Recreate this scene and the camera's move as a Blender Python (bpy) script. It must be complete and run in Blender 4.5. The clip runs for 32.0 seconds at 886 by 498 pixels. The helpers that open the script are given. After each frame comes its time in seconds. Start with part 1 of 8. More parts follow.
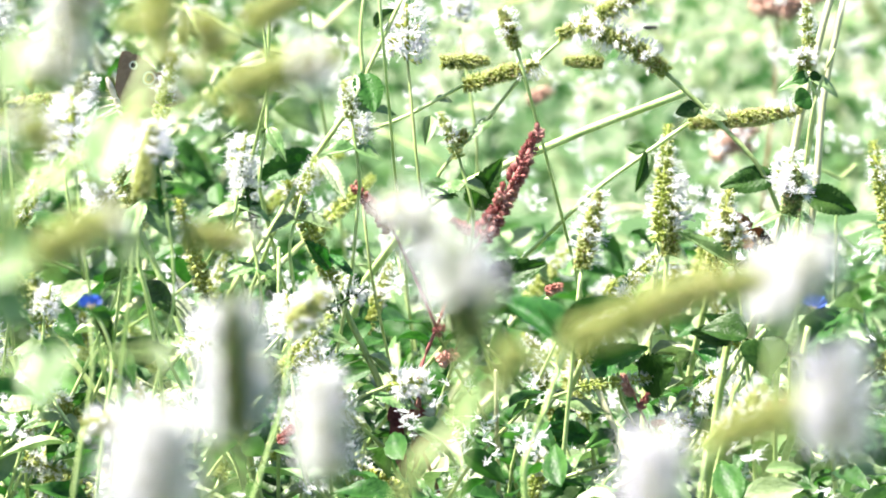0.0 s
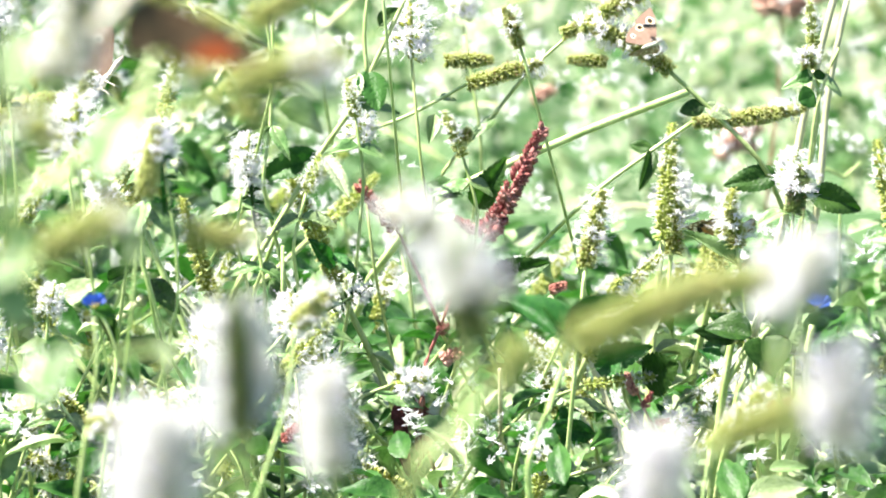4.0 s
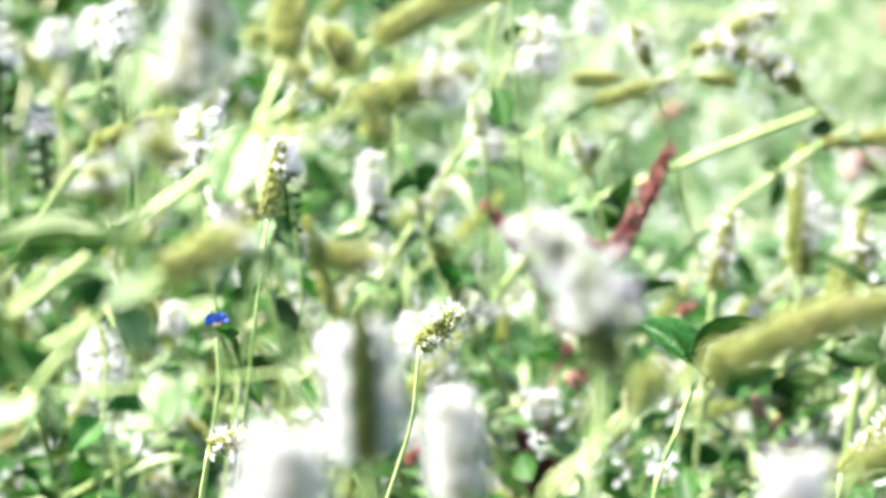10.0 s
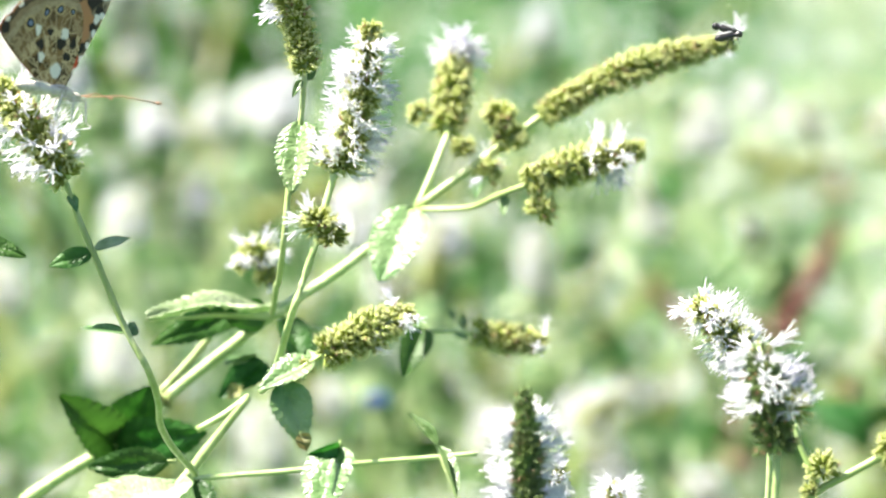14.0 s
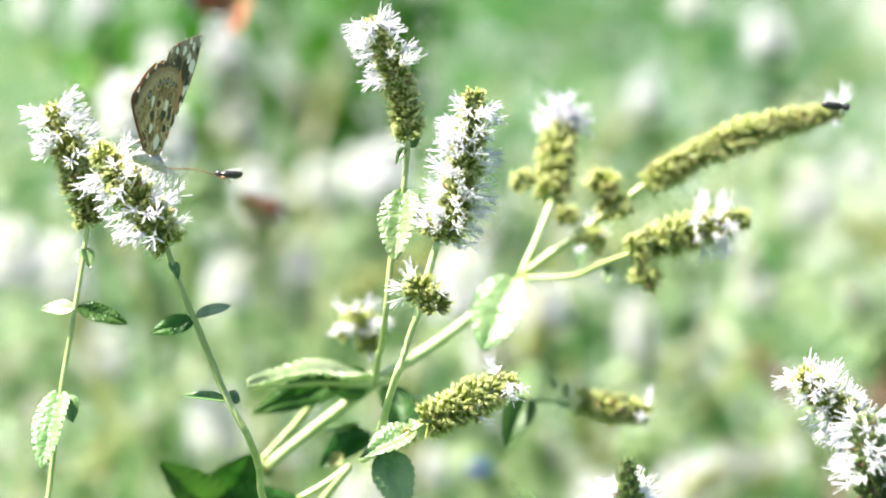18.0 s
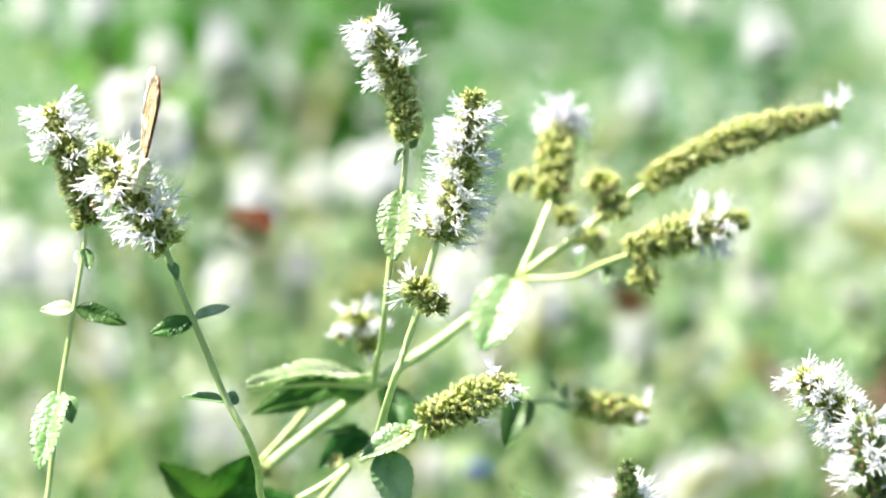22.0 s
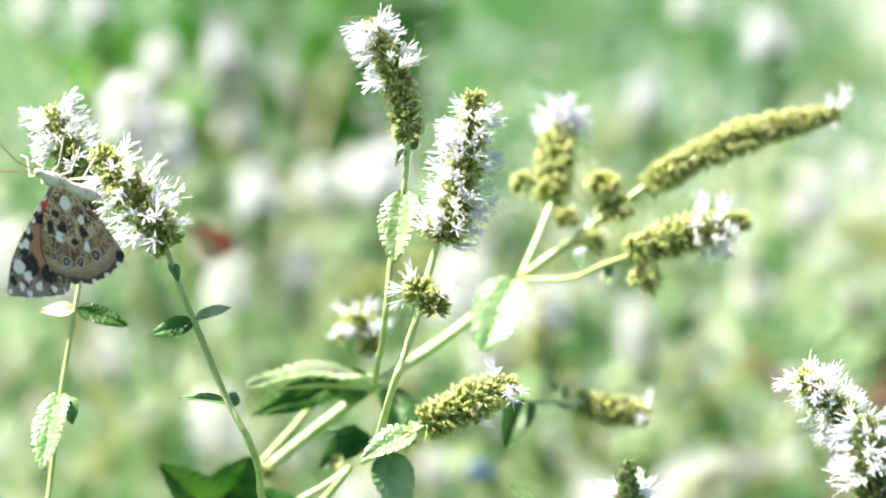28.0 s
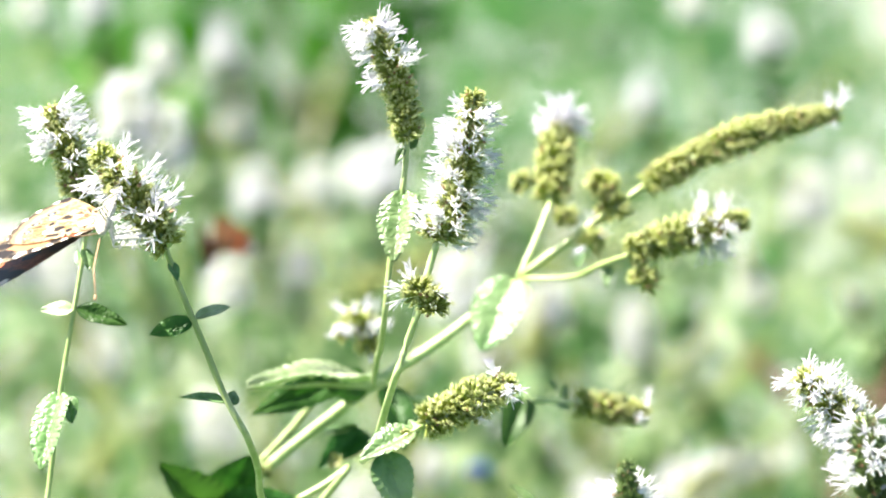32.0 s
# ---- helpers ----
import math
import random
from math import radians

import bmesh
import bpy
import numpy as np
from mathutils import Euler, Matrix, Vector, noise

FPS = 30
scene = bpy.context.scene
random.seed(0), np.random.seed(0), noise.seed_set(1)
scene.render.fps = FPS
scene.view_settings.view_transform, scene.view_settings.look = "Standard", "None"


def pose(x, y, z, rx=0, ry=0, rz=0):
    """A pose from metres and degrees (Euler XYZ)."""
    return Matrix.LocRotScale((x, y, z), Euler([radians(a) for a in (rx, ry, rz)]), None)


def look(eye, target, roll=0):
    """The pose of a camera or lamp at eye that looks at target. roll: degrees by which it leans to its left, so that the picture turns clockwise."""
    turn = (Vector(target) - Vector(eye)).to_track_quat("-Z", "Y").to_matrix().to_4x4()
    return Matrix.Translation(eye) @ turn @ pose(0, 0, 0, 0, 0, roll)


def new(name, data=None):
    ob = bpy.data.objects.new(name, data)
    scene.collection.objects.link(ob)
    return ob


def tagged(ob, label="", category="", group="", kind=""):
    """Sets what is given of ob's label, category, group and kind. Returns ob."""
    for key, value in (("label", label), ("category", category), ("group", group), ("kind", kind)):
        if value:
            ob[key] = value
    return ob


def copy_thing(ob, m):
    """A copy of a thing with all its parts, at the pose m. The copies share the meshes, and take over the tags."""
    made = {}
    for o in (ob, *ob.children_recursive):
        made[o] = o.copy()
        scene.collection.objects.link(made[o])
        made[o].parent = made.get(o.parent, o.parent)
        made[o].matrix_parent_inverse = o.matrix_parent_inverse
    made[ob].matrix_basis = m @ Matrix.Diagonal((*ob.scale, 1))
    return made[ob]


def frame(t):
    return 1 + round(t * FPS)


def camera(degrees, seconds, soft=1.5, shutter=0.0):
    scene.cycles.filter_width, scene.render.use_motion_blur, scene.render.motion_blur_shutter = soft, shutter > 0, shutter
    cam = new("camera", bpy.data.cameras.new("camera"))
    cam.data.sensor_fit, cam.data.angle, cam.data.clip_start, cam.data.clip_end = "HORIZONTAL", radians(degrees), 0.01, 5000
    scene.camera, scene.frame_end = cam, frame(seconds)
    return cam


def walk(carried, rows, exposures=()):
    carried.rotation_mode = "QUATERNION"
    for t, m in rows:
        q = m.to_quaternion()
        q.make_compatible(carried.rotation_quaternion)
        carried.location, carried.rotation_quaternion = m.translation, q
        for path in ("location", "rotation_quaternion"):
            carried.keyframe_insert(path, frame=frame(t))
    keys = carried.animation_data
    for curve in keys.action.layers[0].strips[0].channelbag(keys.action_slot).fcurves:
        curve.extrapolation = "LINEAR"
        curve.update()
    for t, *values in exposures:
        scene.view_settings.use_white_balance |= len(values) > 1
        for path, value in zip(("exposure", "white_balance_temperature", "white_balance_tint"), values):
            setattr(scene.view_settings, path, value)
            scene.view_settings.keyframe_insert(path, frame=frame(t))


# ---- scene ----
EYE = Vector((0.0, 0.0, 0.95))
TILT = -13.0                       # steady tilt of the lens, degrees
AHEAD = Vector((0, math.cos(radians(TILT)), math.sin(radians(TILT))))
cam = camera(8.8, 32.0, soft=1.9)


def head(yaw, pitch, forward):
    """A pose of the camera on its tripod: degrees and metres along the steady line of sight."""
    p = EYE + AHEAD * forward
    return pose(p.x, p.y, p.z, 90 + TILT + pitch, 0, yaw)


walk(cam, [
    (0.0, head(-3.965, -1.617, 0.000)),
    (0.5, head(-3.965, -1.623, 0.000)),
    (1.0, head(-3.957, -1.623, 0.000)),
    (1.5, head(-3.940, -1.614, 0.000)),
    (2.0, head(-3.948, -1.623, 0.000)),
    (2.5, head(-3.934, -1.614, 0.000)),
    (3.0, head(-3.931, -1.625, 0.000)),
    (3.5, head(-3.928, -1.635, 0.000)),
    (5.5, head(-3.852, -1.602, 0.000)),
    (6.0, head(-3.579, -1.606, 0.000)),
    (6.5, head(-3.508, -1.600, 0.002)),
    (7.0, head(-3.284, -1.583, 0.005)),
    (7.5, head(-3.229, -1.575, 0.007)),
    (8.0, head(-3.164, -1.548, 0.010)),
    (8.5, head(-3.082, -1.531, 0.016)),
    (9.0, head(-3.072, -1.506, 0.022)),
    (9.5, head(-2.848, -1.496, 0.026)),
    (10.0, head(-2.672, -1.450, 0.029)),
    (10.5, head(-2.533, -1.332, 0.032)),
    (11.0, head(-2.388, -1.209, 0.034)),
    (11.5, head(-2.081, -1.137, 0.038)),
    (12.0, head(-1.829, -1.060, 0.042)),
    (12.5, head(-1.718, -0.976, 0.048)),
    (13.0, head(-1.590, -0.911, 0.053)),
    (13.5, head(-1.237, -0.800, 0.058)),
    (14.0, head(-1.038, -0.687, 0.063)),
    (14.5, head(-0.921, -0.682, 0.065)),
    (16.5, head(-0.358, -0.350, 0.070)),
    (17.0, head(-0.255, -0.236, 0.070)),
    (17.5, head(-0.095, -0.121, 0.070)),
    (18.0, head(0.014, -0.008, 0.070)),
    (18.5, head(0.039, 0.029, 0.070)),
    (19.0, head(0.030, 0.031, 0.070)),
    (19.5, head(0.015, 0.017, 0.070)),
    (20.0, head(0.010, 0.017, 0.070)),
    (20.5, head(0.009, 0.011, 0.070)),
    (21.0, head(0.002, 0.005, 0.070)),
    (21.5, head(0.009, 0.011, 0.070)),
    (22.0, head(0.003, 0.001, 0.070)),
    (22.5, head(0.001, -0.001, 0.070)),
    (23.0, head(0.000, 0.000, 0.070)),
    (23.5, head(0.001, -0.006, 0.070)),
    (24.0, head(0.004, -0.001, 0.070)),
    (24.5, head(-0.001, 0.006, 0.070)),
    (25.0, head(0.000, -0.001, 0.070)),
    (25.5, head(-0.003, -0.007, 0.070)),
    (27.5, head(0.004, -0.001, 0.070)),
    (28.0, head(0.012, 0.011, 0.070)),
    (28.5, head(0.012, 0.006, 0.070)),
    (29.0, head(0.010, 0.004, 0.070)),
    (29.5, head(0.016, 0.013, 0.070)),
    (30.0, head(0.020, 0.018, 0.070)),
    (30.5, head(0.019, 0.015, 0.070)),
    (31.0, head(0.013, 0.015, 0.070)),
    (31.5, head(0.007, 0.004, 0.070)),
    (32.0, head(0.005, 0.003, 0.070)),
], exposures=((0, 2.42), (5, 2.42), (9, 2.32), (13, 2.34), (32, 2.34)))

# the lens is focused from the far mint bed to the near stalks
focus_mark = new("focus_mark")
tagged(focus_mark, kind="structure")
cam.data.dof.use_dof = True
cam.data.dof.focus_object = focus_mark
cam.data.dof.aperture_fstop = 20.0
cam.data.dof.aperture_blades = 0

# ---- light ----
SUN_HIGH, SUN_TURN = 59.0, -82.0     # elevation, compass turn (0: from ahead, 180: from behind the camera)
world = bpy.data.worlds.new("sky")
scene.world = world
world.use_nodes = True
wn = world.node_tree.nodes
sky = wn.new("ShaderNodeTexSky")
sky.sky_type, sky.sun_disc = "NISHITA", False
sky.sun_elevation, sky.sun_rotation = radians(SUN_HIGH), radians(SUN_TURN)
world.node_tree.links.new(sky.outputs[0], wn["Background"].inputs[0])
wn["Background"].inputs[1].default_value = 0.05
sun = new("sun", bpy.data.lights.new("sun", "SUN"))
sun.data.energy, sun.data.angle, sun.data.color = 5.0, radians(0.53), (1.0, 0.955, 0.84)
sd = Vector((math.sin(radians(SUN_TURN)) * math.cos(radians(SUN_HIGH)), math.cos(radians(SUN_TURN)) * math.cos(radians(SUN_HIGH)), math.sin(radians(SUN_HIGH))))
sun.matrix_world = look(sd * 20, (0, 0, 0))


# ---- materials ----
def material(name, c1, c2, rough=0.5, scale=400.0, bump=0.0, through_light=0.0, c3=None, sheen=0.0, per_object=0.0, bump_scale=None, spec=0.5, moving=False, leafy=False):
    """A mottled surface: two colours at two scales, optional relief and light through it (leaf, petal)."""
    m = bpy.data.materials.new(name)
    m.use_nodes = True
    nt = m.node_tree
    n, l = nt.nodes, nt.links
    b = n["Principled BSDF"]
    tc = n.new("ShaderNodeTexCoord") if moving else n.new("ShaderNodeNewGeometry")
    place = tc.outputs["Object" if moving else "Position"]
    n1 = n.new("ShaderNodeTexNoise")
    n1.inputs["Scale"].default_value, n1.inputs["Detail"].default_value = scale, 4
    l.new(place, n1.inputs["Vector"])
    n2 = n.new("ShaderNodeTexNoise")
    n2.inputs["Scale"].default_value, n2.inputs["Detail"].default_value = scale * 0.13, 2
    l.new(place, n2.inputs["Vector"])
    r1 = n.new("ShaderNodeValToRGB")
    r1.color_ramp.elements[0].position, r1.color_ramp.elements[1].position = 0.36, 0.64
    r1.color_ramp.elements[0].color, r1.color_ramp.elements[1].color = (*c1, 1), (*c2, 1)
    l.new(n1.outputs[0], r1.inputs[0])
    mx = n.new("ShaderNodeMix")
    mx.data_type = "RGBA"
    r2 = n.new("ShaderNodeValToRGB")
    r2.color_ramp.elements[0].position, r2.color_ramp.elements[1].position = 0.45, 0.68
    l.new(n2.outputs[0], r2.inputs[0])
    l.new(r2.outputs[0], mx.inputs[0])
    l.new(r1.outputs[0], mx.inputs[6])
    mx.inputs[7].default_value = (*(c3 or c2), 1)
    col = mx.outputs[2]
    if per_object:
        oi = n.new("ShaderNodeObjectInfo")
        hs = n.new("ShaderNodeHueSaturation")
        mr = n.new("ShaderNodeMapRange")
        mr.inputs[3].default_value, mr.inputs[4].default_value = 1 - per_object, 1 + per_object
        l.new(oi.outputs["Random"], mr.inputs[0])
        l.new(mr.outputs[0], hs.inputs["Value"])
        mr2 = n.new("ShaderNodeMapRange")
        mr2.inputs[3].default_value, mr2.inputs[4].default_value = 0.5 - per_object * 0.09, 0.5 + per_object * 0.05
        l.new(oi.outputs["Random"], mr2.inputs[0])
        l.new(mr2.outputs[0], hs.inputs["Hue"])
        l.new(col, hs.inputs["Color"])
        col = hs.outputs[0]
    l.new(col, b.inputs["Base Color"])
    b.inputs["Roughness"].default_value = rough
    b.inputs["Specular IOR Level"].default_value = spec
    if sheen:
        b.inputs["Sheen Weight"].default_value = sheen
    if bump:
        bp = n.new("ShaderNodeBump")
        bp.inputs["Strength"].default_value, bp.inputs["Distance"].default_value = bump, 0.0006
        if leafy:
            nb = n.new("ShaderNodeTexVoronoi")
            nb.feature = "DISTANCE_TO_EDGE"
            nb.inputs["Scale"].default_value = 600
            bp.inputs["Strength"].default_value = bump * 0.4
            l.new(place, nb.inputs["Vector"])
            quilt = n.new("ShaderNodeMapRange")
            quilt.interpolation_type = "SMOOTHSTEP"
            quilt.inputs[2].default_value = 0.3
            l.new(nb.outputs["Distance"], quilt.inputs[0])
            l.new(quilt.outputs[0], bp.inputs["Height"])
        elif bump_scale:
            nb = n.new("ShaderNodeTexNoise")
            nb.inputs["Scale"].default_value = bump_scale
            l.new(place, nb.inputs["Vector"])
            l.new(nb.outputs[0], bp.inputs["Height"])
        else:
            l.new(n1.outputs[0], bp.inputs["Height"])
        l.new(bp.outputs[0], b.inputs["Normal"])
    if through_light:
        tr = n.new("ShaderNodeBsdfTranslucent")
        if leafy:
            tint = n.new("ShaderNodeMix")
            tint.data_type, tint.blend_type = "RGBA", "MULTIPLY"
            tint.inputs[0].default_value = 1.0
            tint.inputs[7].default_value = (0.68, 1.0, 0.52, 1)
            l.new(col, tint.inputs[6])
            l.new(tint.outputs[2], tr.inputs["Color"])
        else:
            l.new(col, tr.inputs["Color"])
        ms = n.new("ShaderNodeMixShader")
        ms.inputs[0].default_value = through_light
        l.new(b.outputs[0], ms.inputs[1])
        l.new(tr.outputs[0], ms.inputs[2])
        l.new(ms.outputs[0], n["Material Output"].inputs[0])
    return m


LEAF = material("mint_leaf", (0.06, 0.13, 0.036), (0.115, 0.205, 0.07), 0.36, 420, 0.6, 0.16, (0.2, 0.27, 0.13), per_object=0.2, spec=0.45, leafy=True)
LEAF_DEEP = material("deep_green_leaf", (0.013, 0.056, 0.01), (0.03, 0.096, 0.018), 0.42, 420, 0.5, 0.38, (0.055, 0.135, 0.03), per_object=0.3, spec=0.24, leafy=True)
# paler than LEAF: sunlight on upturned leaves is put into the colour
LEAF_PALE = material("sunlit_pale_leaf", (0.14, 0.2, 0.085), (0.23, 0.29, 0.155), 0.42, 420, 0.8, 0.16, (0.33, 0.37, 0.25), per_object=0.2, spec=0.4, leafy=True)
LEAF_DARK = material("dark_weed_leaf", (0.028, 0.13, 0.013), (0.052, 0.185, 0.022), 0.55, 100, 0.3, 0.45, (0.08, 0.23, 0.036), per_object=0.2, spec=0.08, leafy=True)
LEAF_DRY = material("browned_leaf", (0.136, 0.17, 0.051), (0.255, 0.221, 0.085), 0.55, 300, 0.5, 0.25, (0.187, 0.085, 0.0425), per_object=0.2)
GRASS = material("grass_blade", (0.04, 0.122, 0.04), (0.08, 0.185, 0.075), 0.55, 18, 0.1, 0.4, (0.14, 0.25, 0.115), per_object=0.25, spec=0.12, leafy=True)
GRASS_DRY = material("faded_grass_blade", (0.4, 0.47, 0.3), (0.56, 0.6, 0.44), 0.5, 18, 0.1, 0.3, (0.68, 0.65, 0.54))
STEM = material("mint_stem", (0.28, 0.37, 0.13), (0.42, 0.49, 0.23), 0.4, 500, 0.3, 0.0, (0.24, 0.33, 0.1), per_object=0.15)
STEM_PALE = material("pale_dry_stem", (0.432, 0.432, 0.261), (0.558, 0.531, 0.36), 0.5, 500, 0.3, 0.0, (0.378, 0.396, 0.216), per_object=0.15)
CALYX = material("green_calyx", (0.25, 0.31, 0.055), (0.4, 0.45, 0.135), 0.8, 900, 0.2, 0.42, (0.33, 0.375, 0.095), per_object=0.12, spec=0.06)
# darker than CALYX: the shade on some spikes is put into this colour
CALYX_SHADE = material("shaded_green_calyx", (0.12, 0.19, 0.05), (0.2, 0.28, 0.09), 0.6, 900, 0.2, 0.3, (0.15, 0.18, 0.08), per_object=0.12)
CALYX_TIP = material("pale_calyx_mouth", (0.5, 0.53, 0.2), (0.63, 0.65, 0.34), 0.8, 900, 0.0, 0.4, spec=0.06)
PETAL = material("white_petal", (0.88, 0.88, 0.88), (0.92, 0.92, 0.91), 0.5, 900, 0.0, 0.56, (0.8, 0.78, 0.86), spec=0.3)
ANTHER = material("lilac_anther", (0.5, 0.42, 0.6), (0.62, 0.55, 0.7), 0.6, 2000)
BROWN_BIT = material("withered_floret", (0.25, 0.12, 0.07), (0.42, 0.25, 0.14), 0.7, 1500)
RED_SEED = material("red_seed_husk", (0.2, 0.055, 0.05), (0.36, 0.14, 0.12), 0.6, 700, 0.3, 0.2, (0.5, 0.3, 0.26), per_object=0.15, spec=0.2)
RED_STEM = material("dark_red_stem", (0.12, 0.03, 0.025), (0.22, 0.06, 0.05), 0.5, 300, 0.2)
RED_LEAF = material("maroon_leaf", (0.07, 0.018, 0.018), (0.14, 0.04, 0.04), 0.6, 420, 0.7, 0.2, (0.3, 0.13, 0.12), per_object=0.25, spec=0.2, leafy=True)
BLUE = material("blue_petal", (0.015, 0.06, 0.42), (0.04, 0.12, 0.62), 0.5, 300, 0.1, 0.3)
YELLOW = material("yellow_anther", (0.7, 0.5, 0.03), (0.8, 0.6, 0.06), 0.6, 900)
SOIL = material("ground_cover", (0.026, 0.062, 0.022), (0.052, 0.104, 0.04), 0.9, 14, 0.8, 0.0, (0.09, 0.135, 0.068), spec=0.08)
PINKISH = material("faded_pink_head", (0.45, 0.25, 0.2), (0.58, 0.38, 0.3), 0.7, 500, 0.3, 0.2)


# ---- mesh kit ----
class Kit:
    """Collects faces of one mesh, with a material slot each."""

    def __init__(self):
        self.v, self.f, self.s = [], [], []

    def add(self, verts, faces, slot=0, m=None):
        k = len(self.v)
        self.v += [m @ Vector(p) for p in verts] if m is not None else [Vector(p) for p in verts]
        self.f += [[k + i for i in f] for f in faces]
        self.s += [slot] * len(faces)

    def mesh(self, name, mats, smooth=True):
        me = bpy.data.meshes.new(name)
        me.from_pydata([tuple(p) for p in self.v], [], self.f)
        for mt in mats:
            me.materials.append(mt)
        me.polygons.foreach_set("material_index", self.s)
        me.polygons.foreach_set("use_smooth", [smooth] * len(self.f))
        me.update()
        return me


def tube(kit, pts, radii, sides=7, slot=0, m=None, cap=True):
    """A tube through points, with a radius at each."""
    pts = [Vector(p) for p in pts]
    verts, faces = [], []
    ref = Vector((0.31, 0.17, 0.93)).normalized()
    for i, p in enumerate(pts):
        d = (pts[min(i + 1, len(pts) - 1)] - pts[max(i - 1, 0)]).normalized()
        a = d.cross(ref)
        if a.length < 0.1:
            a = d.cross(Vector((1, 0, 0)))
        a.normalize()
        b = d.cross(a)
        for k in range(sides):
            w = 2 * math.pi * k / sides
            verts.append(p + (a * math.cos(w) + b * math.sin(w)) * radii[i])
    for i in range(len(pts) - 1):
        for k in range(sides):
            j = (k + 1) % sides
            faces.append((i * sides + k, i * sides + j, (i + 1) * sides + j, (i + 1) * sides + k))
    if cap:
        faces.append(tuple(range(sides))[::-1])
        faces.append(tuple(range((len(pts) - 1) * sides, len(pts) * sides)))
    kit.add(verts, faces, slot, m)


def glide(pts, steps=5):
    """Points on a smooth curve through pts."""
    p = [Vector(q) for q in pts]
    if len(p) < 3:
        return [p[0].lerp(p[-1], i / steps) for i in range(steps + 1)]
    tan = [(p[min(i + 1, len(p) - 1)] - p[i]).normalized() + (p[i] - p[max(i - 1, 0)]).normalized() for i in range(len(p))]
    tan = [v.normalized() for v in tan]
    out = []
    for i in range(len(p) - 1):
        b, c, s = p[i], p[i + 1], (p[i + 1] - p[i]).length
        for k in range(steps):
            t = k / steps
            out.append(b * (2 * t ** 3 - 3 * t * t + 1) + tan[i] * s * (t ** 3 - 2 * t * t + t) + c * (3 * t * t - 2 * t ** 3) + tan[i + 1] * s * (t ** 3 - t * t))
    out.append(p[-1])
    return out


def axes(origin, along, normal):
    """A frame whose y runs along, and whose z is nearest to normal."""
    y = Vector(along).normalized()
    z = Vector(normal) - y * y.dot(Vector(normal))
    if z.length < 1e-4:
        z = y.orthogonal()
    z.normalize()
    x = y.cross(z)
    return Matrix(((x.x, y.x, z.x, origin[0]), (x.y, y.y, z.y, origin[1]), (x.z, y.z, z.z, origin[2]), (0, 0, 0, 1)))


def part(name, me, parent, m=None, label="", kind=""):
    ob = new(name, me)
    ob.parent = parent
    if m is not None:
        ob.matrix_basis = m
    if label:
        ob["label"] = label
    if kind:
        ob["kind"] = kind
    return ob


def thing(name, label, category, at=(0, 0, 0), group="", kind=""):
    ob = new(name)
    ob.location = at
    return tagged(ob, label, category, group, kind)


def leaf_mesh(name, droop, fold, mats, teeth=9, wave=0.0, seed=0, rows=66, cols=14, width=0.5, blunt=0.85):
    """A toothed leaf 1 long with raised cushions between sunken veins and a little thickness at the midrib."""
    rng = random.Random(seed)
    kit = Kit()
    verts, faces = [], []
    for i in range(rows + 1):
        t = i / rows
        w = width * (math.sin(math.pi * t ** 0.72) ** blunt) if 0 < t < 1 else 0.0
        saw = (t * teeth) % 1.0
        for j in range(cols + 1):
            u = j / cols * 2 - 1
            edge = abs(u) ** 4
            x = u * w * (1 + 0.15 * edge * (saw - 0.5))
            y = t + 0.03 * edge * (saw - 0.3)
            vein = abs(((t - abs(u) * 0.3) * 8.0) % 1.0 - 0.5) * 2
            z = -droop * t * t + fold * abs(x) + 0.03 * (1 - vein ** 5) * (0.8 + 0.2 * math.cos(u * 11)) * (1 - edge) * (1 - 0.5 * t) + wave * math.sin(t * 9 + u * 2 + seed) - 0.03 * math.exp(-(u * 5) ** 2)
            verts.append((x, y, z + rng.uniform(-1, 1) * 0.004))
    for i in range(rows):
        for j in range(cols):
            a = i * (cols + 1) + j
            faces.append((a, a + 1, a + cols + 2, a + cols + 1))
    kit.add(verts, faces)
    tube(kit, [(0, -0.12, 0), (0, 0, -0.03), (0, 0.45, -0.045 - droop * 0.2), (0, 0.95, -0.03 - droop * 0.9)], [0.022, 0.022, 0.014, 0.004], 5, len(mats) - 1)
    return kit.mesh(name, mats)


LEAVES = [leaf_mesh("mint_leaf", d, f, [LEAF, STEM], 8 + k % 4, w, k) for k, (d, f, w) in enumerate(
    [(0.15, 0.15, 0.0), (0.3, 0.2, 0.015), (0.45, 0.15, 0.02), (0.05, 0.35, 0.015), (0.2, -0.06, 0.02)])]
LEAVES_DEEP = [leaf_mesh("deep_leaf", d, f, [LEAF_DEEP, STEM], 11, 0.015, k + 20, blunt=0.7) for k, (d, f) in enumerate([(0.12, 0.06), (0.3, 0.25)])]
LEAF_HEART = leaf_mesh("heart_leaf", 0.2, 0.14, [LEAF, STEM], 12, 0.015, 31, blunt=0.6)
LEAF_LIT = leaf_mesh("pale_lit_leaf", 0.15, 0.1, [LEAF_PALE, STEM], 12, 0.015, 41, blunt=0.7)
LEAVES_LOW = [leaf_mesh("mint_leaf_far", d, f, [LEAF_DEEP, STEM], 5, w, k, 10, 4) for k, (d, f, w) in enumerate(
    [(0.15, 0.25, 0.0), (0.4, 0.35, 0.03), (0.65, 0.2, 0.04)])]
LEAVES_LOW += [leaf_mesh("pale_leaf_far", 0.3, 0.4, [LEAF_PALE, STEM], 5, 0.03, 7, 10, 4)]
LEAF_BROWN = leaf_mesh("browned_leaf", 0.35, 0.4, [LEAF_DRY, STEM], 7, 0.08, 3)
LEAF_RED = leaf_mesh("red_leaf", 0.2, 0.7, [RED_LEAF, RED_STEM], 3, 0.12, 5)


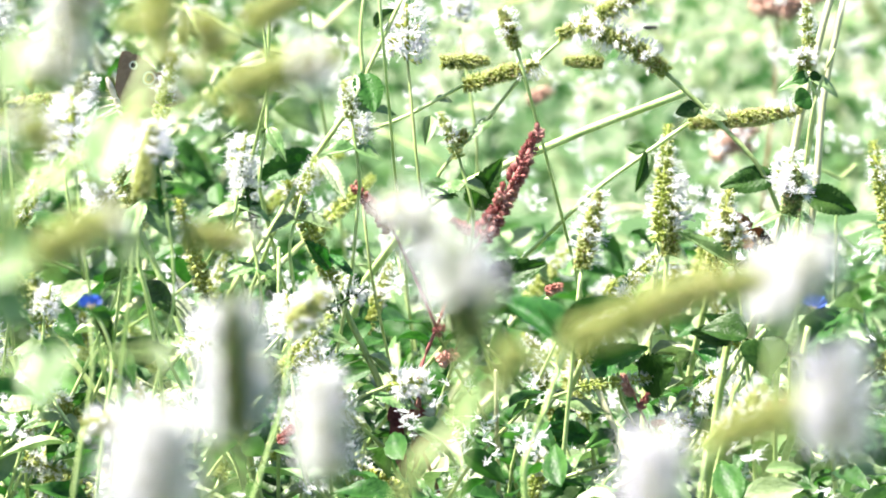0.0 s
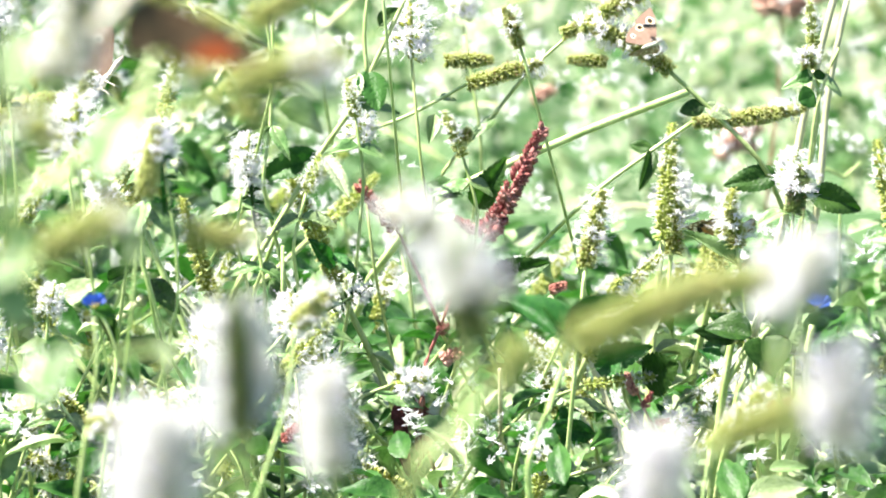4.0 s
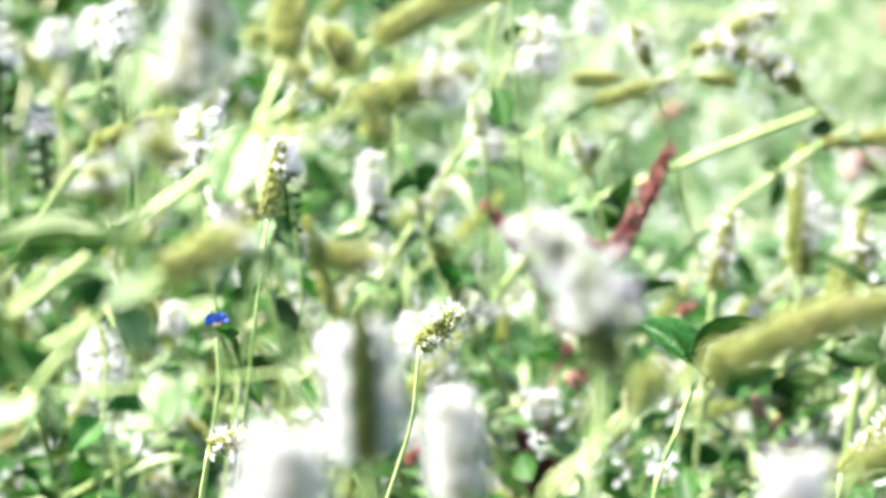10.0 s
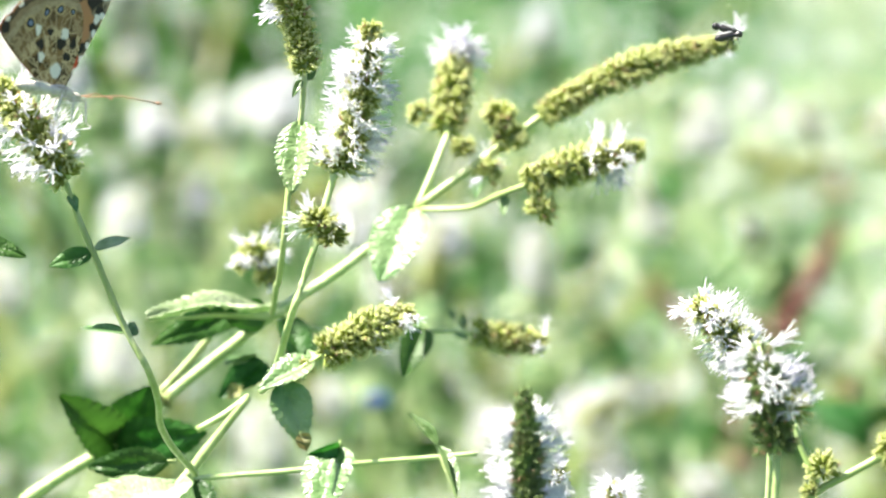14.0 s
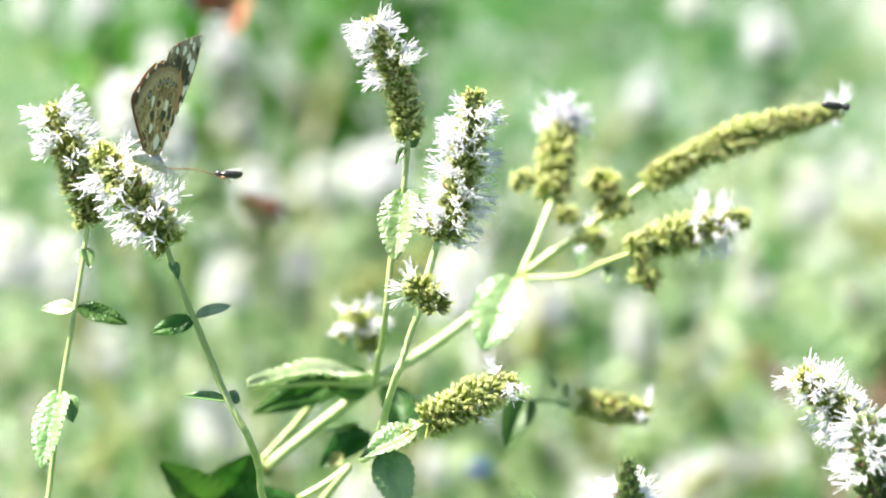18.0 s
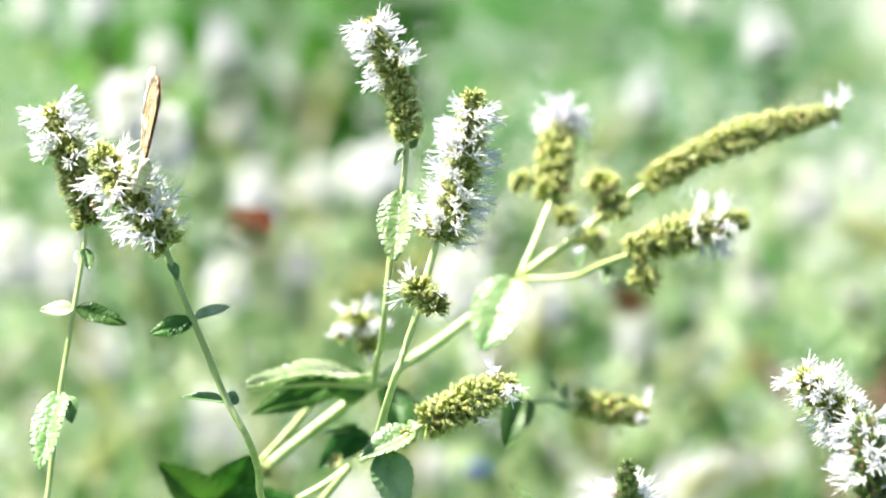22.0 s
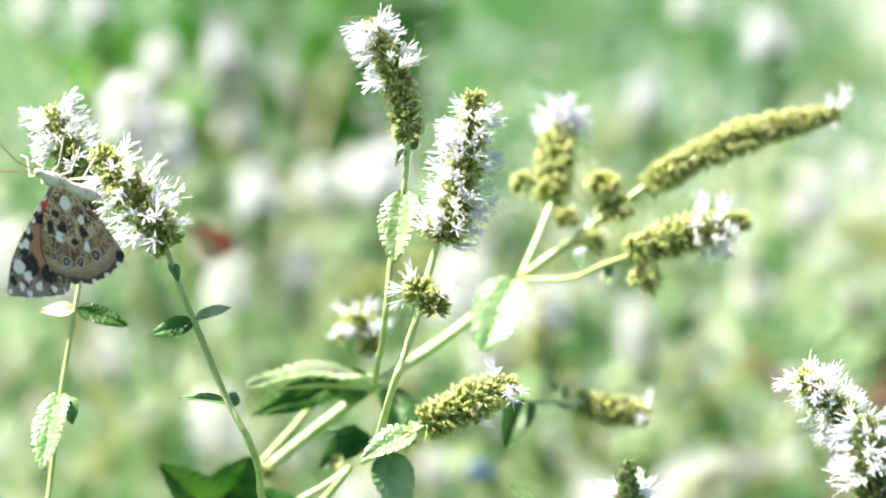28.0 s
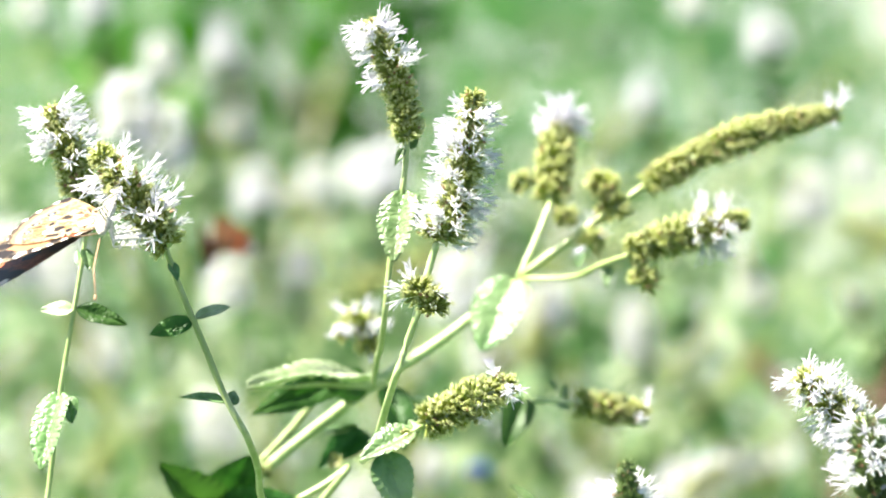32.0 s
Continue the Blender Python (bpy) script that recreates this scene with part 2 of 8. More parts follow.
def calyx(kit, m, length, wide, slot, mouth, sides=5):
    """A small ribbed cup with a toothed mouth."""
    v, f = [], []
    for y, r in ((0, 0.35), (0.55, 1.0), (0.85, 0.8)):
        for k in range(sides):
            a = 2 * math.pi * k / sides
            v.append((math.cos(a) * r * wide, y * length, math.sin(a) * r * wide))
    for i in range(2):
        for k in range(sides):
            j = (k + 1) % sides
            f.append((i * sides + k, i * sides + j, (i + 1) * sides + j, (i + 1) * sides + k))
    kit.add(v, f, slot, m)
    v2 = [Vector(q) for q in v[2 * sides:]]
    top = [(q.x * 1.15, length * 1.2, q.z * 1.15) for q in v2]
    kit.add(v2 + [Vector(t) for t in top], [(k, (k + 1) % sides, sides + k) for k in range(sides)] + [tuple(range(sides))], mouth, m)


def whorl_mesh(name, seed, count=30, mats=None):
    """A ring of calyces round the stalk, unit radius, one unit tall."""
    rng = random.Random(seed)
    kit = Kit()
    for k in range(count):
        a = 2 * math.pi * (k * 0.381966) + rng.uniform(-0.2, 0.2)
        e = rng.uniform(-0.7, 0.95)
        d = Vector((math.cos(a) * math.cos(e), math.sin(a) * math.cos(e), math.sin(e) * 0.9))
        root = Vector((0, 0, d.z * 0.25)) + d * 0.25
        m = axes(root, d + Vector((0, 0, 0.3)) + Vector((rng.uniform(-1, 1), rng.uniform(-1, 1), rng.uniform(-1, 1))) * 0.18, (0, 0, 1))
        calyx(kit, m, rng.uniform(0.5, 0.8), rng.uniform(0.075, 0.108), 0, 1 if rng.random() < 0.93 else 2)
    return kit.mesh(name, mats or [CALYX, CALYX_TIP, BROWN_BIT])


def floret(kit, m, size, rng, slot=0, anther=1, petals=4, stamens=4):
    """A white mint flower: a short tube, lobes bent out, and long thin stamens."""
    s = size
    tube(kit, [(0, 0, 0), (0, s * 0.4, 0)], [s * 0.1, s * 0.17], 5, slot, m, False)
    for k in range(petals):
        a = 2 * math.pi * k / petals + rng.uniform(-0.2, 0.2)
        o = Vector((math.cos(a), 0, math.sin(a)))
        q = Vector((-math.sin(a), 0, math.cos(a)))
        up = Vector((0, s, 0))
        w = s * rng.uniform(0.055, 0.085)
        l = rng.uniform(0.85, 1.15)
        p = [o * s * 0.15 + up * 0.38 - q * w * 0.6, o * s * 0.15 + up * 0.38 + q * w * 0.6, o * s * 0.34 * l + up * 0.66 + q * w, o * s * 0.34 * l + up * 0.66 - q * w,
             o * s * 0.5 * l + up * 0.72 + q * w * 0.35, o * s * 0.5 * l + up * 0.72 - q * w * 0.35, o * s * 0.34 * l + up * 0.6]
        kit.add(p, [(0, 1, 6), (1, 2, 6), (3, 0, 6), (2, 4, 6), (4, 5, 6), (5, 3, 6)], slot, m)
    for k in range(stamens):
        a = rng.uniform(0, 6.28)
        r = rng.uniform(0.1, 0.6)
        e = Vector((math.cos(a) * r * s, s * rng.uniform(1.0, 1.55), math.sin(a) * r * s))
        b = Vector((0, s * 0.35, 0))
        tube(kit, [b, b.lerp(e, 0.5) + Vector((0, s * 0.06, 0)), e], [s * 0.036, s * 0.034, s * 0.026], 3, slot, m, False)
        tube(kit, [e, e + Vector((s * 0.03, s * 0.07, 0))], [s * 0.045, s * 0.03], 4, anther, m)


WHORLS = [whorl_mesh("whorl", 10 + k, 110) for k in range(4)]
# whorls with shade painted in, for spikes that read dark at the core
WHORLS_SHADE = [whorl_mesh("shaded_whorl", 30 + k, 100, [CALYX_SHADE, CALYX_SHADE, BROWN_BIT]) for k in range(2)]
FLORETS = []
for k in range(5):
    fk = Kit()
    floret(fk, Matrix(), 1.0, random.Random(50 + k), 0, 1, 4, 6 + k % 4)
    FLORETS.append(fk.mesh("floret", [PETAL, ANTHER]))


def spike(plant, base, tip, radius, bloom=(0.0, 1.0), bow=(0, 0, 0), dense=7.0, seed=0, gap=0.0, size=1.0, fall=0.0, side=None, least=-2.0, in_shade=False):
    """A flower spike on a plant: whorls of calyces threaded on a curved stalk; florets stand out between the two bloom marks."""
    rng = random.Random(seed * 7 + 1)
    base, tip, bow = Vector(base), Vector(tip), Vector(bow)
    length = (tip - base).length
    axis_kit = Kit()
    line = [base.lerp(tip, i / 8) + bow * (math.sin(math.pi * i / 8)) for i in range(9)]
    tube(axis_kit, line, [radius * 0.2] * 9, 6)
    axis = part("flower_spike", axis_kit.mesh("spike_axis", [STEM]), plant)
    n = max(3, int(round(length / (radius * 0.8) * (1 - gap))))
    for i in range(n):
        t = (i + 0.5) / n
        p = base.lerp(tip, t) + bow * math.sin(math.pi * t)
        d = (tip - base) + bow * math.pi * math.cos(math.pi * t)
        r = radius * (1.0 - 0.45 * max(0, t - 0.62) / 0.38) * rng.uniform(0.9, 1.08) * (0.85 + 0.15 * min(1, t * 5))
        m = axes(p, d, (rng.uniform(-1, 1), rng.uniform(-1, 1), rng.uniform(-1, 1))) @ Matrix(((1, 0, 0, 0), (0, 0, 1, 0), (0, -1, 0, 0), (0, 0, 0, 1)))
        part("whorl", (WHORLS_SHADE if in_shade else WHORLS)[rng.randrange(2 if in_shade else 4)], axis, m @ Matrix.Diagonal((r, r, r * 0.95, 1)))
        if bloom[0] <= t <= bloom[1]:
            for k in range(int(dense * 1.2 * rng.uniform(0.8, 1.2))):
                a = rng.uniform(0, 2 * math.pi)
                q = m.to_3x3() @ Vector((math.cos(a), math.sin(a), rng.uniform(-0.25, 0.45)))
                if side and q.dot(Vector(side)) < least + rng.uniform(-0.25, 0.25):
                    continue
                fm = axes(p + q * r * 0.72 + d.normalized() * radius * rng.uniform(-0.4, 0.4), q + Vector((0, 0, -fall)), (rng.uniform(-1, 1), rng.uniform(-1, 1), 1))
                s = radius * rng.uniform(0.55, 0.85) * size
                part("floret", FLORETS[rng.randrange(5)], axis, fm @ Matrix.Scale(s, 4))
    return axis


def cluster(plant, p, radius, florets=0, seed=0):
    """One lone whorl where a leaf pair meets the stalk."""
    rng = random.Random(seed + 77)
    m = pose(*p, rng.uniform(-30, 30), rng.uniform(-30, 30), rng.uniform(0, 360))
    ob = part("whorl", WHORLS[seed % 4], plant, m @ Matrix.Scale(radius, 4))
    for k in range(florets):
        q = Vector((rng.uniform(-1, 1), rng.uniform(-1, 0.3), rng.uniform(-0.3, 1))).normalized()
        part("floret", FLORETS[k % 5], plant, axes(Vector(p) + q * radius * 0.7, q, (0.2, 0.3, 1)) @ Matrix.Scale(radius * 0.75, 4))


def stem(plant, pts, r0, r1, mat=None, sides=8, name="stem"):
    line = glide(pts)
    kit = Kit()
    tube(kit, line, [r0 + (r1 - r0) * i / (len(line) - 1) for i in range(len(line))], sides)
    return part(name, kit.mesh(name, [mat or STEM]), plant)


def leaf(plant, base, tip, wide, face=(0, -0.5, 1), shape=0, mesh=None):
    """A leaf from its base to its tip; wide: its full width; face: the way its upper side looks."""
    base, tip = Vector(base), Vector(tip)
    size = (tip - base).length
    return part("leaf", mesh or LEAVES[shape], plant, axes(base, tip - base, face) @ Matrix.Diagonal((wide, size, size, 1)))


# ---- ground ----
def fall(y):
    """Height of the ground: level under the bed, falling away behind it."""
    return -0.26 * min(max(0.0, y - 3.65), 5.5)


def ground():
    kit = Kit()
    n = 90
    xs = [math.copysign(abs(u) ** 3 * 300, u) for u in (i / n * 2 - 1 for i in range(n + 1))]
    v = [(x, y + 3, 0.012 * noise.noise((x * 2.0, y * 2.0, 0)) + 0.03 * noise.noise((x * 0.5, y * 0.5, 3)) + fall(y + 3)) for y in xs for x in xs]
    f = [(j * (n + 1) + i, j * (n + 1) + i + 1, (j + 1) * (n + 1) + i + 1, (j + 1) * (n + 1) + i) for j in range(n) for i in range(n)]
    kit.add(v, f)
    return tagged(new("ground", kit.mesh("ground", [SOIL])), "mossy green meadow ground under the mint", "ground", kind="structure")


ground()


# ---- plants further off ----
def red_spike(plant, base, tip, radius, seed, mat=None):
    """A dried knotweed spike: many small overlapping husks round a thin red axis."""
    rng = random.Random(seed)
    kit = Kit()
    base, tip = Vector(base), Vector(tip)
    tube(kit, [base, base.lerp(tip, 0.5), tip], [radius * 0.2] * 3, 5)
    n = int((tip - base).length / radius * 19)
    d = (tip - base).normalized()
    for i in range(n):
        t = (i + 0.5) / n
        r = radius * (1 - 0.45 * t)
        o = Vector((rng.uniform(-1, 1), rng.uniform(-1, 1), rng.uniform(-1, 1)))
        o = (o - d * o.dot(d)).normalized()
        calyx(kit, axes(base.lerp(tip, t) + o * r * 0.35, o + d * 0.8, d), r * rng.uniform(0.62, 0.85), r * rng.uniform(0.22, 0.32), 0, 1, 4)
    return part("seed_spike", kit.mesh("seed_spike", [mat or RED_SEED] * 2), plant)


def far_spike_mesh(seed, length, radius, bloom, full=False):
    """A whole spike in one mesh, standing on its base, for stalks further off."""
    rng = random.Random(seed)
    kit = Kit()
    tube(kit, [(0, 0, 0), (0, 0, length)], [radius * 0.2] * 2, 5)
    n = int(length / radius * 17)
    for i in range(n):
        t = i / n
        a = i * 2.4 + rng.uniform(-0.3, 0.3)
        r = radius * (1 - 0.45 * max(0, t - 0.62) / 0.38)
        o = Vector((math.cos(a), math.sin(a), rng.uniform(-0.3, 0.7)))
        if not full or i % 3 == 0:
            calyx(kit, axes(Vector((0, 0, t * length)) + o * r * 0.3, o, (0, 0, 1)), r * 0.75, r * 0.17, 0, 1, 4)
        if bloom[0] <= t <= bloom[1] and (i % 3 or full):
            for twice in range(3 if full else 1):
                q = o + Vector((rng.uniform(-1, 1), rng.uniform(-1, 1), rng.uniform(-0.6, 1))) * (0.8 if full else 0)
                floret(kit, axes(Vector((0, 0, t * length)) + o * r * 0.7, q, (rng.uniform(-1, 1), 0.2, 1)), r * rng.uniform(0.65, 0.95) * (0.8 if full else 1), rng, 2, 3, 4, 2)
    # half-bloomed full heads: shade below the bloom is painted with the deep leaf colour
    dark = full and bloom[0] > 0.5
    return kit.mesh("far_spike", [LEAF_DEEP, LEAF_DEEP, PETAL, ANTHER] if dark else [CALYX, CALYX_TIP, PETAL, ANTHER])


FAR_LENGTHS = (0.035, 0.05, 0.03, 0.06, 0.04, 0.055, 0.045, 0.014, 0.03)
FAR_SPIKES = [far_spike_mesh(k, l, 0.0046, b, k > 6) for k, (l, b) in enumerate(
    [(0.035, (0.3, 1)), (0.05, (0.5, 1)), (0.03, (0, 1)), (0.06, (0.6, 0.9)), (0.04, (0.1, 0.9)), (0.055, (2, 3)), (0.045, (0.0, 1)), (0.014, (0, 1)), (0.03, (0.55, 1))])]


def far_spike(plant, base, tip, variant):
    """A small spike from its base to its tip."""
    base, tip = Vector(base), Vector(tip)
    me = FAR_SPIKES[variant]
    k = (tip - base).length / FAR_LENGTHS[variant]
    part("flower_spike", me, plant, axes(base, (tip - base).orthogonal(), tip - base) @ Matrix.Scale(k, 4))


def bed_plant(seed, tall, lean_by):
    """A mint stalk of the bed, half lodged: stem, paired leaves, a spike on top and smaller ones at the side."""
    rng = random.Random(seed)
    p = thing("mint_plant", "leafy half-fallen mint stalk with pale spikes in the bed", "mint plant", group="mint bed")
    a = rng.uniform(0, 6.28)
    lean = Vector((math.cos(a), math.sin(a), 0)) * tall * lean_by
    up = math.sqrt(max(0.2, 1 - lean_by * lean_by * 0.6))
    pts = [Vector((0, 0, -0.01)), Vector((0, 0, tall * 0.45 * up)) + lean * 0.2, Vector((0, 0, tall * 0.8 * up)) + lean * 0.6, Vector((0, 0, tall * up)) + lean]
    stem(p, pts, 0.0024, 0.0014, STEM if seed % 3 else STEM_PALE, 5)
    for k in range(8):
        t = 0.2 + 0.72 * k / 8
        i = min(2, int(t * 3))
        c = pts[i].lerp(pts[i + 1], t * 3 - i)
        a = k * math.pi / 2 + rng.uniform(-0.4, 0.4)
        for sgn in (0, math.pi):
            o = Vector((math.cos(a + sgn), math.sin(a + sgn), rng.uniform(-0.5, 0.5)))
            s = rng.uniform(0.014, 0.03) * (1.2 - 0.5 * t)
            leaf(p, c, c + o * s, s * rng.uniform(0.42, 0.6), (o.x * -0.4 + rng.uniform(-0.4, 0.4), o.y * -0.4 + rng.uniform(-0.4, 0.4), 1), 0, LEAVES_LOW[rng.randrange(4)])
    d = (pts[3] - pts[2]).normalized()
    v = rng.randrange(7)
    far_spike(p, pts[3], pts[3] + d * FAR_LENGTHS[v] * 0.9, v)
    for k in range(rng.randrange(1, 4)):
        c = pts[2].lerp(pts[3], rng.uniform(-0.5, 0.7))
        o = Vector((rng.uniform(-1, 1), rng.uniform(-1, 1), rng.uniform(0.1, 1.0))).normalized()
        e = c + o * rng.uniform(0.02, 0.06)
        stem(p, [c, e], 0.0011, 0.0009, STEM, 4, "side_stem")
        v = rng.randrange(7)
        far_spike(p, e, e + o * FAR_LENGTHS[v] * rng.uniform(0.45, 0.8), v)
    return p


def open_view(x, y, z):
    """True where a low gap in the bed lets the far meadow be seen over it."""
    drop = (0.95 - z) / y
    return 2.25 < y < 5.0 and (drop < 0.214 or (x / y > 0.04 and drop < 0.259))


def bed():
    rng = random.Random(11)
    protos = [bed_plant(k, h, l) for k, (h, l) in enumerate(((0.26, 0.5), (0.3, 0.9), (0.34, 0.4), (0.38, 0.7), (0.3, 0.3), (0.36, 1.0), (0.24, 0.6), (0.33, 0.8)))]
    used = set()
    for k in range(190):
        y = 2.4 + 3.4 * rng.random() ** 1.7
        x = 0.085 * y / 2.5 + rng.uniform(-0.34, 0.34) * y / 2.5
        i = rng.randrange(8)
        if y < 3.3 and x > -0.02 * y:
            i = rng.choice((4, 6))
        if open_view(x, y, (0.24, 0.24, 0.32, 0.3, 0.29, 0.26, 0.22, 0.27)[i]):
            i = 6
            if open_view(x, y, 0.2):
                continue
        if k % 6 == 5:
            x = rng.choice((-1, 1)) * rng.uniform(0.2 * y, 0.2 * y + 0.9)
        m = pose(x, y, fall(y), rng.uniform(-10, 10), rng.uniform(-10, 10), rng.uniform(0, 360))
        if i not in used:
            used.add(i)
            protos[i].matrix_basis = m
        else:
            copy_thing(protos[i], m)


bed()


def undergrowth():
    """Low toothed leaves between the stalks, joined."""
    rng = random.Random(5)
    green, pale = [([tuple(v.co) for v in me.vertices], [tuple(q.vertices) for q in me.polygons if q.material_index == 0]) for me in (LEAVES_LOW[0], LEAVES_LOW[1])]
    kit = Kit()
    for k in range(16000):
        y = 2.2 + 3.6 * rng.random() ** 1.6
        x = 0.085 * y / 2.5 + rng.uniform(-0.31, 0.31) * y / 2.5
        z = 0.26 * rng.random() ** 1.2
        if open_view(x, y, z):
            if open_view(x, y, 0.03):
                continue
            z = 0.03 * rng.random()
        s = rng.uniform(0.009, 0.027) * (1 + 0.1 * (y - 2))
        a = rng.uniform(0, 6.28)
        o = Vector((math.cos(a), math.sin(a), rng.uniform(-0.8, 0.8)))
        m = axes((x, y, z + fall(y)), o, (rng.uniform(-1, 1), rng.uniform(-1, 0.8), 0.9)) @ Matrix.Diagonal((s * rng.uniform(0.38, 0.62), s, s, 1))
        v, f = green if k % 2 else pale
        kit.add(v, f, rng.choice((0, 0, 0, 0, 0, 0, 1, 1, 2, 2)), m)
    return tagged(new("undergrowth", kit.mesh("undergrowth", [LEAF_DEEP, LEAF, LEAF_PALE])), "low tangle of green leaves under the mint", "undergrowth", kind="stuff")


undergrowth()


def litter():
    """Bits of dry stalk lying criss-cross in the bed, and fallen white florets caught on the leaves."""
    rng = random.Random(21)
    for k in range(70):
        kit = Kit()
        y = 2.35 + 2.2 * rng.random() ** 1.5
        p = Vector((0.085 * y / 2.5 + rng.uniform(-0.3, 0.3) * y / 2.5, y, rng.uniform(0.03, 0.25)))
        d = Vector((rng.uniform(-1, 1), rng.uniform(-0.7, 0.7), rng.uniform(-0.2, 0.8))).normalized() * rng.uniform(0.04, 0.12)
        r = rng.uniform(0.0006, 0.0016)
        tube(kit, [p, p + d * 0.3 + Vector((0, 0, rng.uniform(-0.006, 0.006))), p + d * 0.7 + Vector((0, 0, rng.uniform(-0.008, 0.008))), p + d], [r, r, r, r * 0.8], 5)
        tagged(new("fallen_stalk", kit.mesh("fallen_stalk", [STEM_PALE if k % 4 == 0 else STEM])), "thin fallen stalk caught in the mint bed", "stalk", "fallen stalks")
    kit = Kit()
    for k in range(1150):
        y = 2.25 + 2.6 * rng.random() ** 1.5
        p = Vector((0.085 * y / 2.5 + rng.uniform(-0.3, 0.3) * y / 2.5, y, rng.uniform(0.08, 0.28)))
        for j in range(rng.randrange(2, 12)):
            q = p + Vector((rng.uniform(-1, 1), rng.uniform(-1, 1), rng.uniform(-1, 1))) * 0.006
            floret(kit, axes(q, (rng.uniform(-1, 1), rng.uniform(-1, 0.5), rng.uniform(-0.2, 1)), (0.1, 0.2, 1)), rng.uniform(0.003, 0.0055), rng, 0, 1, 4, 2)
    return tagged(new("loose_florets", kit.mesh("loose_florets", [PETAL, ANTHER])), "small white florets scattered over the mint bed", "florets", kind="stuff")


litter()


def margins():
    """The same leaves and stalks going on to both sides of the bed."""
    rng = random.Random(15)
    v, f = [tuple(q.co) for q in LEAVES_LOW[1].vertices], [tuple(q.vertices) for q in LEAVES_LOW[1].polygons if q.material_index == 0]
    kit = Kit()
    for k in range(5000):
        y = rng.uniform(0.3, 6.0)
        x = rng.choice((-1, 1)) * rng.uniform(0.15 * y, 0.15 * y + 1.3) + 0.03 * y
        if y < 2.2 and rng.random() < 0.5:
            x = rng.uniform(-0.8, 0.8)
        s = rng.uniform(0.02, 0.045)
        a = rng.uniform(0, 6.28)
        m = axes((x, y, 0.2 * rng.random() ** 1.2), (math.cos(a), math.sin(a), rng.uniform(-0.8, 0.8)), (rng.uniform(-1, 1), rng.uniform(-1, 1), 0.9)) @ Matrix.Diagonal((s * 0.55, s, s, 1))
        kit.add(v, f, 1 if rng.random() < 0.3 else 0, m)
    return tagged(new("undergrowth", kit.mesh("bed_margin", [LEAF_DEEP, LEAF])), "low green leaves on both sides of the bed", "undergrowth", kind="stuff")


margins()


def lawn():
    """Short grass of the meadow at the foot of the slope, and thin grass on the slope and round about."""
    rng = random.Random(8)
    kit = Kit()
    for k in range(64000):
        y = 7.6 + 9 * rng.random() ** 1.3
        x = 0.06 * y + rng.uniform(-0.24, 0.24) * y
        h = rng.uniform(0.03, 0.1) * (1.6 if noise.noise((x * 1.1, y * 0.7, 9)) > 0.1 else 1.0)
        if k % 4 == 0:
            x, y, h = rng.uniform(-4, 4), rng.uniform(-3, 10), rng.uniform(0.05, 0.14)
            if 2.0 < y < 6.5 and abs(x - 0.06 * y) < 0.2 * y:
                h *= 0.4
        a = rng.uniform(0, 6.28)
        wd = rng.uniform(0.002, 0.004) * (1 + y * 0.1)
        s = Vector((math.cos(a), math.sin(a), 0)) * wd
        b = Vector((rng.uniform(-1, 1), rng.uniform(-1, 1), 0)) * h * 0.9
        p = Vector((x, y, fall(y) - 0.02))
        q, r = p + Vector((0, 0, h * 0.6)) + b * 0.3, p + Vector((0, 0, h)) + b
        dry = rng.random() < 0.08 + 0.75 * min(1, max(0, (x / y - 0.05 + 0.05 * noise.noise((x * 1.3, y * 0.8, 5))) / 0.05))
        kit.add([p - s, p + s, q + s * 0.8, q - s * 0.8, r], [(0, 1, 2, 3), (3, 2, 4)], 1 if dry else 0)
    return tagged(new("grass", kit.mesh("grass", [GRASS, GRASS_DRY])), "green and faded meadow grass behind the mint", "grass", kind="stuff")


lawn()


def far_weeds():
    """Leafy weeds that stand in the meadow behind the bed."""
    rng = random.Random(31)
    v, f = [tuple(q.co) for q in LEAVES_LOW[1].vertices], [tuple(q.vertices) for q in LEAVES_LOW[1].polygons if q.material_index == 0]
    for x, y, top, r in ((-0.138, 4.910, -0.009, 0.10), (-0.105, 5.505, -0.098, 0.10), (-0.237, 5.306, -0.071, 0.10), (-0.162, 4.607, 0.013, 0.08)):
        z = max(0.1, top - fall(y))
        p = thing("meadow_weed", "bushy dark green weed in the meadow behind the mint", "weed", (x, y, fall(y)), "meadow weeds")
        for k in range(3):
            e = Vector((rng.uniform(-1, 1) * r * 0.6, rng.uniform(-1, 1) * r * 0.6, z + r * 0.5))
            stem(p, [Vector((e.x * 0.2, e.y * 0.2, -0.02)), Vector((e.x * 0.7, e.y * 0.7, z * 0.6)), e], 0.003, 0.0015, LEAF_DARK, 5)
        kit = Kit()
        for k in range(95):
            q = Vector((rng.gauss(0, 0.5), rng.gauss(0, 0.5), rng.gauss(0, 0.45))) * r
            q.z = max(0.02, q.z + z)
            s = rng.uniform(0.04, 0.085)
            a = rng.uniform(0, 6.28)
            kit.add(v, f, 0, axes(q, (math.cos(a), math.sin(a), rng.uniform(-0.9, 0.4)), (rng.uniform(-1, 1), rng.uniform(-1, 1), 0.9)) @ Matrix.Diagonal((s * 0.55, s, s, 1)))
        part("foliage", kit.mesh("foliage", [LEAF_DARK]), p, kind="stuff")


far_weeds()


# ---- small flowers and insects ----
LEAF_LONG = leaf_mesh("lance_leaf", 0.25, 0.45, [LEAF_DEEP, LEAF_DEEP], 1, 0.01, 2, 12, 6, 0.5)


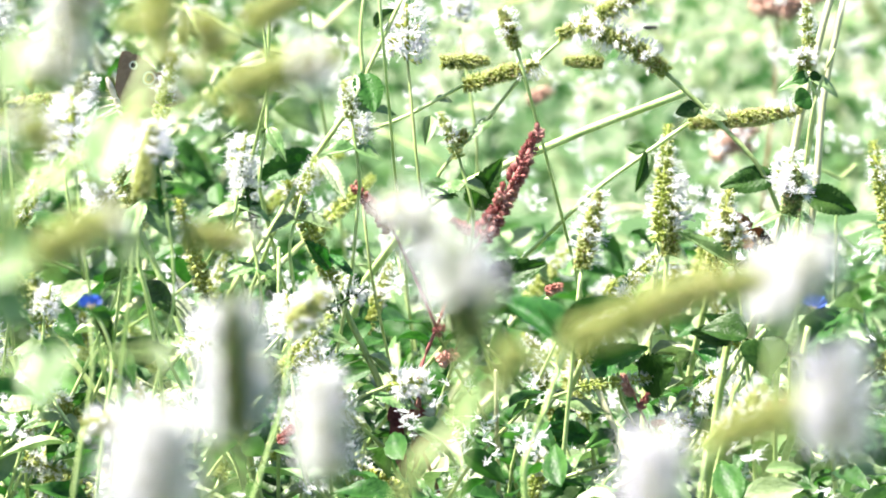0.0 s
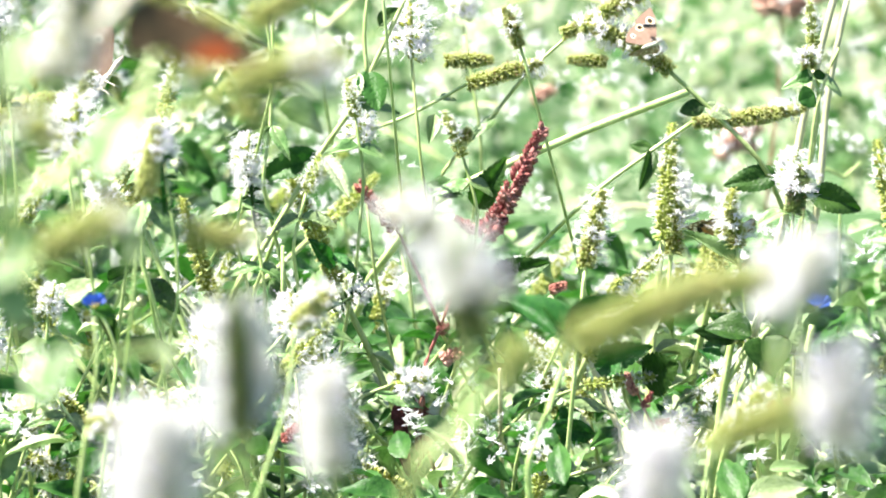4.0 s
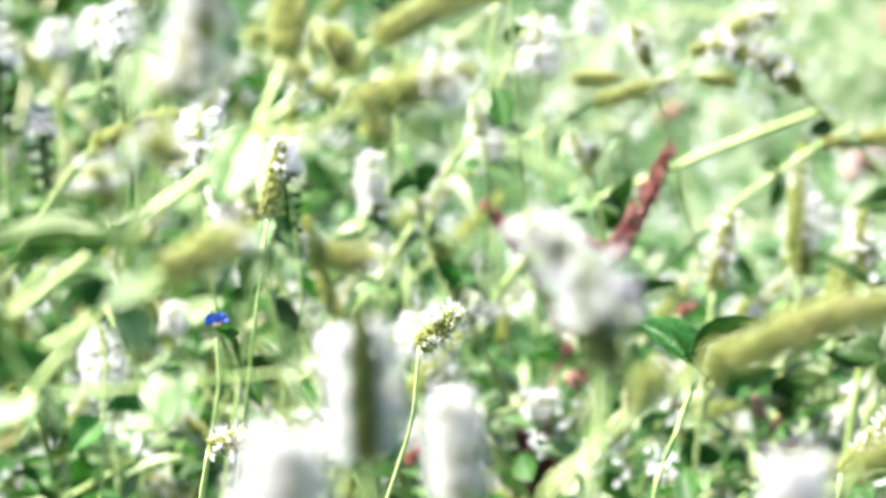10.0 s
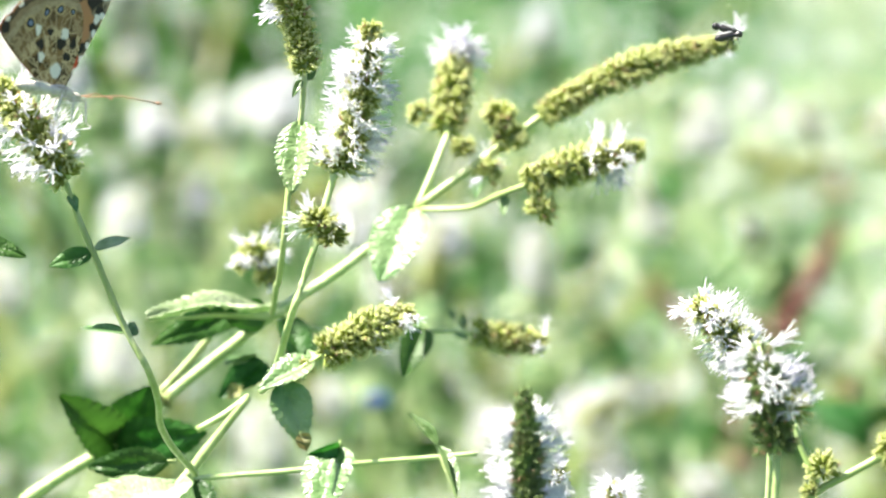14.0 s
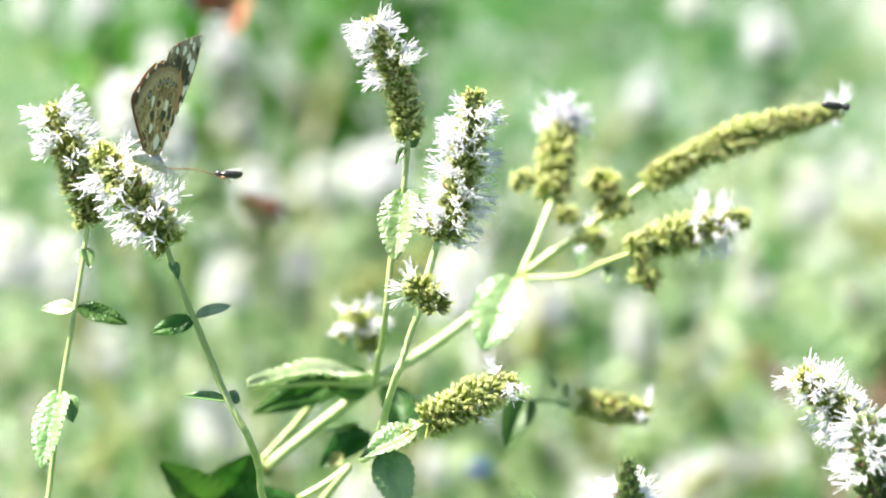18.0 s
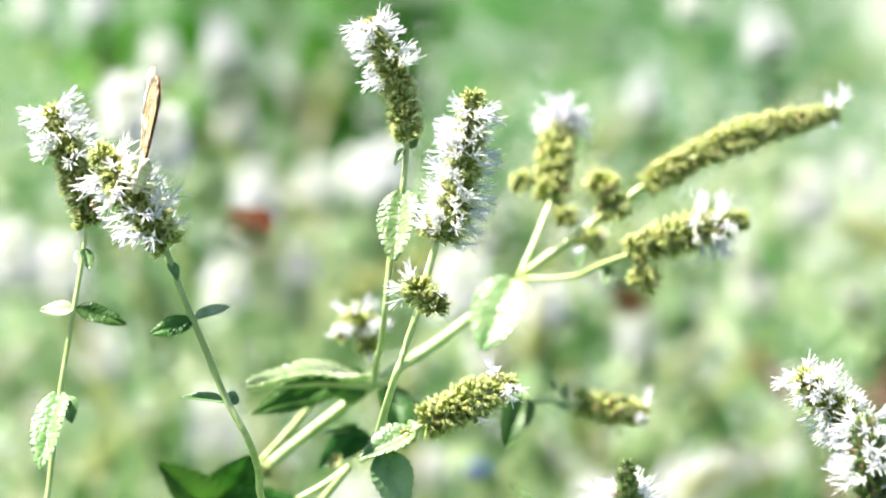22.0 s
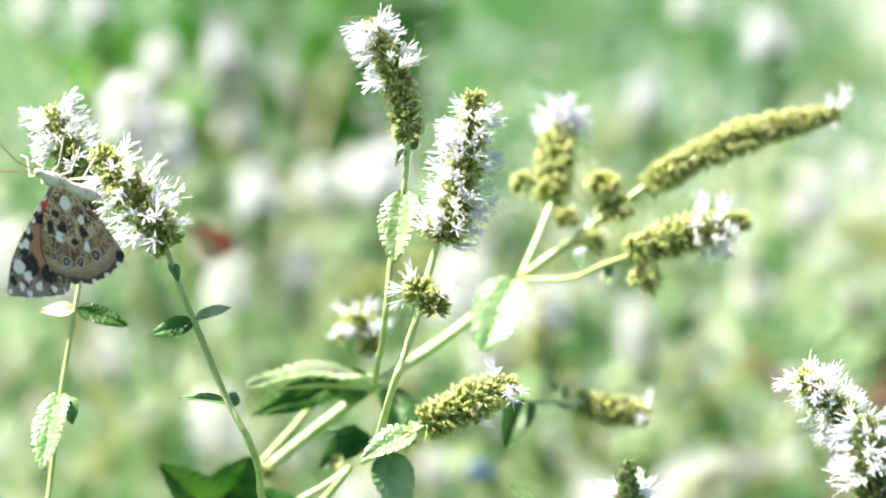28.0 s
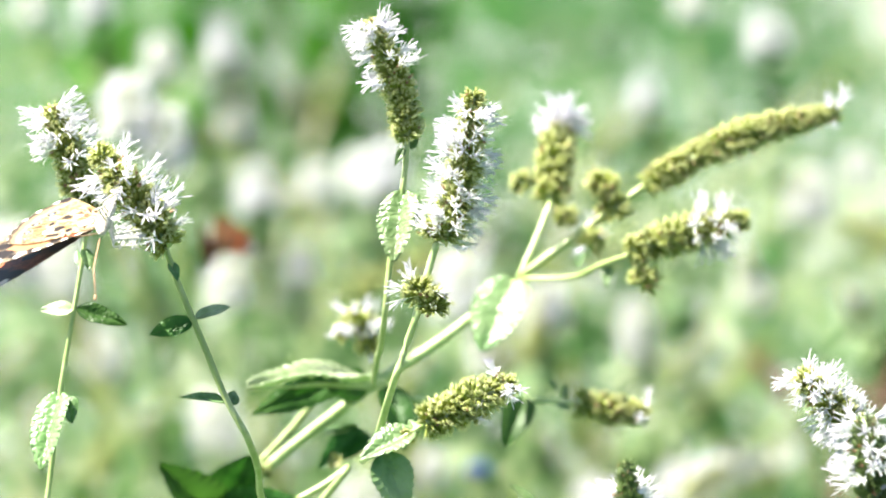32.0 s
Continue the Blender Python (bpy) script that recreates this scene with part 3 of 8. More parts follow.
def dayflower(plant, at, size, turn):
    """A dayflower bloom: two round blue petals over a folded green bract, with yellow anthers."""
    at = Vector(at)
    for sgn in (-1, 1):
        kit = Kit()
        v = [(0, 0, 0)]
        for i in range(13):
            a = -0.9 + 1.8 * i / 12
            for r in (0.55, 1.0):
                v.append((math.sin(a) * r * 0.62, math.cos(a) * r * (1 - 0.08 * (i % 2)), 0.12 * math.sin(i * 1.3) * r + 0.2 * r * r))
        f = [(0, 1 + 2 * i, 3 + 2 * i) for i in range(12)] + [(1 + 2 * i, 2 + 2 * i, 4 + 2 * i, 3 + 2 * i) for i in range(12)]
        kit.add(v, f)
        m = Matrix.Translation(at) @ pose(0, 0, 0, 65, 0, turn) @ pose(0, 0, 0, 0, 0, sgn * 38) @ Matrix.Scale(size, 4)
        part("petal", kit.mesh("blue_petal", [BLUE]), plant, m)
    kit = Kit()
    for k in range(4):
        e = Vector((0.16 * (k - 1.5), -0.35, 0.15 + 0.1 * (k % 2)))
        tube(kit, [(0, 0, 0), e * 0.6, e], [0.02, 0.018, 0.015], 4)
        tube(kit, [e, e + Vector((0, -0.03, 0.09))], [0.05, 0.03], 5)
    part("stamens", kit.mesh("stamens", [YELLOW]), plant, Matrix.Translation(at) @ pose(0, 0, 0, 0, 0, turn) @ Matrix.Scale(size, 4))
    leaf(plant, at + Vector((0, 0, -size * 0.2)), at + Vector((math.cos(radians(turn)) * size * 1.6, 0, -size * 0.5)), size * 0.9, (0, -1, 0.2), 0, LEAF_LONG)


def wing_material(name, ground, cells, vein, spots, cell_scale=330.0, seed=0.0, bands=(), ribs=0.0):
    """Wing scales: marbled cells between veins; bands of colour by distance from the wing's root (mm, colour, strength);
    thin ribs that fan out from the root; and round marks (x, y, radius in mm, colour)."""
    m = bpy.data.materials.new(name)
    m.use_nodes = True
    n, l = m.node_tree.nodes, m.node_tree.links
    b = n["Principled BSDF"]

    def sums(op, a, c):
        q = n.new("ShaderNodeMath")
        q.operation = op
        for i, v in enumerate((a, c)):
            if isinstance(v, (int, float)):
                q.inputs[i].default_value = v
            else:
                l.new(v, q.inputs[i])
        return q.outputs[0]

    def blend(fac, under, colour):
        q = n.new("ShaderNodeMix")
        q.data_type = "RGBA"
        l.new(fac, q.inputs[0])
        l.new(under, q.inputs[6])
        q.inputs[7].default_value = (*colour, 1)
        return q.outputs[2]

    def step(value, lo, hi):
        q = n.new("ShaderNodeMapRange")
        q.inputs[1].default_value, q.inputs[2].default_value = lo, hi
        l.new(value, q.inputs[0])
        return q.outputs[0]

    tc = n.new("ShaderNodeTexCoord")
    sp = n.new("ShaderNodeSeparateXYZ")
    cb = n.new("ShaderNodeCombineXYZ")
    l.new(tc.outputs["Object"], sp.inputs[0])
    ax = sums("ABSOLUTE", sp.outputs[0], 0)
    l.new(ax, cb.inputs[0])
    l.new(sp.outputs[1], cb.inputs[1])
    cb.inputs[2].default_value = seed
    wob = n.new("ShaderNodeTexNoise")
    wob.inputs["Scale"].default_value = cell_scale * 1.3
    l.new(cb.outputs[0], wob.inputs["Vector"])

    def ragged(by):
        q = n.new("ShaderNodeVectorMath")
        q.operation = "MULTIPLY_ADD"
        q.inputs[1].default_value = (by, by, 0)
        l.new(wob.outputs["Color"], q.inputs[0])
        l.new(cb.outputs[0], q.inputs[2])
        return q.outputs[0]

    vo = n.new("ShaderNodeTexVoronoi")
    vo.feature = "DISTANCE_TO_EDGE"
    vo.inputs["Scale"].default_value = cell_scale
    l.new(ragged(2.2 / cell_scale), vo.inputs["Vector"])
    rag = ragged(0.0018)
    no = n.new("ShaderNodeTexNoise")
    no.inputs["Scale"].default_value = cell_scale * 0.7
    l.new(cb.outputs[0], no.inputs["Vector"])
    r1 = n.new("ShaderNodeValToRGB")
    r1.color_ramp.elements[0].position, r1.color_ramp.elements[1].position = 0.46, 0.53
    r1.color_ramp.elements[0].color, r1.color_ramp.elements[1].color = (*ground, 1), (*cells, 1)
    l.new(no.outputs[0], r1.inputs[0])
    col = blend(step(vo.outputs["Distance"], 0.13, 0.03), r1.outputs[0], vein)
    if ribs:
        turn = sums("ARCTAN2", sp.outputs[1], ax)
        saw = sums("PINGPONG", sums("MULTIPLY", sums("ADD", turn, 2.0), ribs), 1.0)
        col = blend(step(saw, 0.86, 0.97), col, vein)
    if bands:
        root = n.new("ShaderNodeVectorMath")
        root.operation = "DISTANCE"
        root.inputs[1].default_value = (0.0009, 0.0009, seed)
        l.new(rag, root.inputs[0])
        for r, c, strength in bands:
            col = blend(sums("MULTIPLY", step(root.outputs["Value"], r / 1000 - 0.00025, r / 1000 + 0.00025), strength), col, c)
    for x, y, r, c in spots:
        flat = n.new("ShaderNodeVectorMath")
        flat.operation = "DISTANCE"
        flat.inputs[1].default_value = (x / 1000 + 0.0009, y / 1000 + 0.0009, seed)
        l.new(rag, flat.inputs[0])
        col = blend(step(flat.outputs["Value"], r / 1000 * 1.12, r / 1000 * 0.85), col, c)
    l.new(col, b.inputs["Base Color"])
    b.inputs["Roughness"].default_value = 0.5
    b.inputs["Specular IOR Level"].default_value = 0.25
    tr = n.new("ShaderNodeBsdfTranslucent")
    warm = n.new("ShaderNodeMix")
    warm.data_type, warm.blend_type = "RGBA", "MULTIPLY"
    warm.inputs[0].default_value = 1.0
    warm.inputs[7].default_value = (1.0, 0.8, 0.4, 1)
    l.new(col, warm.inputs[6])
    l.new(warm.outputs[2], tr.inputs["Color"])
    ms = n.new("ShaderNodeMixShader")
    ms.inputs[0].default_value = 0.16
    l.new(b.outputs[0], ms.inputs[1])
    l.new(tr.outputs[0], ms.inputs[2])
    l.new(ms.outputs[0], n["Material Output"].inputs[0])
    return m


DARK, PALE, ORANGE, SCARLET = (0.02, 0.014, 0.012), (0.78, 0.74, 0.68), (0.6, 0.16, 0.03), (0.6, 0.07, 0.03)
FORE_UP = wing_material("forewing_upper", (0.28, 0.07, 0.025), (0.36, 0.1, 0.035), (0.2, 0.06, 0.02), [
    (28, 7, 8.0, DARK), (21, 10, 4.5, DARK), (16, 0.5, 2.6, DARK), (25, 8.5, 1.6, PALE), (22, 10, 1.4, PALE), (26, 3, 1.1, PALE), (2, 1, 11.0, (0.11, 0.055, 0.03))])
GREYBROWN, TAWNY = (0.26, 0.21, 0.17), (0.42, 0.2, 0.09)
FORE_UNDER = wing_material("forewing_under", (0.05, 0.034, 0.022), (0.13, 0.085, 0.045), (0.3, 0.24, 0.16), [
    (28.4, 9, 3.4, GREYBROWN), (26, 2, 2.2, GREYBROWN), (24, -3, 1.6, GREYBROWN),
    (6, 3.2, 2.2, SCARLET), (7.5, 1, 2.0, SCARLET), (9.6, 4.6, 1.7, DARK), (12.6, 4.6, 2.3, TAWNY), (15.4, 5, 2.3, TAWNY), (17.6, 3.6, 2.4, TAWNY), (14, 1.4, 2.4, SCARLET), (17.4, 0.4, 2.0, TAWNY),
    (20.6, 6.2, 2.5, DARK), (20.8, 1.4, 2.0, DARK), (14.4, 7.4, 1.2, DARK), (18, 8.6, 1.2, DARK), (4, 5, 0.9, PALE), (7, 6.1, 0.8, PALE), (10, 7.2, 0.9, PALE), (13, 8.3, 0.9, PALE), (16.4, 8.2, 1.1, PALE), (17.6, 9.6, 0.8, PALE),
    (22.2, 9.4, 1.6, PALE), (23.4, 6.6, 1.3, PALE), (24.4, 3.2, 1.0, PALE), (23.2, -0.8, 0.9, PALE), (26.4, 8, 0.9, PALE), (27, 5.6, 0.7, PALE), (28.6, 11, 0.8, PALE), (26.4, 0.2, 0.7, PALE), (22.6, -4, 0.7, PALE), (26, 10.4, 1.0, DARK)], 420, ribs=5.0)
HIND_UP = wing_material("hindwing_upper", (0.2, 0.1, 0.05), (0.3, 0.14, 0.06), (0.2, 0.1, 0.05), [
    (16, -4, 1.5, DARK), (14, -9, 1.5, DARK), (10, -13, 1.4, DARK), (2, -3, 4.0, (0.12, 0.06, 0.03))])
EYE_RING = (0.5, 0.36, 0.18)
RIM = [(20.6, 1.5), (21.2, -1.8), (20.9, -5), (19.7, -8.2), (17.6, -11.6), (14.6, -15), (10.6, -18)]
HIND_UNDER = wing_material("hindwing_under", (0.06, 0.03, 0.009), (0.24, 0.14, 0.055), (0.54, 0.4, 0.23), [
    (3, -1, 1.6, PALE), (5, -6, 1.1, PALE), (9, -1, 1.3, DARK), (7.5, -7, 1.2, DARK), (6.5, 1.4, 1.0, DARK), (10.6, -5, 0.9, DARK), (9.6, 2.4, 1.1, DARK), (11.2, -0.6, 1.2, PALE), (10.4, -8.4, 1.0, PALE)]
    + [(x, y, r * k, c) for x, y, r in ((16.2, 0.4, 1.1), (15.9, -3.4, 1.2), (14.4, -7.2, 1.3), (11.2, -11.2, 1.7)) for k, c in ((1.0, EYE_RING), (0.72, DARK), (0.4, (0.16, 0.2, 0.3)))]
    + [(x, y, 0.95, PALE) for x, y in RIM] + [(x + 0.4, y - 1.7, 0.7, DARK) for x, y in RIM] + [(8.6, -18.4, 1.5, DARK)], 330,
    bands=((12.4, (0.16, 0.095, 0.04), 0.5), (16.9, (0.44, 0.34, 0.22), 0.6), (18.4, (0.2, 0.12, 0.055), 0.6), (19.6, DARK, 0.8)), ribs=6.4)
TAN_UNDER = wing_material("tan_wing_under", (0.22, 0.14, 0.105), (0.28, 0.185, 0.145), (0.25, 0.165, 0.125), [
    (19, 6, 3.4, PALE), (19, 6, 2.6, (0.5, 0.3, 0.1)), (19, 6, 1.9, DARK), (16, -4, 2.9, PALE), (16, -4, 2.2, (0.5, 0.3, 0.1)), (16, -4, 1.5, DARK), (11, -12, 2.0, PALE), (11, -12, 1.2, DARK)], 160)
TAN_UP = wing_material("brown_wing_upper", (0.12, 0.06, 0.03), (0.2, 0.1, 0.05), (0.1, 0.05, 0.03), [(19, 6, 3.0, ORANGE), (19, 6, 1.6, DARK), (16, -4, 2.6, ORANGE), (16, -4, 1.4, DARK)], 160)
DUSKY_FORE = wing_material("dusky_forewing", (0.08, 0.048, 0.026), (0.13, 0.08, 0.045), (0.1, 0.06, 0.03), [
    (19.5, 1.5, 2.6, (0.4, 0.075, 0.018)), (22, 2.5, 2.2, (0.4, 0.075, 0.018)), (18, -1.5, 2.0, (0.36, 0.085, 0.025)), (27, 7, 3.0, (0.1, 0.06, 0.03))])
DUSKY_HIND = wing_material("dusky_hindwing", (0.045, 0.028, 0.015), (0.09, 0.06, 0.03), (0.06, 0.04, 0.02), [(16, -4, 1.5, DARK), (12, -11, 1.5, DARK)])
FUR = material("butterfly_fur", (0.34, 0.29, 0.24), (0.6, 0.55, 0.48), 0.9, 900, 0.8, moving=True)
LEG = material("pale_leg", (0.5, 0.46, 0.4), (0.6, 0.55, 0.48), 0.6, 900, moving=True)
BLACK = material("black_chitin", (0.012, 0.011, 0.012), (0.03, 0.025, 0.025), 0.35, 900, moving=True)
GAUZE = material("fly_wing", (0.5, 0.5, 0.5), (0.6, 0.6, 0.6), 0.2, 900, 0.0, 0.6, moving=True)


def curve_at(pts, s):
    i = min(len(pts) - 2, int(s * (len(pts) - 1)))
    return Vector(pts[i]).lerp(Vector(pts[i + 1]), s * (len(pts) - 1) - i)


def wing_mesh(name, lead, trail, bulge, side, mats, scallop=0.5, sunk=0.0):
    """A thin two-sided wing between a leading and a trailing edge, millimetres; slots: upper side, under side."""
    kit = Kit()
    ns, nt = 10, 16
    lead, trail = glide([(*q, 0) for q in lead], 6), glide([(*q, 0) for q in trail], 6)
    for side_z, slot in ((0.05, 0), (-0.05, 1)):
        v = []
        for i in range(ns + 1):
            s = i / ns
            a, b = curve_at(lead, s), curve_at(trail, s)
            out = (b - a).cross(Vector((0, 0, 1))).normalized()
            for j in range(nt + 1):
                t = j / nt
                p = a.lerp(b, t) - out * bulge * math.sin(math.pi * t) * s ** 2 - out * scallop * abs(math.sin(t * math.pi * 5)) * (s > 0.99)
                z = -0.03 * math.sin(s * 3.0) - 0.01 * s * (1 + math.sin(t * 19)) - sunk
                v.append((side * p.x / 1000, p.y / 1000, (z + side_z) / 1000))
        f = [(i * (nt + 1) + j, i * (nt + 1) + j + 1, (i + 1) * (nt + 1) + j + 1, (i + 1) * (nt + 1) + j) for i in range(ns) for j in range(nt)]
        kit.add(v, f, slot)
    return kit.mesh(name, mats)


WINGS = {}
for kind, fu, fn, hu, hn in (("lady", FORE_UP, FORE_UNDER, HIND_UP, HIND_UNDER), ("tan", TAN_UP, TAN_UNDER, TAN_UP, TAN_UNDER), ("dusky", DUSKY_FORE, DUSKY_FORE, DUSKY_HIND, DUSKY_HIND)):
    for side in (-1, 1):
        if kind == "dusky":
            fore, hind = ([(0, 2.5), (10, 5.5), (21, 7.6), (29, 8)], [(0, -2), (8, -4.5), (16, -3.6), (24, 2)]), ([(0, 1), (4, 1.4), (8, 0.8), (11, -1)], [(0, -4), (2, -7), (4, -9), (6, -10)])
        else:
            fore, hind = ([(0, 3), (9.7, 7.2), (21.2, 11.4), (29.4, 11.6)], [(0, -1), (8.3, -4.8), (16.2, -5.6), (22.3, -5)]), ([(0, 2.5), (8, 4.5), (15, 4.2), (20, 1)], [(0, -6), (3, -12), (6, -17), (8, -19.5)])
        WINGS[kind, "forewing", side] = wing_mesh("forewing", *fore, 0.6, side, [fu, fn])
        WINGS[kind, "hindwing", side] = wing_mesh("hindwing", *hind, 1.5 if kind == "dusky" else 3.6, side, [hu, hn], 0.8, 0.2)


def body_mesh():
    kit = Kit()
    tube(kit, [(0, y / 1000, z / 1000) for y, z in ((9.5, 0.4), (9, 0.3), (8, 0.2), (7, 0), (6, 0.2), (3, 0.3), (0, 0), (-2, -0.4), (-5, -0.6), (-9, -1), (-12, -1.4), (-13.5, -1.5))],
         [r / 1000 for r in (0.3, 0.9, 1.2, 0.9, 1.5, 2.1, 1.9, 1.2, 1.7, 1.8, 1.1, 0.2)], 10)
    return kit.mesh("body", [FUR])


BODY = body_mesh()


def butterfly(label, kind="lady", scale=1.0, flap=88.0):
    """A butterfly: furry body, feelers, legs, and four wings raised by the flap angle."""
    b = thing("butterfly", label, "butterfly")
    b["size"] = scale
    part("body", BODY, b, Matrix.Diagonal((scale * 0.8, scale * 0.85, scale * 0.8, 1)))
    wings = []
    for side in (-1, 1):
        for w in ("forewing", "hindwing"):
            ob = part(w, WINGS[kind, w, side], b, pose(0, 0, 0.0012 * scale, 0, -side * (flap if w == "forewing" else flap - 0.3), 0) @ Matrix.Scale(scale, 4))
            wings.append((ob, side))
        kit = Kit()
        e = Vector((side * 7, 24, 3)) / 1000 * scale
        a = Vector((side * 0.6, 9, 0.6)) / 1000 * scale
        tube(kit, [a, a.lerp(e, 0.5) + Vector((0, 0, 0.0008)), e], [0.00016 * scale] * 3, 5)
        tube(kit, [e, e + (e - a) * 0.05, e + (e - a) * 0.09], [0.0002 * scale, 0.00045 * scale, 0.0002 * scale], 6)
        part("antenna", kit.mesh("antenna", [BROWN_BIT]), b)
        for k in range(3):
            kit = Kit()
            tube(kit, [Vector(q) / 1000 * scale for q in ((side * 1, 4 - k * 2.5, -1.2), (side * 4.5, 5.5 - k * 3.6, -0.8), (side * 5.5, 6 - k * 4.6, -5.5), (side * 6.6, 6.8 - k * 4.8, -6))],
                 [0.0003 * scale, 0.00025 * scale, 0.0002 * scale, 0.00016 * scale], 5)
            part("leg", kit.mesh("leg", [LEG]), b)
    return b


def flap_wings(b, rows):
    """Keys the wings of a butterfly: seconds and the angle by which they are raised."""
    for ob in b.children:
        if "wing" in ob.name:
            side = 1 if ob.data in [WINGS[k, w, 1] for k in ("lady", "tan", "dusky") for w in ("forewing", "hindwing")] else -1
            lag = 0.3 if "hind" in ob.name else 0
            walk(ob, [(t, pose(0, 0, 0.0012 * b["size"], 0, -side * (a - lag), 0)) for t, a in rows])


def fly(label):
    """A small dark fly with two clear wings."""
    b = thing("fly", label, "fly")
    kit = Kit()
    tube(kit, [(0, y / 1000, 0) for y in (2.6, 2.2, 1.5, 0.9, 0.3, -0.6, -2, -3, -3.4)], [r / 1000 for r in (0.3, 0.8, 0.75, 0.4, 0.95, 0.8, 0.95, 0.6, 0.1)], 8)
    part("body", kit.mesh("fly_body", [BLACK]), b)
    for side in (-1, 1):
        kit = Kit()
        v = [(side * x / 1000, y / 1000, 0.0008 + x * 0.00008) for x, y in ((0.2, 0.6), (0.8, 0.2), (1.2, -1.6), (1.1, -3.0), (0.6, -3.4), (0.25, -1.5))]
        kit.add(v, [(0, 1, 2, 3, 4, 5)])
        part("wing", kit.mesh("fly_wing", [GAUZE]), b)
        for k in range(3):
            kit = Kit()
            tube(kit, [(side * 0.0005, 0.001 - k * 0.0007, -0.0004), (side * 0.0016, 0.0013 - k * 0.001, -0.0003), (side * 0.002, 0.0014 - k * 0.0013, -0.0016)], [0.00009] * 3, 4)
            part("leg", kit.mesh("fly_leg", [BLACK]), b)
    return b


# ---- near stalks ----
p = thing("mint_plant", "pale green branching mint stalk with a long green seed spike", "mint plant", group="flowering mint stalks")
stem(p, [(-0.2323, 1.2990, -0.0100), (-0.1683, 1.2990, 0.2590), (-0.0723, 1.2990, 0.5755), (-0.0647, 1.3003, 0.5811), (-0.0513, 1.3022, 0.5891), (-0.0399, 1.3044, 0.5988), (-0.0214, 1.3077, 0.6129), (-0.0138, 1.3089, 0.6183), (-0.0010, 1.3108, 0.6263), (0.0104, 1.3127, 0.6348), (0.0164, 1.3138, 0.6394)], 0.00153, 0.00115)
stem(p, [(0.0168, 1.3140, 0.6401), (0.0209, 1.3209, 0.6478), (0.0242, 1.3276, 0.6547)], 0.00088, 0.00075)
spike(p, (0.0238, 1.3276, 0.6547), (0.0267, 1.3417, 0.6712), 0.00477, (0.8, 1), dense=30, seed=4)
stem(p, [(0.0168, 1.3140, 0.6401), (0.0303, 1.3162, 0.6499), (0.0460, 1.3188, 0.6609)], 0.00101, 0.00088)
spike(p, (0.0447, 1.3185, 0.6599), (0.0879, 1.3222, 0.6758), 0.00427, (0.93, 1), bow=(-0.0005, 0.0006, 0.0027), dense=5, seed=6)
cluster(p, (0.0349, 1.3185, 0.6599), 0.00427, 0, 7)
cluster(p, (0.0378, 1.3173, 0.6548), 0.00452, 0, 8)
cluster(p, (0.0177, 1.3187, 0.6605), 0.00314, 0, 9)
cluster(p, (0.0271, 1.3169, 0.6529), 0.00302, 0, 10)
stem(p, [(0.0168, 1.3139, 0.6398), (0.0288, 1.3043, 0.6426), (0.0341, 1.2951, 0.6473), (0.0406, 1.2859, 0.6520)], 0.00075, 0.00063)
spike(p, (0.0397, 1.2860, 0.6522), (0.0660, 1.2876, 0.6594), 0.00465, (0.62, 0.86), bow=(0.0000, 0.0002, 0.0007), dense=14, seed=12)
cluster(p, (0.0329, 1.3158, 0.6479), 0.00377, 3, 13)
cluster(p, (0.0434, 1.2846, 0.6464), 0.00402, 0, 14)
leaf(p, (0.0366, 1.3146, 0.6428), (0.0358, 1.3102, 0.6393), 0.0028, (-0.3, -0.6, 1), 0)
leaf(p, (0.0309, 1.3154, 0.6464), (0.0296, 1.3116, 0.6435), 0.0023, (-0.3, -0.6, 1), 1)
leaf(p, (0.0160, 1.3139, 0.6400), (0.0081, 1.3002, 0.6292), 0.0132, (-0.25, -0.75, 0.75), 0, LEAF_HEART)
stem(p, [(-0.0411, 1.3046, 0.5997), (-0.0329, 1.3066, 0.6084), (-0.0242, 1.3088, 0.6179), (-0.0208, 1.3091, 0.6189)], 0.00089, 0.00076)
leaf(p, (-0.0159, 1.2991, 0.6204), (-0.0410, 1.2711, 0.6321), 0.0127, (-0.55, -0.65, 0.7), 0, LEAF_LIT)
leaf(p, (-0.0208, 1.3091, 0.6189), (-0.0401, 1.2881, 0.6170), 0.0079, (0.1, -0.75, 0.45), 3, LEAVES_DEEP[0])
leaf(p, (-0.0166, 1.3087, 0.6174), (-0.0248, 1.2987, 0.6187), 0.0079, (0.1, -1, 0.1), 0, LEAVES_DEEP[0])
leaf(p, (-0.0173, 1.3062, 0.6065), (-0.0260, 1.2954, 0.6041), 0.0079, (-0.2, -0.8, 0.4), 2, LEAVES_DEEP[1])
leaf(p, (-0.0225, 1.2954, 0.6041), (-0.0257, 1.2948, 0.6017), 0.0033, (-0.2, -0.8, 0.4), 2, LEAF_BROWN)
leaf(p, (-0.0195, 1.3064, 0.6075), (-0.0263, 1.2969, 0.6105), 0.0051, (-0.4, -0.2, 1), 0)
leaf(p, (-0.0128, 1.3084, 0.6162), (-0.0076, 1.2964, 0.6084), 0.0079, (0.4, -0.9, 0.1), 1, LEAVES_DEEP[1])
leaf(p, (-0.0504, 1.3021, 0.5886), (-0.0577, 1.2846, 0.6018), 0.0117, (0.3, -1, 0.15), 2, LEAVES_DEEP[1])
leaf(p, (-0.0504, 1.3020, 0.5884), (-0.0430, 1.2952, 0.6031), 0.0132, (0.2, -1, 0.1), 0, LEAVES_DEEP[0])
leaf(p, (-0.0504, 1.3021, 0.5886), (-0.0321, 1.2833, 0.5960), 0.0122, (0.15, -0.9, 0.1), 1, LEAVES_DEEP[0])
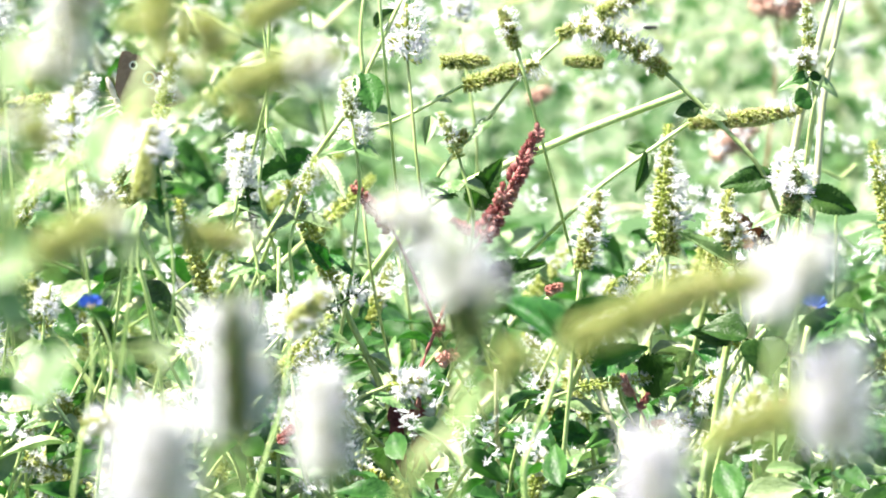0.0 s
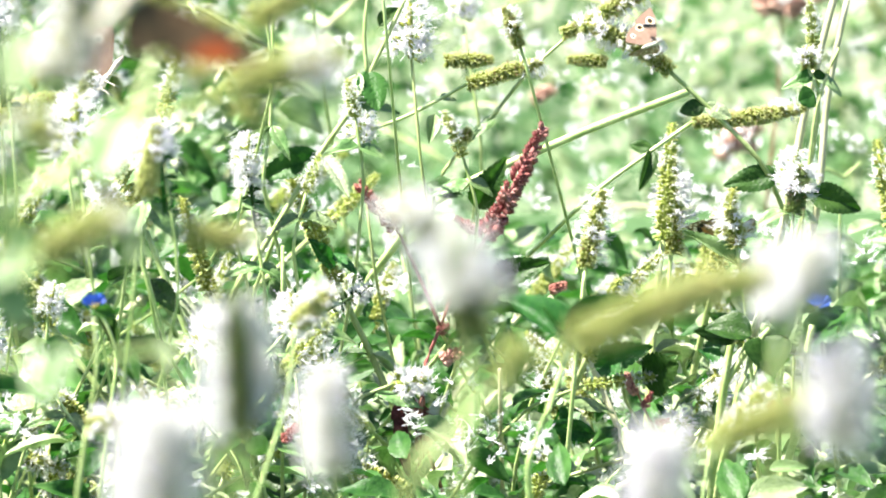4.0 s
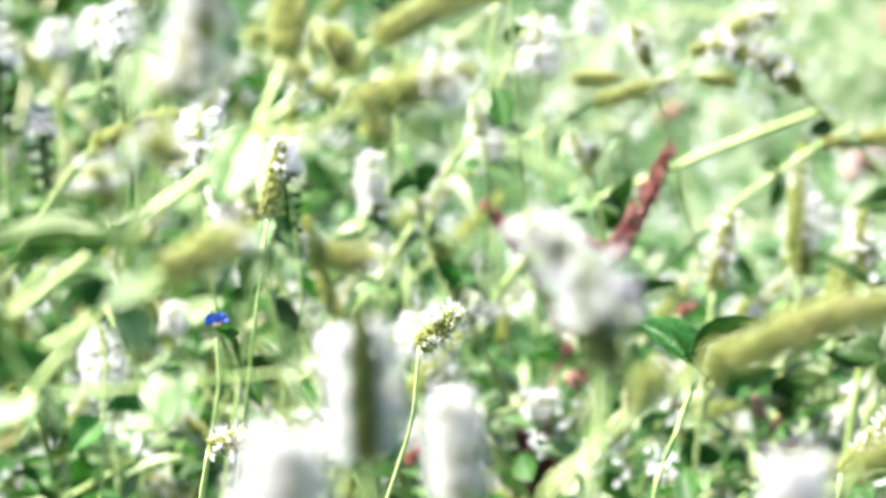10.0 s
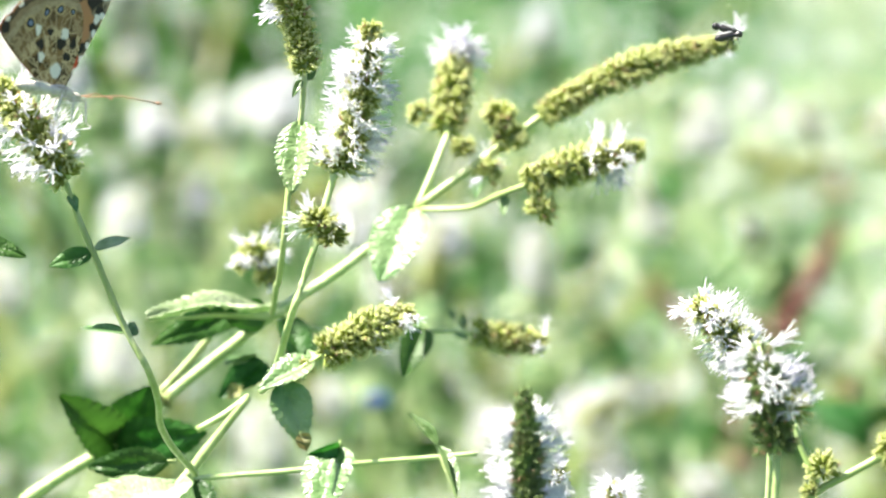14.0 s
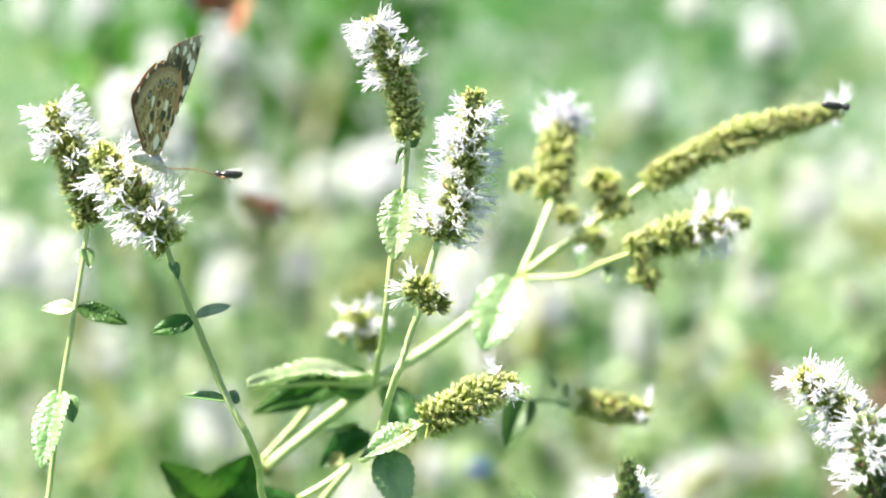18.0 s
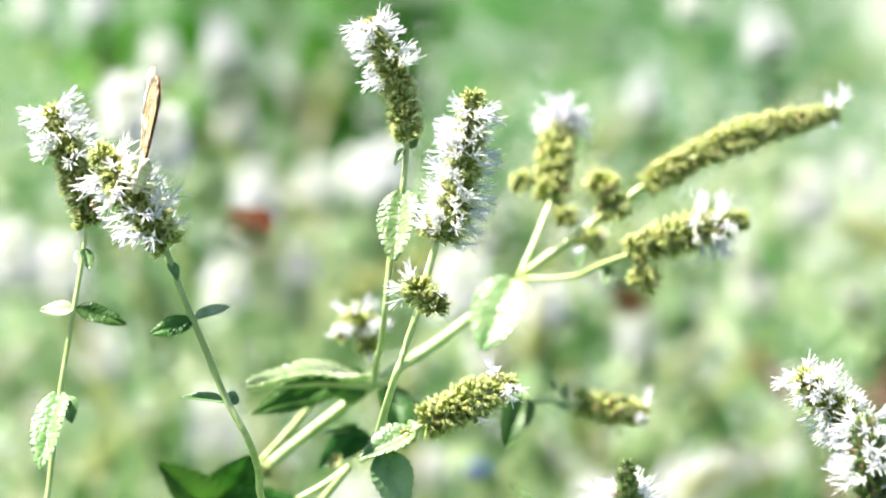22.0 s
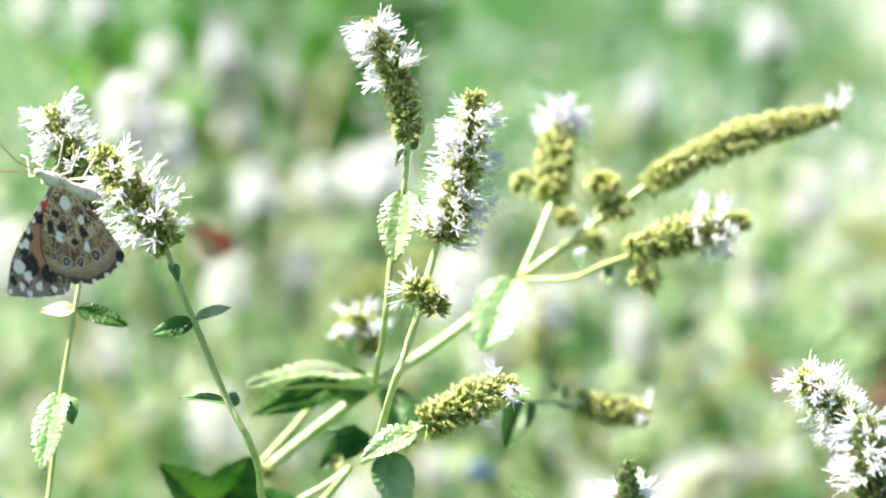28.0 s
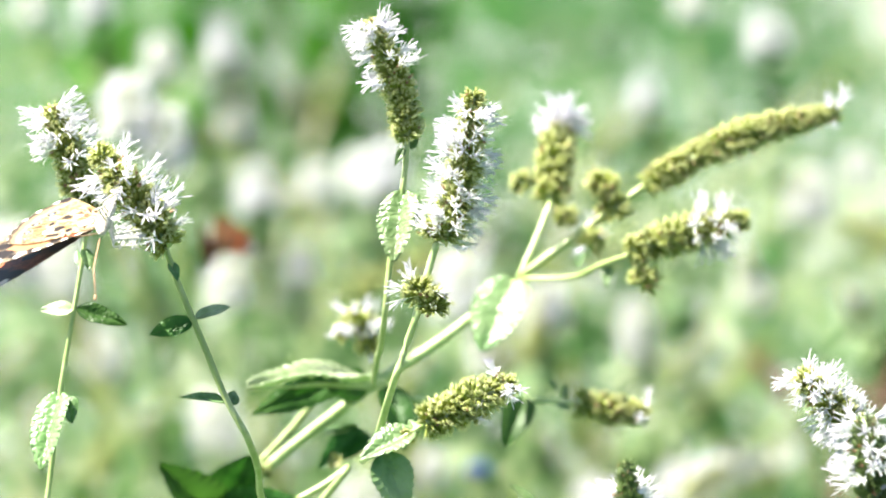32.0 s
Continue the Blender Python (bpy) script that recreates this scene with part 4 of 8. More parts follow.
stem(p, [(-0.0513, 1.3021, 0.5889), (-0.0456, 1.3023, 0.5898), (-0.0392, 1.3032, 0.5935)], 0.00038, 0.00038)
cluster(p, (-0.0402, 1.3043, 0.5981), 0.00255, 0, 30)
cluster(p, (-0.0190, 1.3117, 0.6303), 0.00427, 12, 31)
cluster(p, (-0.0168, 1.3106, 0.6254), 0.00327, 6, 32)
cluster(p, (-0.0219, 1.3112, 0.6281), 0.00276, 4, 33)
stem(p, [(-0.0144, 1.3091, 0.6189), (-0.0182, 1.3108, 0.6263), (-0.0214, 1.3114, 0.6288)], 0.00051, 0.00051)
stem(p, [(-0.0138, 1.3084, 0.6158), (-0.0036, 1.3078, 0.6133), (0.0104, 1.3078, 0.6133), (0.0244, 1.3078, 0.6133), (0.0289, 1.3077, 0.6129)], 0.00064, 0.00051, sides=7)
spike(p, (0.0296, 1.3077, 0.6131), (0.0450, 1.3071, 0.6103), 0.00427, (0.9, 1), dense=2, seed=36)
leaf(p, (0.0183, 1.3079, 0.6139), (0.0139, 1.2991, 0.6071), 0.0073, (-0.2, -1, 0.3), 1, LEAVES_DEEP[1])
leaf(p, (0.0271, 1.3079, 0.6139), (0.0272, 1.3102, 0.6167), 0.0018, (-0.3, -0.6, 1), 3)
leaf(p, (0.0246, 1.3079, 0.6136), (0.0284, 1.3061, 0.6123), 0.0020, (-0.3, -0.6, 1), 4)
leaf(p, (0.0253, 1.3084, 0.6158), (0.0240, 1.3100, 0.6178), 0.0013, (-0.3, -0.6, 1), 0)
p = thing("mint_plant", "thick mint stem with toothed leaves and a level side twig", "mint plant", group="flowering mint stalks")
stem(p, [(-0.1548, 1.2771, -0.0100), (-0.1148, 1.2651, 0.2578), (-0.0548, 1.2471, 0.5728), (-0.0426, 1.2500, 0.5853), (-0.0338, 1.2523, 0.5954), (-0.0267, 1.2544, 0.6044), (-0.0203, 1.2562, 0.6121)], 0.00135, 0.00098)
stem(p, [(-0.0313, 1.2546, 0.6054), (-0.0255, 1.2554, 0.6085), (-0.0200, 1.2562, 0.6124)], 0.00073, 0.00073)
stem(p, [(-0.0328, 1.2523, 0.5951), (-0.0255, 1.2524, 0.5957), (-0.0132, 1.2526, 0.5966), (0.0014, 1.2529, 0.5981), (0.0161, 1.2532, 0.5992), (0.0290, 1.2534, 0.6002)], 0.00061, 0.00049)
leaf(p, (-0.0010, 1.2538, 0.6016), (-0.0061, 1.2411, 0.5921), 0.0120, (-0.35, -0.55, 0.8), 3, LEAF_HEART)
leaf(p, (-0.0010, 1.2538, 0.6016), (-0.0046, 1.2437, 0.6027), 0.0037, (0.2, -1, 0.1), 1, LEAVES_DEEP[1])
leaf(p, (-0.0343, 1.2521, 0.5945), (-0.0595, 1.2214, 0.5946), 0.0196, (-0.55, -0.65, 0.7), 0, LEAF_LIT)
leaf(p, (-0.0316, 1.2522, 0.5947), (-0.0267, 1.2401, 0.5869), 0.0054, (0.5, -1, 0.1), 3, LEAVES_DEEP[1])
# added brown leaf that stands in for the shadow under the big pale leaf
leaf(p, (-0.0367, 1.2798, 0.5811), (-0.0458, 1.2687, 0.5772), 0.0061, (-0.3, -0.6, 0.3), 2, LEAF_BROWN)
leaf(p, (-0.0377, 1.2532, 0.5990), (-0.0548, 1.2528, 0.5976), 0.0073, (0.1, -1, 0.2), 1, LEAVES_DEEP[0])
leaf(p, (0.0204, 1.2538, 0.6018), (0.0143, 1.2589, 0.6079), 0.0029, (0.3, -0.8, 0.6), 3)
leaf(p, (0.0206, 1.2537, 0.6015), (0.0247, 1.2436, 0.5938), 0.0031, (0.8, -1, 0.2), 3)
p = thing("mint_plant", "short mint stalk with a half-withered pale spike", "mint plant", group="flowering mint stalks")
stem(p, [(-0.0171, 1.2372, 0.6187), (-0.0137, 1.1989, 0.6309), (-0.0093, 1.1607, 0.6432), (-0.0038, 1.1615, 0.6465)], 0.00067, 0.00055)
spike(p, (-0.0040, 1.1615, 0.6465), (0.0138, 1.1633, 0.6544), 0.00433, (0.88, 1), bow=(0.0000, 0.0001, 0.0004), dense=7, seed=55)
leaf(p, (-0.0054, 1.1612, 0.6454), (-0.0166, 1.1570, 0.6421), 0.0073, (-0.4, -0.6, 0.8), 0)
leaf(p, (-0.0054, 1.1612, 0.6450), (-0.0066, 1.1635, 0.6479), 0.0022, (0.3, -1, 0.2), 2)
leaf(p, (-0.0120, 1.1603, 0.6413), (-0.0072, 1.1543, 0.6310), 0.0085, (0.2, -1, 0.4), 1)
leaf(p, (-0.0082, 1.1538, 0.6325), (-0.0070, 1.1523, 0.6295), 0.0034, (0.2, -1, 0.4), 2, LEAF_BROWN)
cluster(p, (0.0060, 1.1619, 0.6483), 0.00266, 3, 59)
cluster(p, (-0.0071, 1.1609, 0.6440), 0.00200, 0, 60)
p = thing("mint_plant", "upright mint stalk with a white spike in full flower", "mint plant", group="flowering mint stalks")
stem(p, [(-0.0169, 1.2372, 0.6188), (-0.0132, 1.1900, 0.6368), (-0.0094, 1.1685, 0.6546), (-0.0055, 1.1711, 0.6658), (-0.0030, 1.1731, 0.6747), (-0.0013, 1.1744, 0.6801), (0.0007, 1.1753, 0.6839)], 0.00078, 0.00067)
spike(p, (0.0001, 1.1744, 0.6801), (0.0060, 1.1811, 0.7091), 0.00423, (0, 0.86), bow=(0.0009, 0.0000, 0.0000), dense=14, size=0.95, seed=63)
cluster(p, (-0.0047, 1.1723, 0.6709), 0.00379, 6, 64)
cluster(p, (-0.0021, 1.1716, 0.6682), 0.00379, 0, 65)
cluster(p, (-0.0021, 1.1749, 0.6825), 0.00290, 6, 66)
p = thing("mint_plant", "mint stalk with a green spike white only at its crown", "mint plant", group="flowering mint stalks")
stem(p, [(-0.0153, 1.2893, 0.6220), (-0.0138, 1.2421, 0.6402), (-0.0119, 1.2003, 0.6589), (-0.0105, 1.2034, 0.6723), (-0.0082, 1.2062, 0.6846), (-0.0073, 1.2083, 0.6935)], 0.00069, 0.00057)
spike(p, (-0.0071, 1.2083, 0.6937), (-0.0153, 1.2137, 0.7171), 0.00389, (0.5, 1), bow=(0.0016, 0.0000, 0.0000), dense=11, seed=69)
leaf(p, (-0.0080, 1.2060, 0.6837), (-0.0109, 1.1937, 0.6739), 0.0087, (-0.35, -0.7, 0.7), 0, LEAF_HEART)
leaf(p, (-0.0079, 1.2059, 0.6832), (-0.0048, 1.2010, 0.6793), 0.0050, (0.3, -1, 0.3), 1)
leaf(p, (-0.0079, 1.2080, 0.6921), (-0.0098, 1.2053, 0.6900), 0.0018, (-0.3, -1, 0.2), 2)
leaf(p, (-0.0071, 1.2080, 0.6921), (-0.0050, 1.2093, 0.6938), 0.0016, (0.3, -1, 0.2), 3)
p = thing("mint_plant", "leaning mint stalk with a white tufted spike", "mint plant", group="flowering mint stalks")
stem(p, [(-0.0313, 1.2429, 0.5990), (-0.0370, 1.1969, 0.6219), (-0.0388, 1.1706, 0.6414), (-0.0427, 1.1722, 0.6483), (-0.0483, 1.1752, 0.6613), (-0.0508, 1.1765, 0.6670), (-0.0538, 1.1783, 0.6746), (-0.0553, 1.1793, 0.6790)], 0.00078, 0.00056)
spike(p, (-0.0544, 1.1791, 0.6781), (-0.0689, 1.1835, 0.6973), 0.00492, (0.2, 0.8), bow=(0.0007, -0.0001, -0.0002), dense=12, seed=76)
leaf(p, (-0.0497, 1.1758, 0.6640), (-0.0581, 1.1735, 0.6622), 0.0043, (0.1, -0.8, 0.6), 0, LEAVES_DEEP[0])
leaf(p, (-0.0490, 1.1759, 0.6646), (-0.0424, 1.1779, 0.6672), 0.0038, (-0.4, -0.6, 1), 1, LEAF_LIT)
leaf(p, (-0.0430, 1.1722, 0.6483), (-0.0522, 1.1736, 0.6500), 0.0027, (0, -0.5, 1), 0)
leaf(p, (-0.0423, 1.1721, 0.6478), (-0.0408, 1.1743, 0.6505), 0.0029, (0.3, -1, 0.3), 2)
leaf(p, (-0.0542, 1.1784, 0.6752), (-0.0523, 1.1756, 0.6730), 0.0025, (0.6, -1, 0.2), 1)
p = thing("mint_plant", "slender mint stalk with a spike white at its crown", "mint plant", group="flowering mint stalks")
stem(p, [(-0.0816, 1.2192, -0.0100), (-0.0816, 1.2072, 0.2750), (-0.0816, 1.1892, 0.6110), (-0.0798, 1.1926, 0.6255), (-0.0775, 1.1969, 0.6444), (-0.0750, 1.2003, 0.6589), (-0.0725, 1.2039, 0.6745), (-0.0723, 1.2045, 0.6773)], 0.00069, 0.00046)
spike(p, (-0.0716, 1.2044, 0.6765), (-0.0796, 1.2098, 0.6999), 0.00434, (0.62, 0.97), bow=(0.0009, 0.0000, 0.0000), dense=12, seed=84)
leaf(p, (-0.0748, 1.2006, 0.6603), (-0.0817, 1.2010, 0.6608), 0.0041, (-0.4, -0.6, 1), 0, LEAF_LIT)
leaf(p, (-0.0742, 1.2007, 0.6606), (-0.0641, 1.1978, 0.6584), 0.0043, (0.1, -0.8, 0.6), 1, LEAVES_DEEP[0])
leaf(p, (-0.0775, 1.1968, 0.6439), (-0.0820, 1.1835, 0.6336), 0.0080, (-0.4, -0.5, 0.8), 2, LEAF_HEART)
leaf(p, (-0.0768, 1.1967, 0.6433), (-0.0748, 1.1921, 0.6398), 0.0046, (0.3, -1, 0.5), 1)
leaf(p, (-0.0727, 1.2034, 0.6723), (-0.0712, 1.1994, 0.6691), 0.0030, (0.6, -1, 0.4), 0)
leaf(p, (-0.0734, 1.2026, 0.6690), (-0.0747, 1.2050, 0.6719), 0.0018, (-0.6, -1, 0.4), 0)
p = thing("mint_plant", "mint stalk with two white spikes in full flower", "mint plant", group="flowering mint stalks")
stem(p, [(0.0752, 1.1907, -0.0100), (0.0752, 1.1827, 0.2689), (0.0752, 1.1707, 0.5976), (0.0831, 1.1723, 0.6042), (0.0859, 1.1756, 0.6185), (0.0842, 1.1796, 0.6361), (0.0825, 1.1806, 0.6405)], 0.00068, 0.00056)
spike(p, (0.0842, 1.1801, 0.6383), (0.0712, 1.1831, 0.6513), 0.00429, (0, 1), dense=16, size=0.95, seed=93)
p = thing("mint_plant", "mint stalk bearing a thick white spike, shaded below", "mint plant", group="flowering mint stalks")
stem(p, [(0.0795, 1.1504, -0.0100), (0.0795, 1.1384, 0.2708), (0.0795, 1.1204, 0.6017), (0.0827, 1.1250, 0.6217), (0.0838, 1.1281, 0.6354)], 0.00076, 0.00065)
spike(p, (0.0838, 1.1281, 0.6354), (0.0805, 1.1327, 0.6551), 0.00500, (0.42, 1), dense=17, size=1.0, in_shade=True, seed=96)
cluster(p, (0.0870, 1.1301, 0.6438), 0.00367, 7, 97)
p = thing("mint_plant", "mint stem carrying a long olive green spike", "mint plant", group="flowering mint stalks")
stem(p, [(0.0121, 1.1612, -0.0100), (0.0361, 1.1532, 0.2714), (0.0721, 1.1412, 0.6032), (0.0809, 1.1432, 0.6117), (0.0930, 1.1457, 0.6224), (0.1007, 1.1466, 0.6265), (0.1073, 1.1474, 0.6299)], 0.00099, 0.00077)
cluster(p, (0.0941, 1.1467, 0.6267), 0.00374, 0, 100)
cluster(p, (0.1082, 1.1475, 0.6303), 0.00418, 0, 101)
cluster(p, (0.0919, 1.1457, 0.6224), 0.00220, 0, 102)
stem(p, [(0.0930, 1.1460, 0.6240), (0.0897, 1.1478, 0.6315), (0.0886, 1.1486, 0.6353)], 0.00066, 0.00055)
spike(p, (0.1106, 1.1475, 0.6305), (0.1474, 1.1501, 0.6417), 0.00462, (2, 3), bow=(0.0000, 0.0005, 0.0021), seed=104)
p = thing("mint_plant", "mint stem carrying a second long olive spike", "mint plant", group="flowering mint stalks")
stem(p, [(0.0761, 1.1487, -0.0100), (0.0921, 1.1407, 0.2670), (0.1161, 1.1287, 0.5934), (0.1259, 1.1312, 0.6040), (0.1347, 1.1329, 0.6114)], 0.00098, 0.00076)
spike(p, (0.1347, 1.1330, 0.6120), (0.1684, 1.1347, 0.6194), 0.00436, (2, 3), bow=(0.0000, 0.0004, 0.0016), seed=107)
p = thing("mint_plant", "upright mint spike with green core and white florets", "mint plant", group="flowering mint stalks")
stem(p, [(0.0374, 1.1367, -0.0100), (0.0374, 1.1287, 0.2637), (0.0374, 1.1167, 0.5859), (0.0365, 1.1209, 0.6038), (0.0361, 1.1240, 0.6175)], 0.00086, 0.00076)
spike(p, (0.0361, 1.1240, 0.6175), (0.0350, 1.1309, 0.6475), 0.00345, (0, 0.85), dense=26, size=1.5, side=(0, 1, 0.35), least=0.0, in_shade=True, seed=110)
p = thing("mint_plant", "mint stalk topped by a white flower spike", "mint plant", group="flowering mint stalks")
stem(p, [(0.0142, 0.9834, -0.0100), (0.0142, 0.9714, 0.2855), (0.0142, 0.9534, 0.6344), (0.0161, 0.9576, 0.6522)], 0.00064, 0.00055)
spike(p, (0.0161, 0.9576, 0.6522), (0.0174, 0.9619, 0.6709), 0.00444, (0.0, 1), dense=20, size=1.15, seed=113)
p = thing("mint_plant", "mint stalk topped by a white flower spike", "mint plant", group="flowering mint stalks")
stem(p, [(0.0539, 1.1758, -0.0100), (0.0539, 1.1638, 0.2604), (0.0539, 1.1458, 0.5786), (0.0561, 1.1508, 0.6002)], 0.00078, 0.00067)
spike(p, (0.0561, 1.1508, 0.6002), (0.0537, 1.1557, 0.6213), 0.00323, (0.0, 1), dense=20, size=1.15, seed=116)
p = thing("mint_plant", "mint stalk topped by a white flower spike", "mint plant", group="flowering mint stalks")
stem(p, [(0.0328, 1.2186, -0.0100), (0.0328, 1.2066, 0.2638), (0.0328, 1.1886, 0.5861), (0.0351, 1.1938, 0.6085)], 0.00080, 0.00069)
spike(p, (0.0351, 1.1938, 0.6085), (0.0455, 1.1948, 0.6130), 0.00267, (0.0, 1), dense=20, size=1.15, seed=119)
p = thing("mint_plant", "mint stalk topped by a white flower spike", "mint plant", group="flowering mint stalks")
stem(p, [(0.1108, 1.0777, -0.0100), (0.1108, 1.0657, 0.2692), (0.1108, 1.0477, 0.5982), (0.1128, 1.0523, 0.6179)], 0.00071, 0.00061)
spike(p, (0.1128, 1.0523, 0.6179), (0.1140, 1.0566, 0.6367), 0.00361, (0.0, 1), dense=20, size=1.15, seed=122)
p = thing("mint_plant", "mint stalk topped by a white flower spike", "mint plant", group="flowering mint stalks")
stem(p, [(0.1492, 1.0811, -0.0100), (0.1492, 1.0691, 0.2759), (0.1492, 1.0511, 0.6130), (0.1512, 1.0557, 0.6327)], 0.00071, 0.00061)
spike(p, (0.1512, 1.0557, 0.6327), (0.1487, 1.0600, 0.6514), 0.00393, (0.0, 1), dense=20, size=1.15, seed=125)
p = thing("mint_plant", "mint stalk topped by a white flower spike", "mint plant", group="flowering mint stalks")
stem(p, [(0.1401, 1.0873, -0.0100), (0.1401, 1.0753, 0.2878), (0.1401, 1.0573, 0.6396), (0.1421, 1.0618, 0.6593)], 0.00071, 0.00061)
spike(p, (0.1421, 1.0618, 0.6593), (0.1447, 1.0649, 0.6726), 0.00341, (0.0, 1), dense=20, size=1.15, seed=128)
p = thing("mint_plant", "mint stalk topped by a white flower spike", "mint plant", group="flowering mint stalks")
stem(p, [(0.1601, 1.2788, -0.0100), (0.1601, 1.2668, 0.2610), (0.1601, 1.2488, 0.5800), (0.1625, 1.2542, 0.6036)], 0.00085, 0.00072)
spike(p, (0.1625, 1.2542, 0.6036), (0.1613, 1.2577, 0.6189), 0.00313, (0.0, 1), dense=20, size=1.15, seed=131)

# ---- middle bed ----
p = thing("mint_plant", "long leaning mint stem with toothed leaves", "mint plant", group="flowering mint stalks")
stem(p, [(0.0398, 2.4756, -0.0100), (0.0538, 2.4517, 0.1354), (0.0749, 2.4159, 0.3008), (0.0884, 2.4203, 0.3199), (0.1121, 2.4288, 0.3569), (0.1288, 2.4341, 0.3796), (0.1381, 2.4382, 0.3975), (0.1521, 2.4446, 0.4250)], 0.00147, 0.00098)
stem(p, [(0.1342, 2.4368, 0.3916), (0.1332, 2.4407, 0.4083), (0.1357, 2.4457, 0.4298)], 0.00098, 0.00074)
leaf(p, (0.1342, 2.4371, 0.3928), (0.1384, 2.4211, 0.3802), 0.0135, (0.2, -1, 0.4), 1, LEAVES_DEEP[0])
leaf(p, (0.1300, 2.4368, 0.3916), (0.1245, 2.4221, 0.3799), 0.0098, (-0.5, -0.8, 0.6), 1, LEAF_LIT)
leaf(p, (0.1398, 2.4415, 0.4119), (0.1487, 2.4485, 0.4204), 0.0074, (-0.3, -1, 0.6), 3, LEAVES_DEEP[1])
leaf(p, (0.1129, 2.4288, 0.3569), (0.0870, 2.4222, 0.3518), 0.0135, (0, -1, 0.6), 0, LEAVES_DEEP[1])
leaf(p, (0.1141, 2.4291, 0.3581), (0.1257, 2.4119, 0.3448), 0.0085, (0.4, -0.8, 0.6), 1, LEAF_LIT)
leaf(p, (0.1288, 2.4338, 0.3784), (0.1484, 2.4338, 0.3784), 0.0088, (-0.3, -0.6, 1), 1)
p = thing("mint_plant", "slim upright mint stem with paired leaves", "mint plant", group="flowering mint stalks")
stem(p, [(0.2184, 2.6261, -0.0100), (0.1664, 2.5460, 0.1547), (0.0884, 2.4258, 0.3438), (0.0916, 2.4319, 0.3701), (0.0935, 2.4412, 0.4107), (0.0950, 2.4446, 0.4250)], 0.00098, 0.00074)
leaf(p, (0.0916, 2.4319, 0.3701), (0.0719, 2.4282, 0.3672), 0.0083, (-0.3, -0.8, 0.8), 4, LEAVES_DEEP[0])
leaf(p, (0.0925, 2.4388, 0.3999), (0.0797, 2.4363, 0.3980), 0.0074, (-0.3, -0.8, 0.8), 0, LEAF_LIT)
leaf(p, (0.0925, 2.4319, 0.3701), (0.0990, 2.4196, 0.3605), 0.0064, (-0.3, -0.6, 1), 1)
p = thing("mint_plant", "mint stem with twin green spikes opening white", "mint plant", group="flowering mint stalks")
stem(p, [(0.0405, 2.6552, -0.0100), (0.0729, 2.5843, 0.1564), (0.1214, 2.4780, 0.3475), (0.1564, 2.4815, 0.3629), (0.1814, 2.4844, 0.3755)], 0.00100, 0.00075)
spike(p, (0.1814, 2.4843, 0.3750), (0.2152, 2.4866, 0.3848), 0.00425, (0.75, 1), seed=149)
stem(p, [(0.2500, 2.7031, -0.0100), (0.2166, 2.6115, 0.1487), (0.1664, 2.4740, 0.3305), (0.1939, 2.4816, 0.3633), (0.2077, 2.4853, 0.3792), (0.2264, 2.4891, 0.3955)], 0.00100, 0.00075)
spike(p, (0.2234, 2.4892, 0.3962), (0.2514, 2.4915, 0.4060), 0.00425, (0.2, 0.8), seed=151)
leaf(p, (0.1689, 2.4830, 0.3694), (0.1764, 2.4839, 0.3705), 0.0055, (-0.3, -0.6, 1), 2)
leaf(p, (0.1664, 2.4814, 0.3621), (0.1633, 2.4688, 0.3523), 0.0065, (0, -1, 0.3), 3)
leaf(p, (0.1939, 2.4814, 0.3621), (0.1821, 2.4726, 0.3552), 0.0065, (-0.3, -0.6, 1), 4)
cluster(p, (0.1802, 2.4791, 0.3524), 0.00450, 0, 155)
p = thing("mint_plant", "mint stem with an arching white spike", "mint plant", group="flowering mint stalks")
stem(p, [(0.3847, 2.5013, -0.0100), (0.3544, 2.4713, 0.1558), (0.3090, 2.4264, 0.3462), (0.2820, 2.4333, 0.3760), (0.2666, 2.4366, 0.3904)], 0.00123, 0.00098)
spike(p, (0.2666, 2.4366, 0.3904), (0.2281, 2.4411, 0.4102), 0.00466, (0.2, 1), bow=(0.0020, 0.0007, 0.0029), dense=8, seed=158)
spike(p, (0.2367, 2.4425, 0.4159), (0.2575, 2.4444, 0.4245), 0.00417, (0.3, 1), seed=159)
leaf(p, (0.2808, 2.4333, 0.3760), (0.2703, 2.4308, 0.3741), 0.0083, (-0.3, -1, 0.5), 0, LEAVES_DEEP[0])
leaf(p, (0.2820, 2.4333, 0.3760), (0.2926, 2.4283, 0.3722), 0.0083, (-0.3, -0.8, 0.8), 1, LEAF_LIT)
leaf(p, (0.3139, 2.4264, 0.3462), (0.2895, 2.4227, 0.3433), 0.0125, (0, -1, 0.6), 0, LEAVES_DEEP[0])
leaf(p, (0.3274, 2.4244, 0.3378), (0.3487, 2.4183, 0.3331), 0.0135, (0, -1, 0.5), 1, LEAVES_DEEP[1])
p = thing("mint_plant", "mint stem with a level green spike", "mint plant", group="flowering mint stalks")
stem(p, [(0.0518, 2.6956, -0.0100), (0.1256, 2.6066, 0.1471), (0.2364, 2.4732, 0.3268), (0.2627, 2.4774, 0.3451), (0.2814, 2.4802, 0.3573)], 0.00100, 0.00100)
spike(p, (0.2814, 2.4802, 0.3573), (0.3327, 2.4815, 0.3629), 0.00425, (0.7, 1), bow=(0.0000, -0.0002, -0.0010), dense=3, seed=166)
leaf(p, (0.2627, 2.4774, 0.3451), (0.2589, 2.4624, 0.3334), 0.0070, (0.4, -1, 0.4), 2, LEAVES_DEEP[1])
leaf(p, (0.2627, 2.4777, 0.3463), (0.2533, 2.4795, 0.3480), 0.0065, (-0.3, -1, 0.6), 3, LEAVES_DEEP[0])
p = thing("mint_plant", "small mint stalk with a white-tipped head", "mint plant", group="flowering mint stalks")
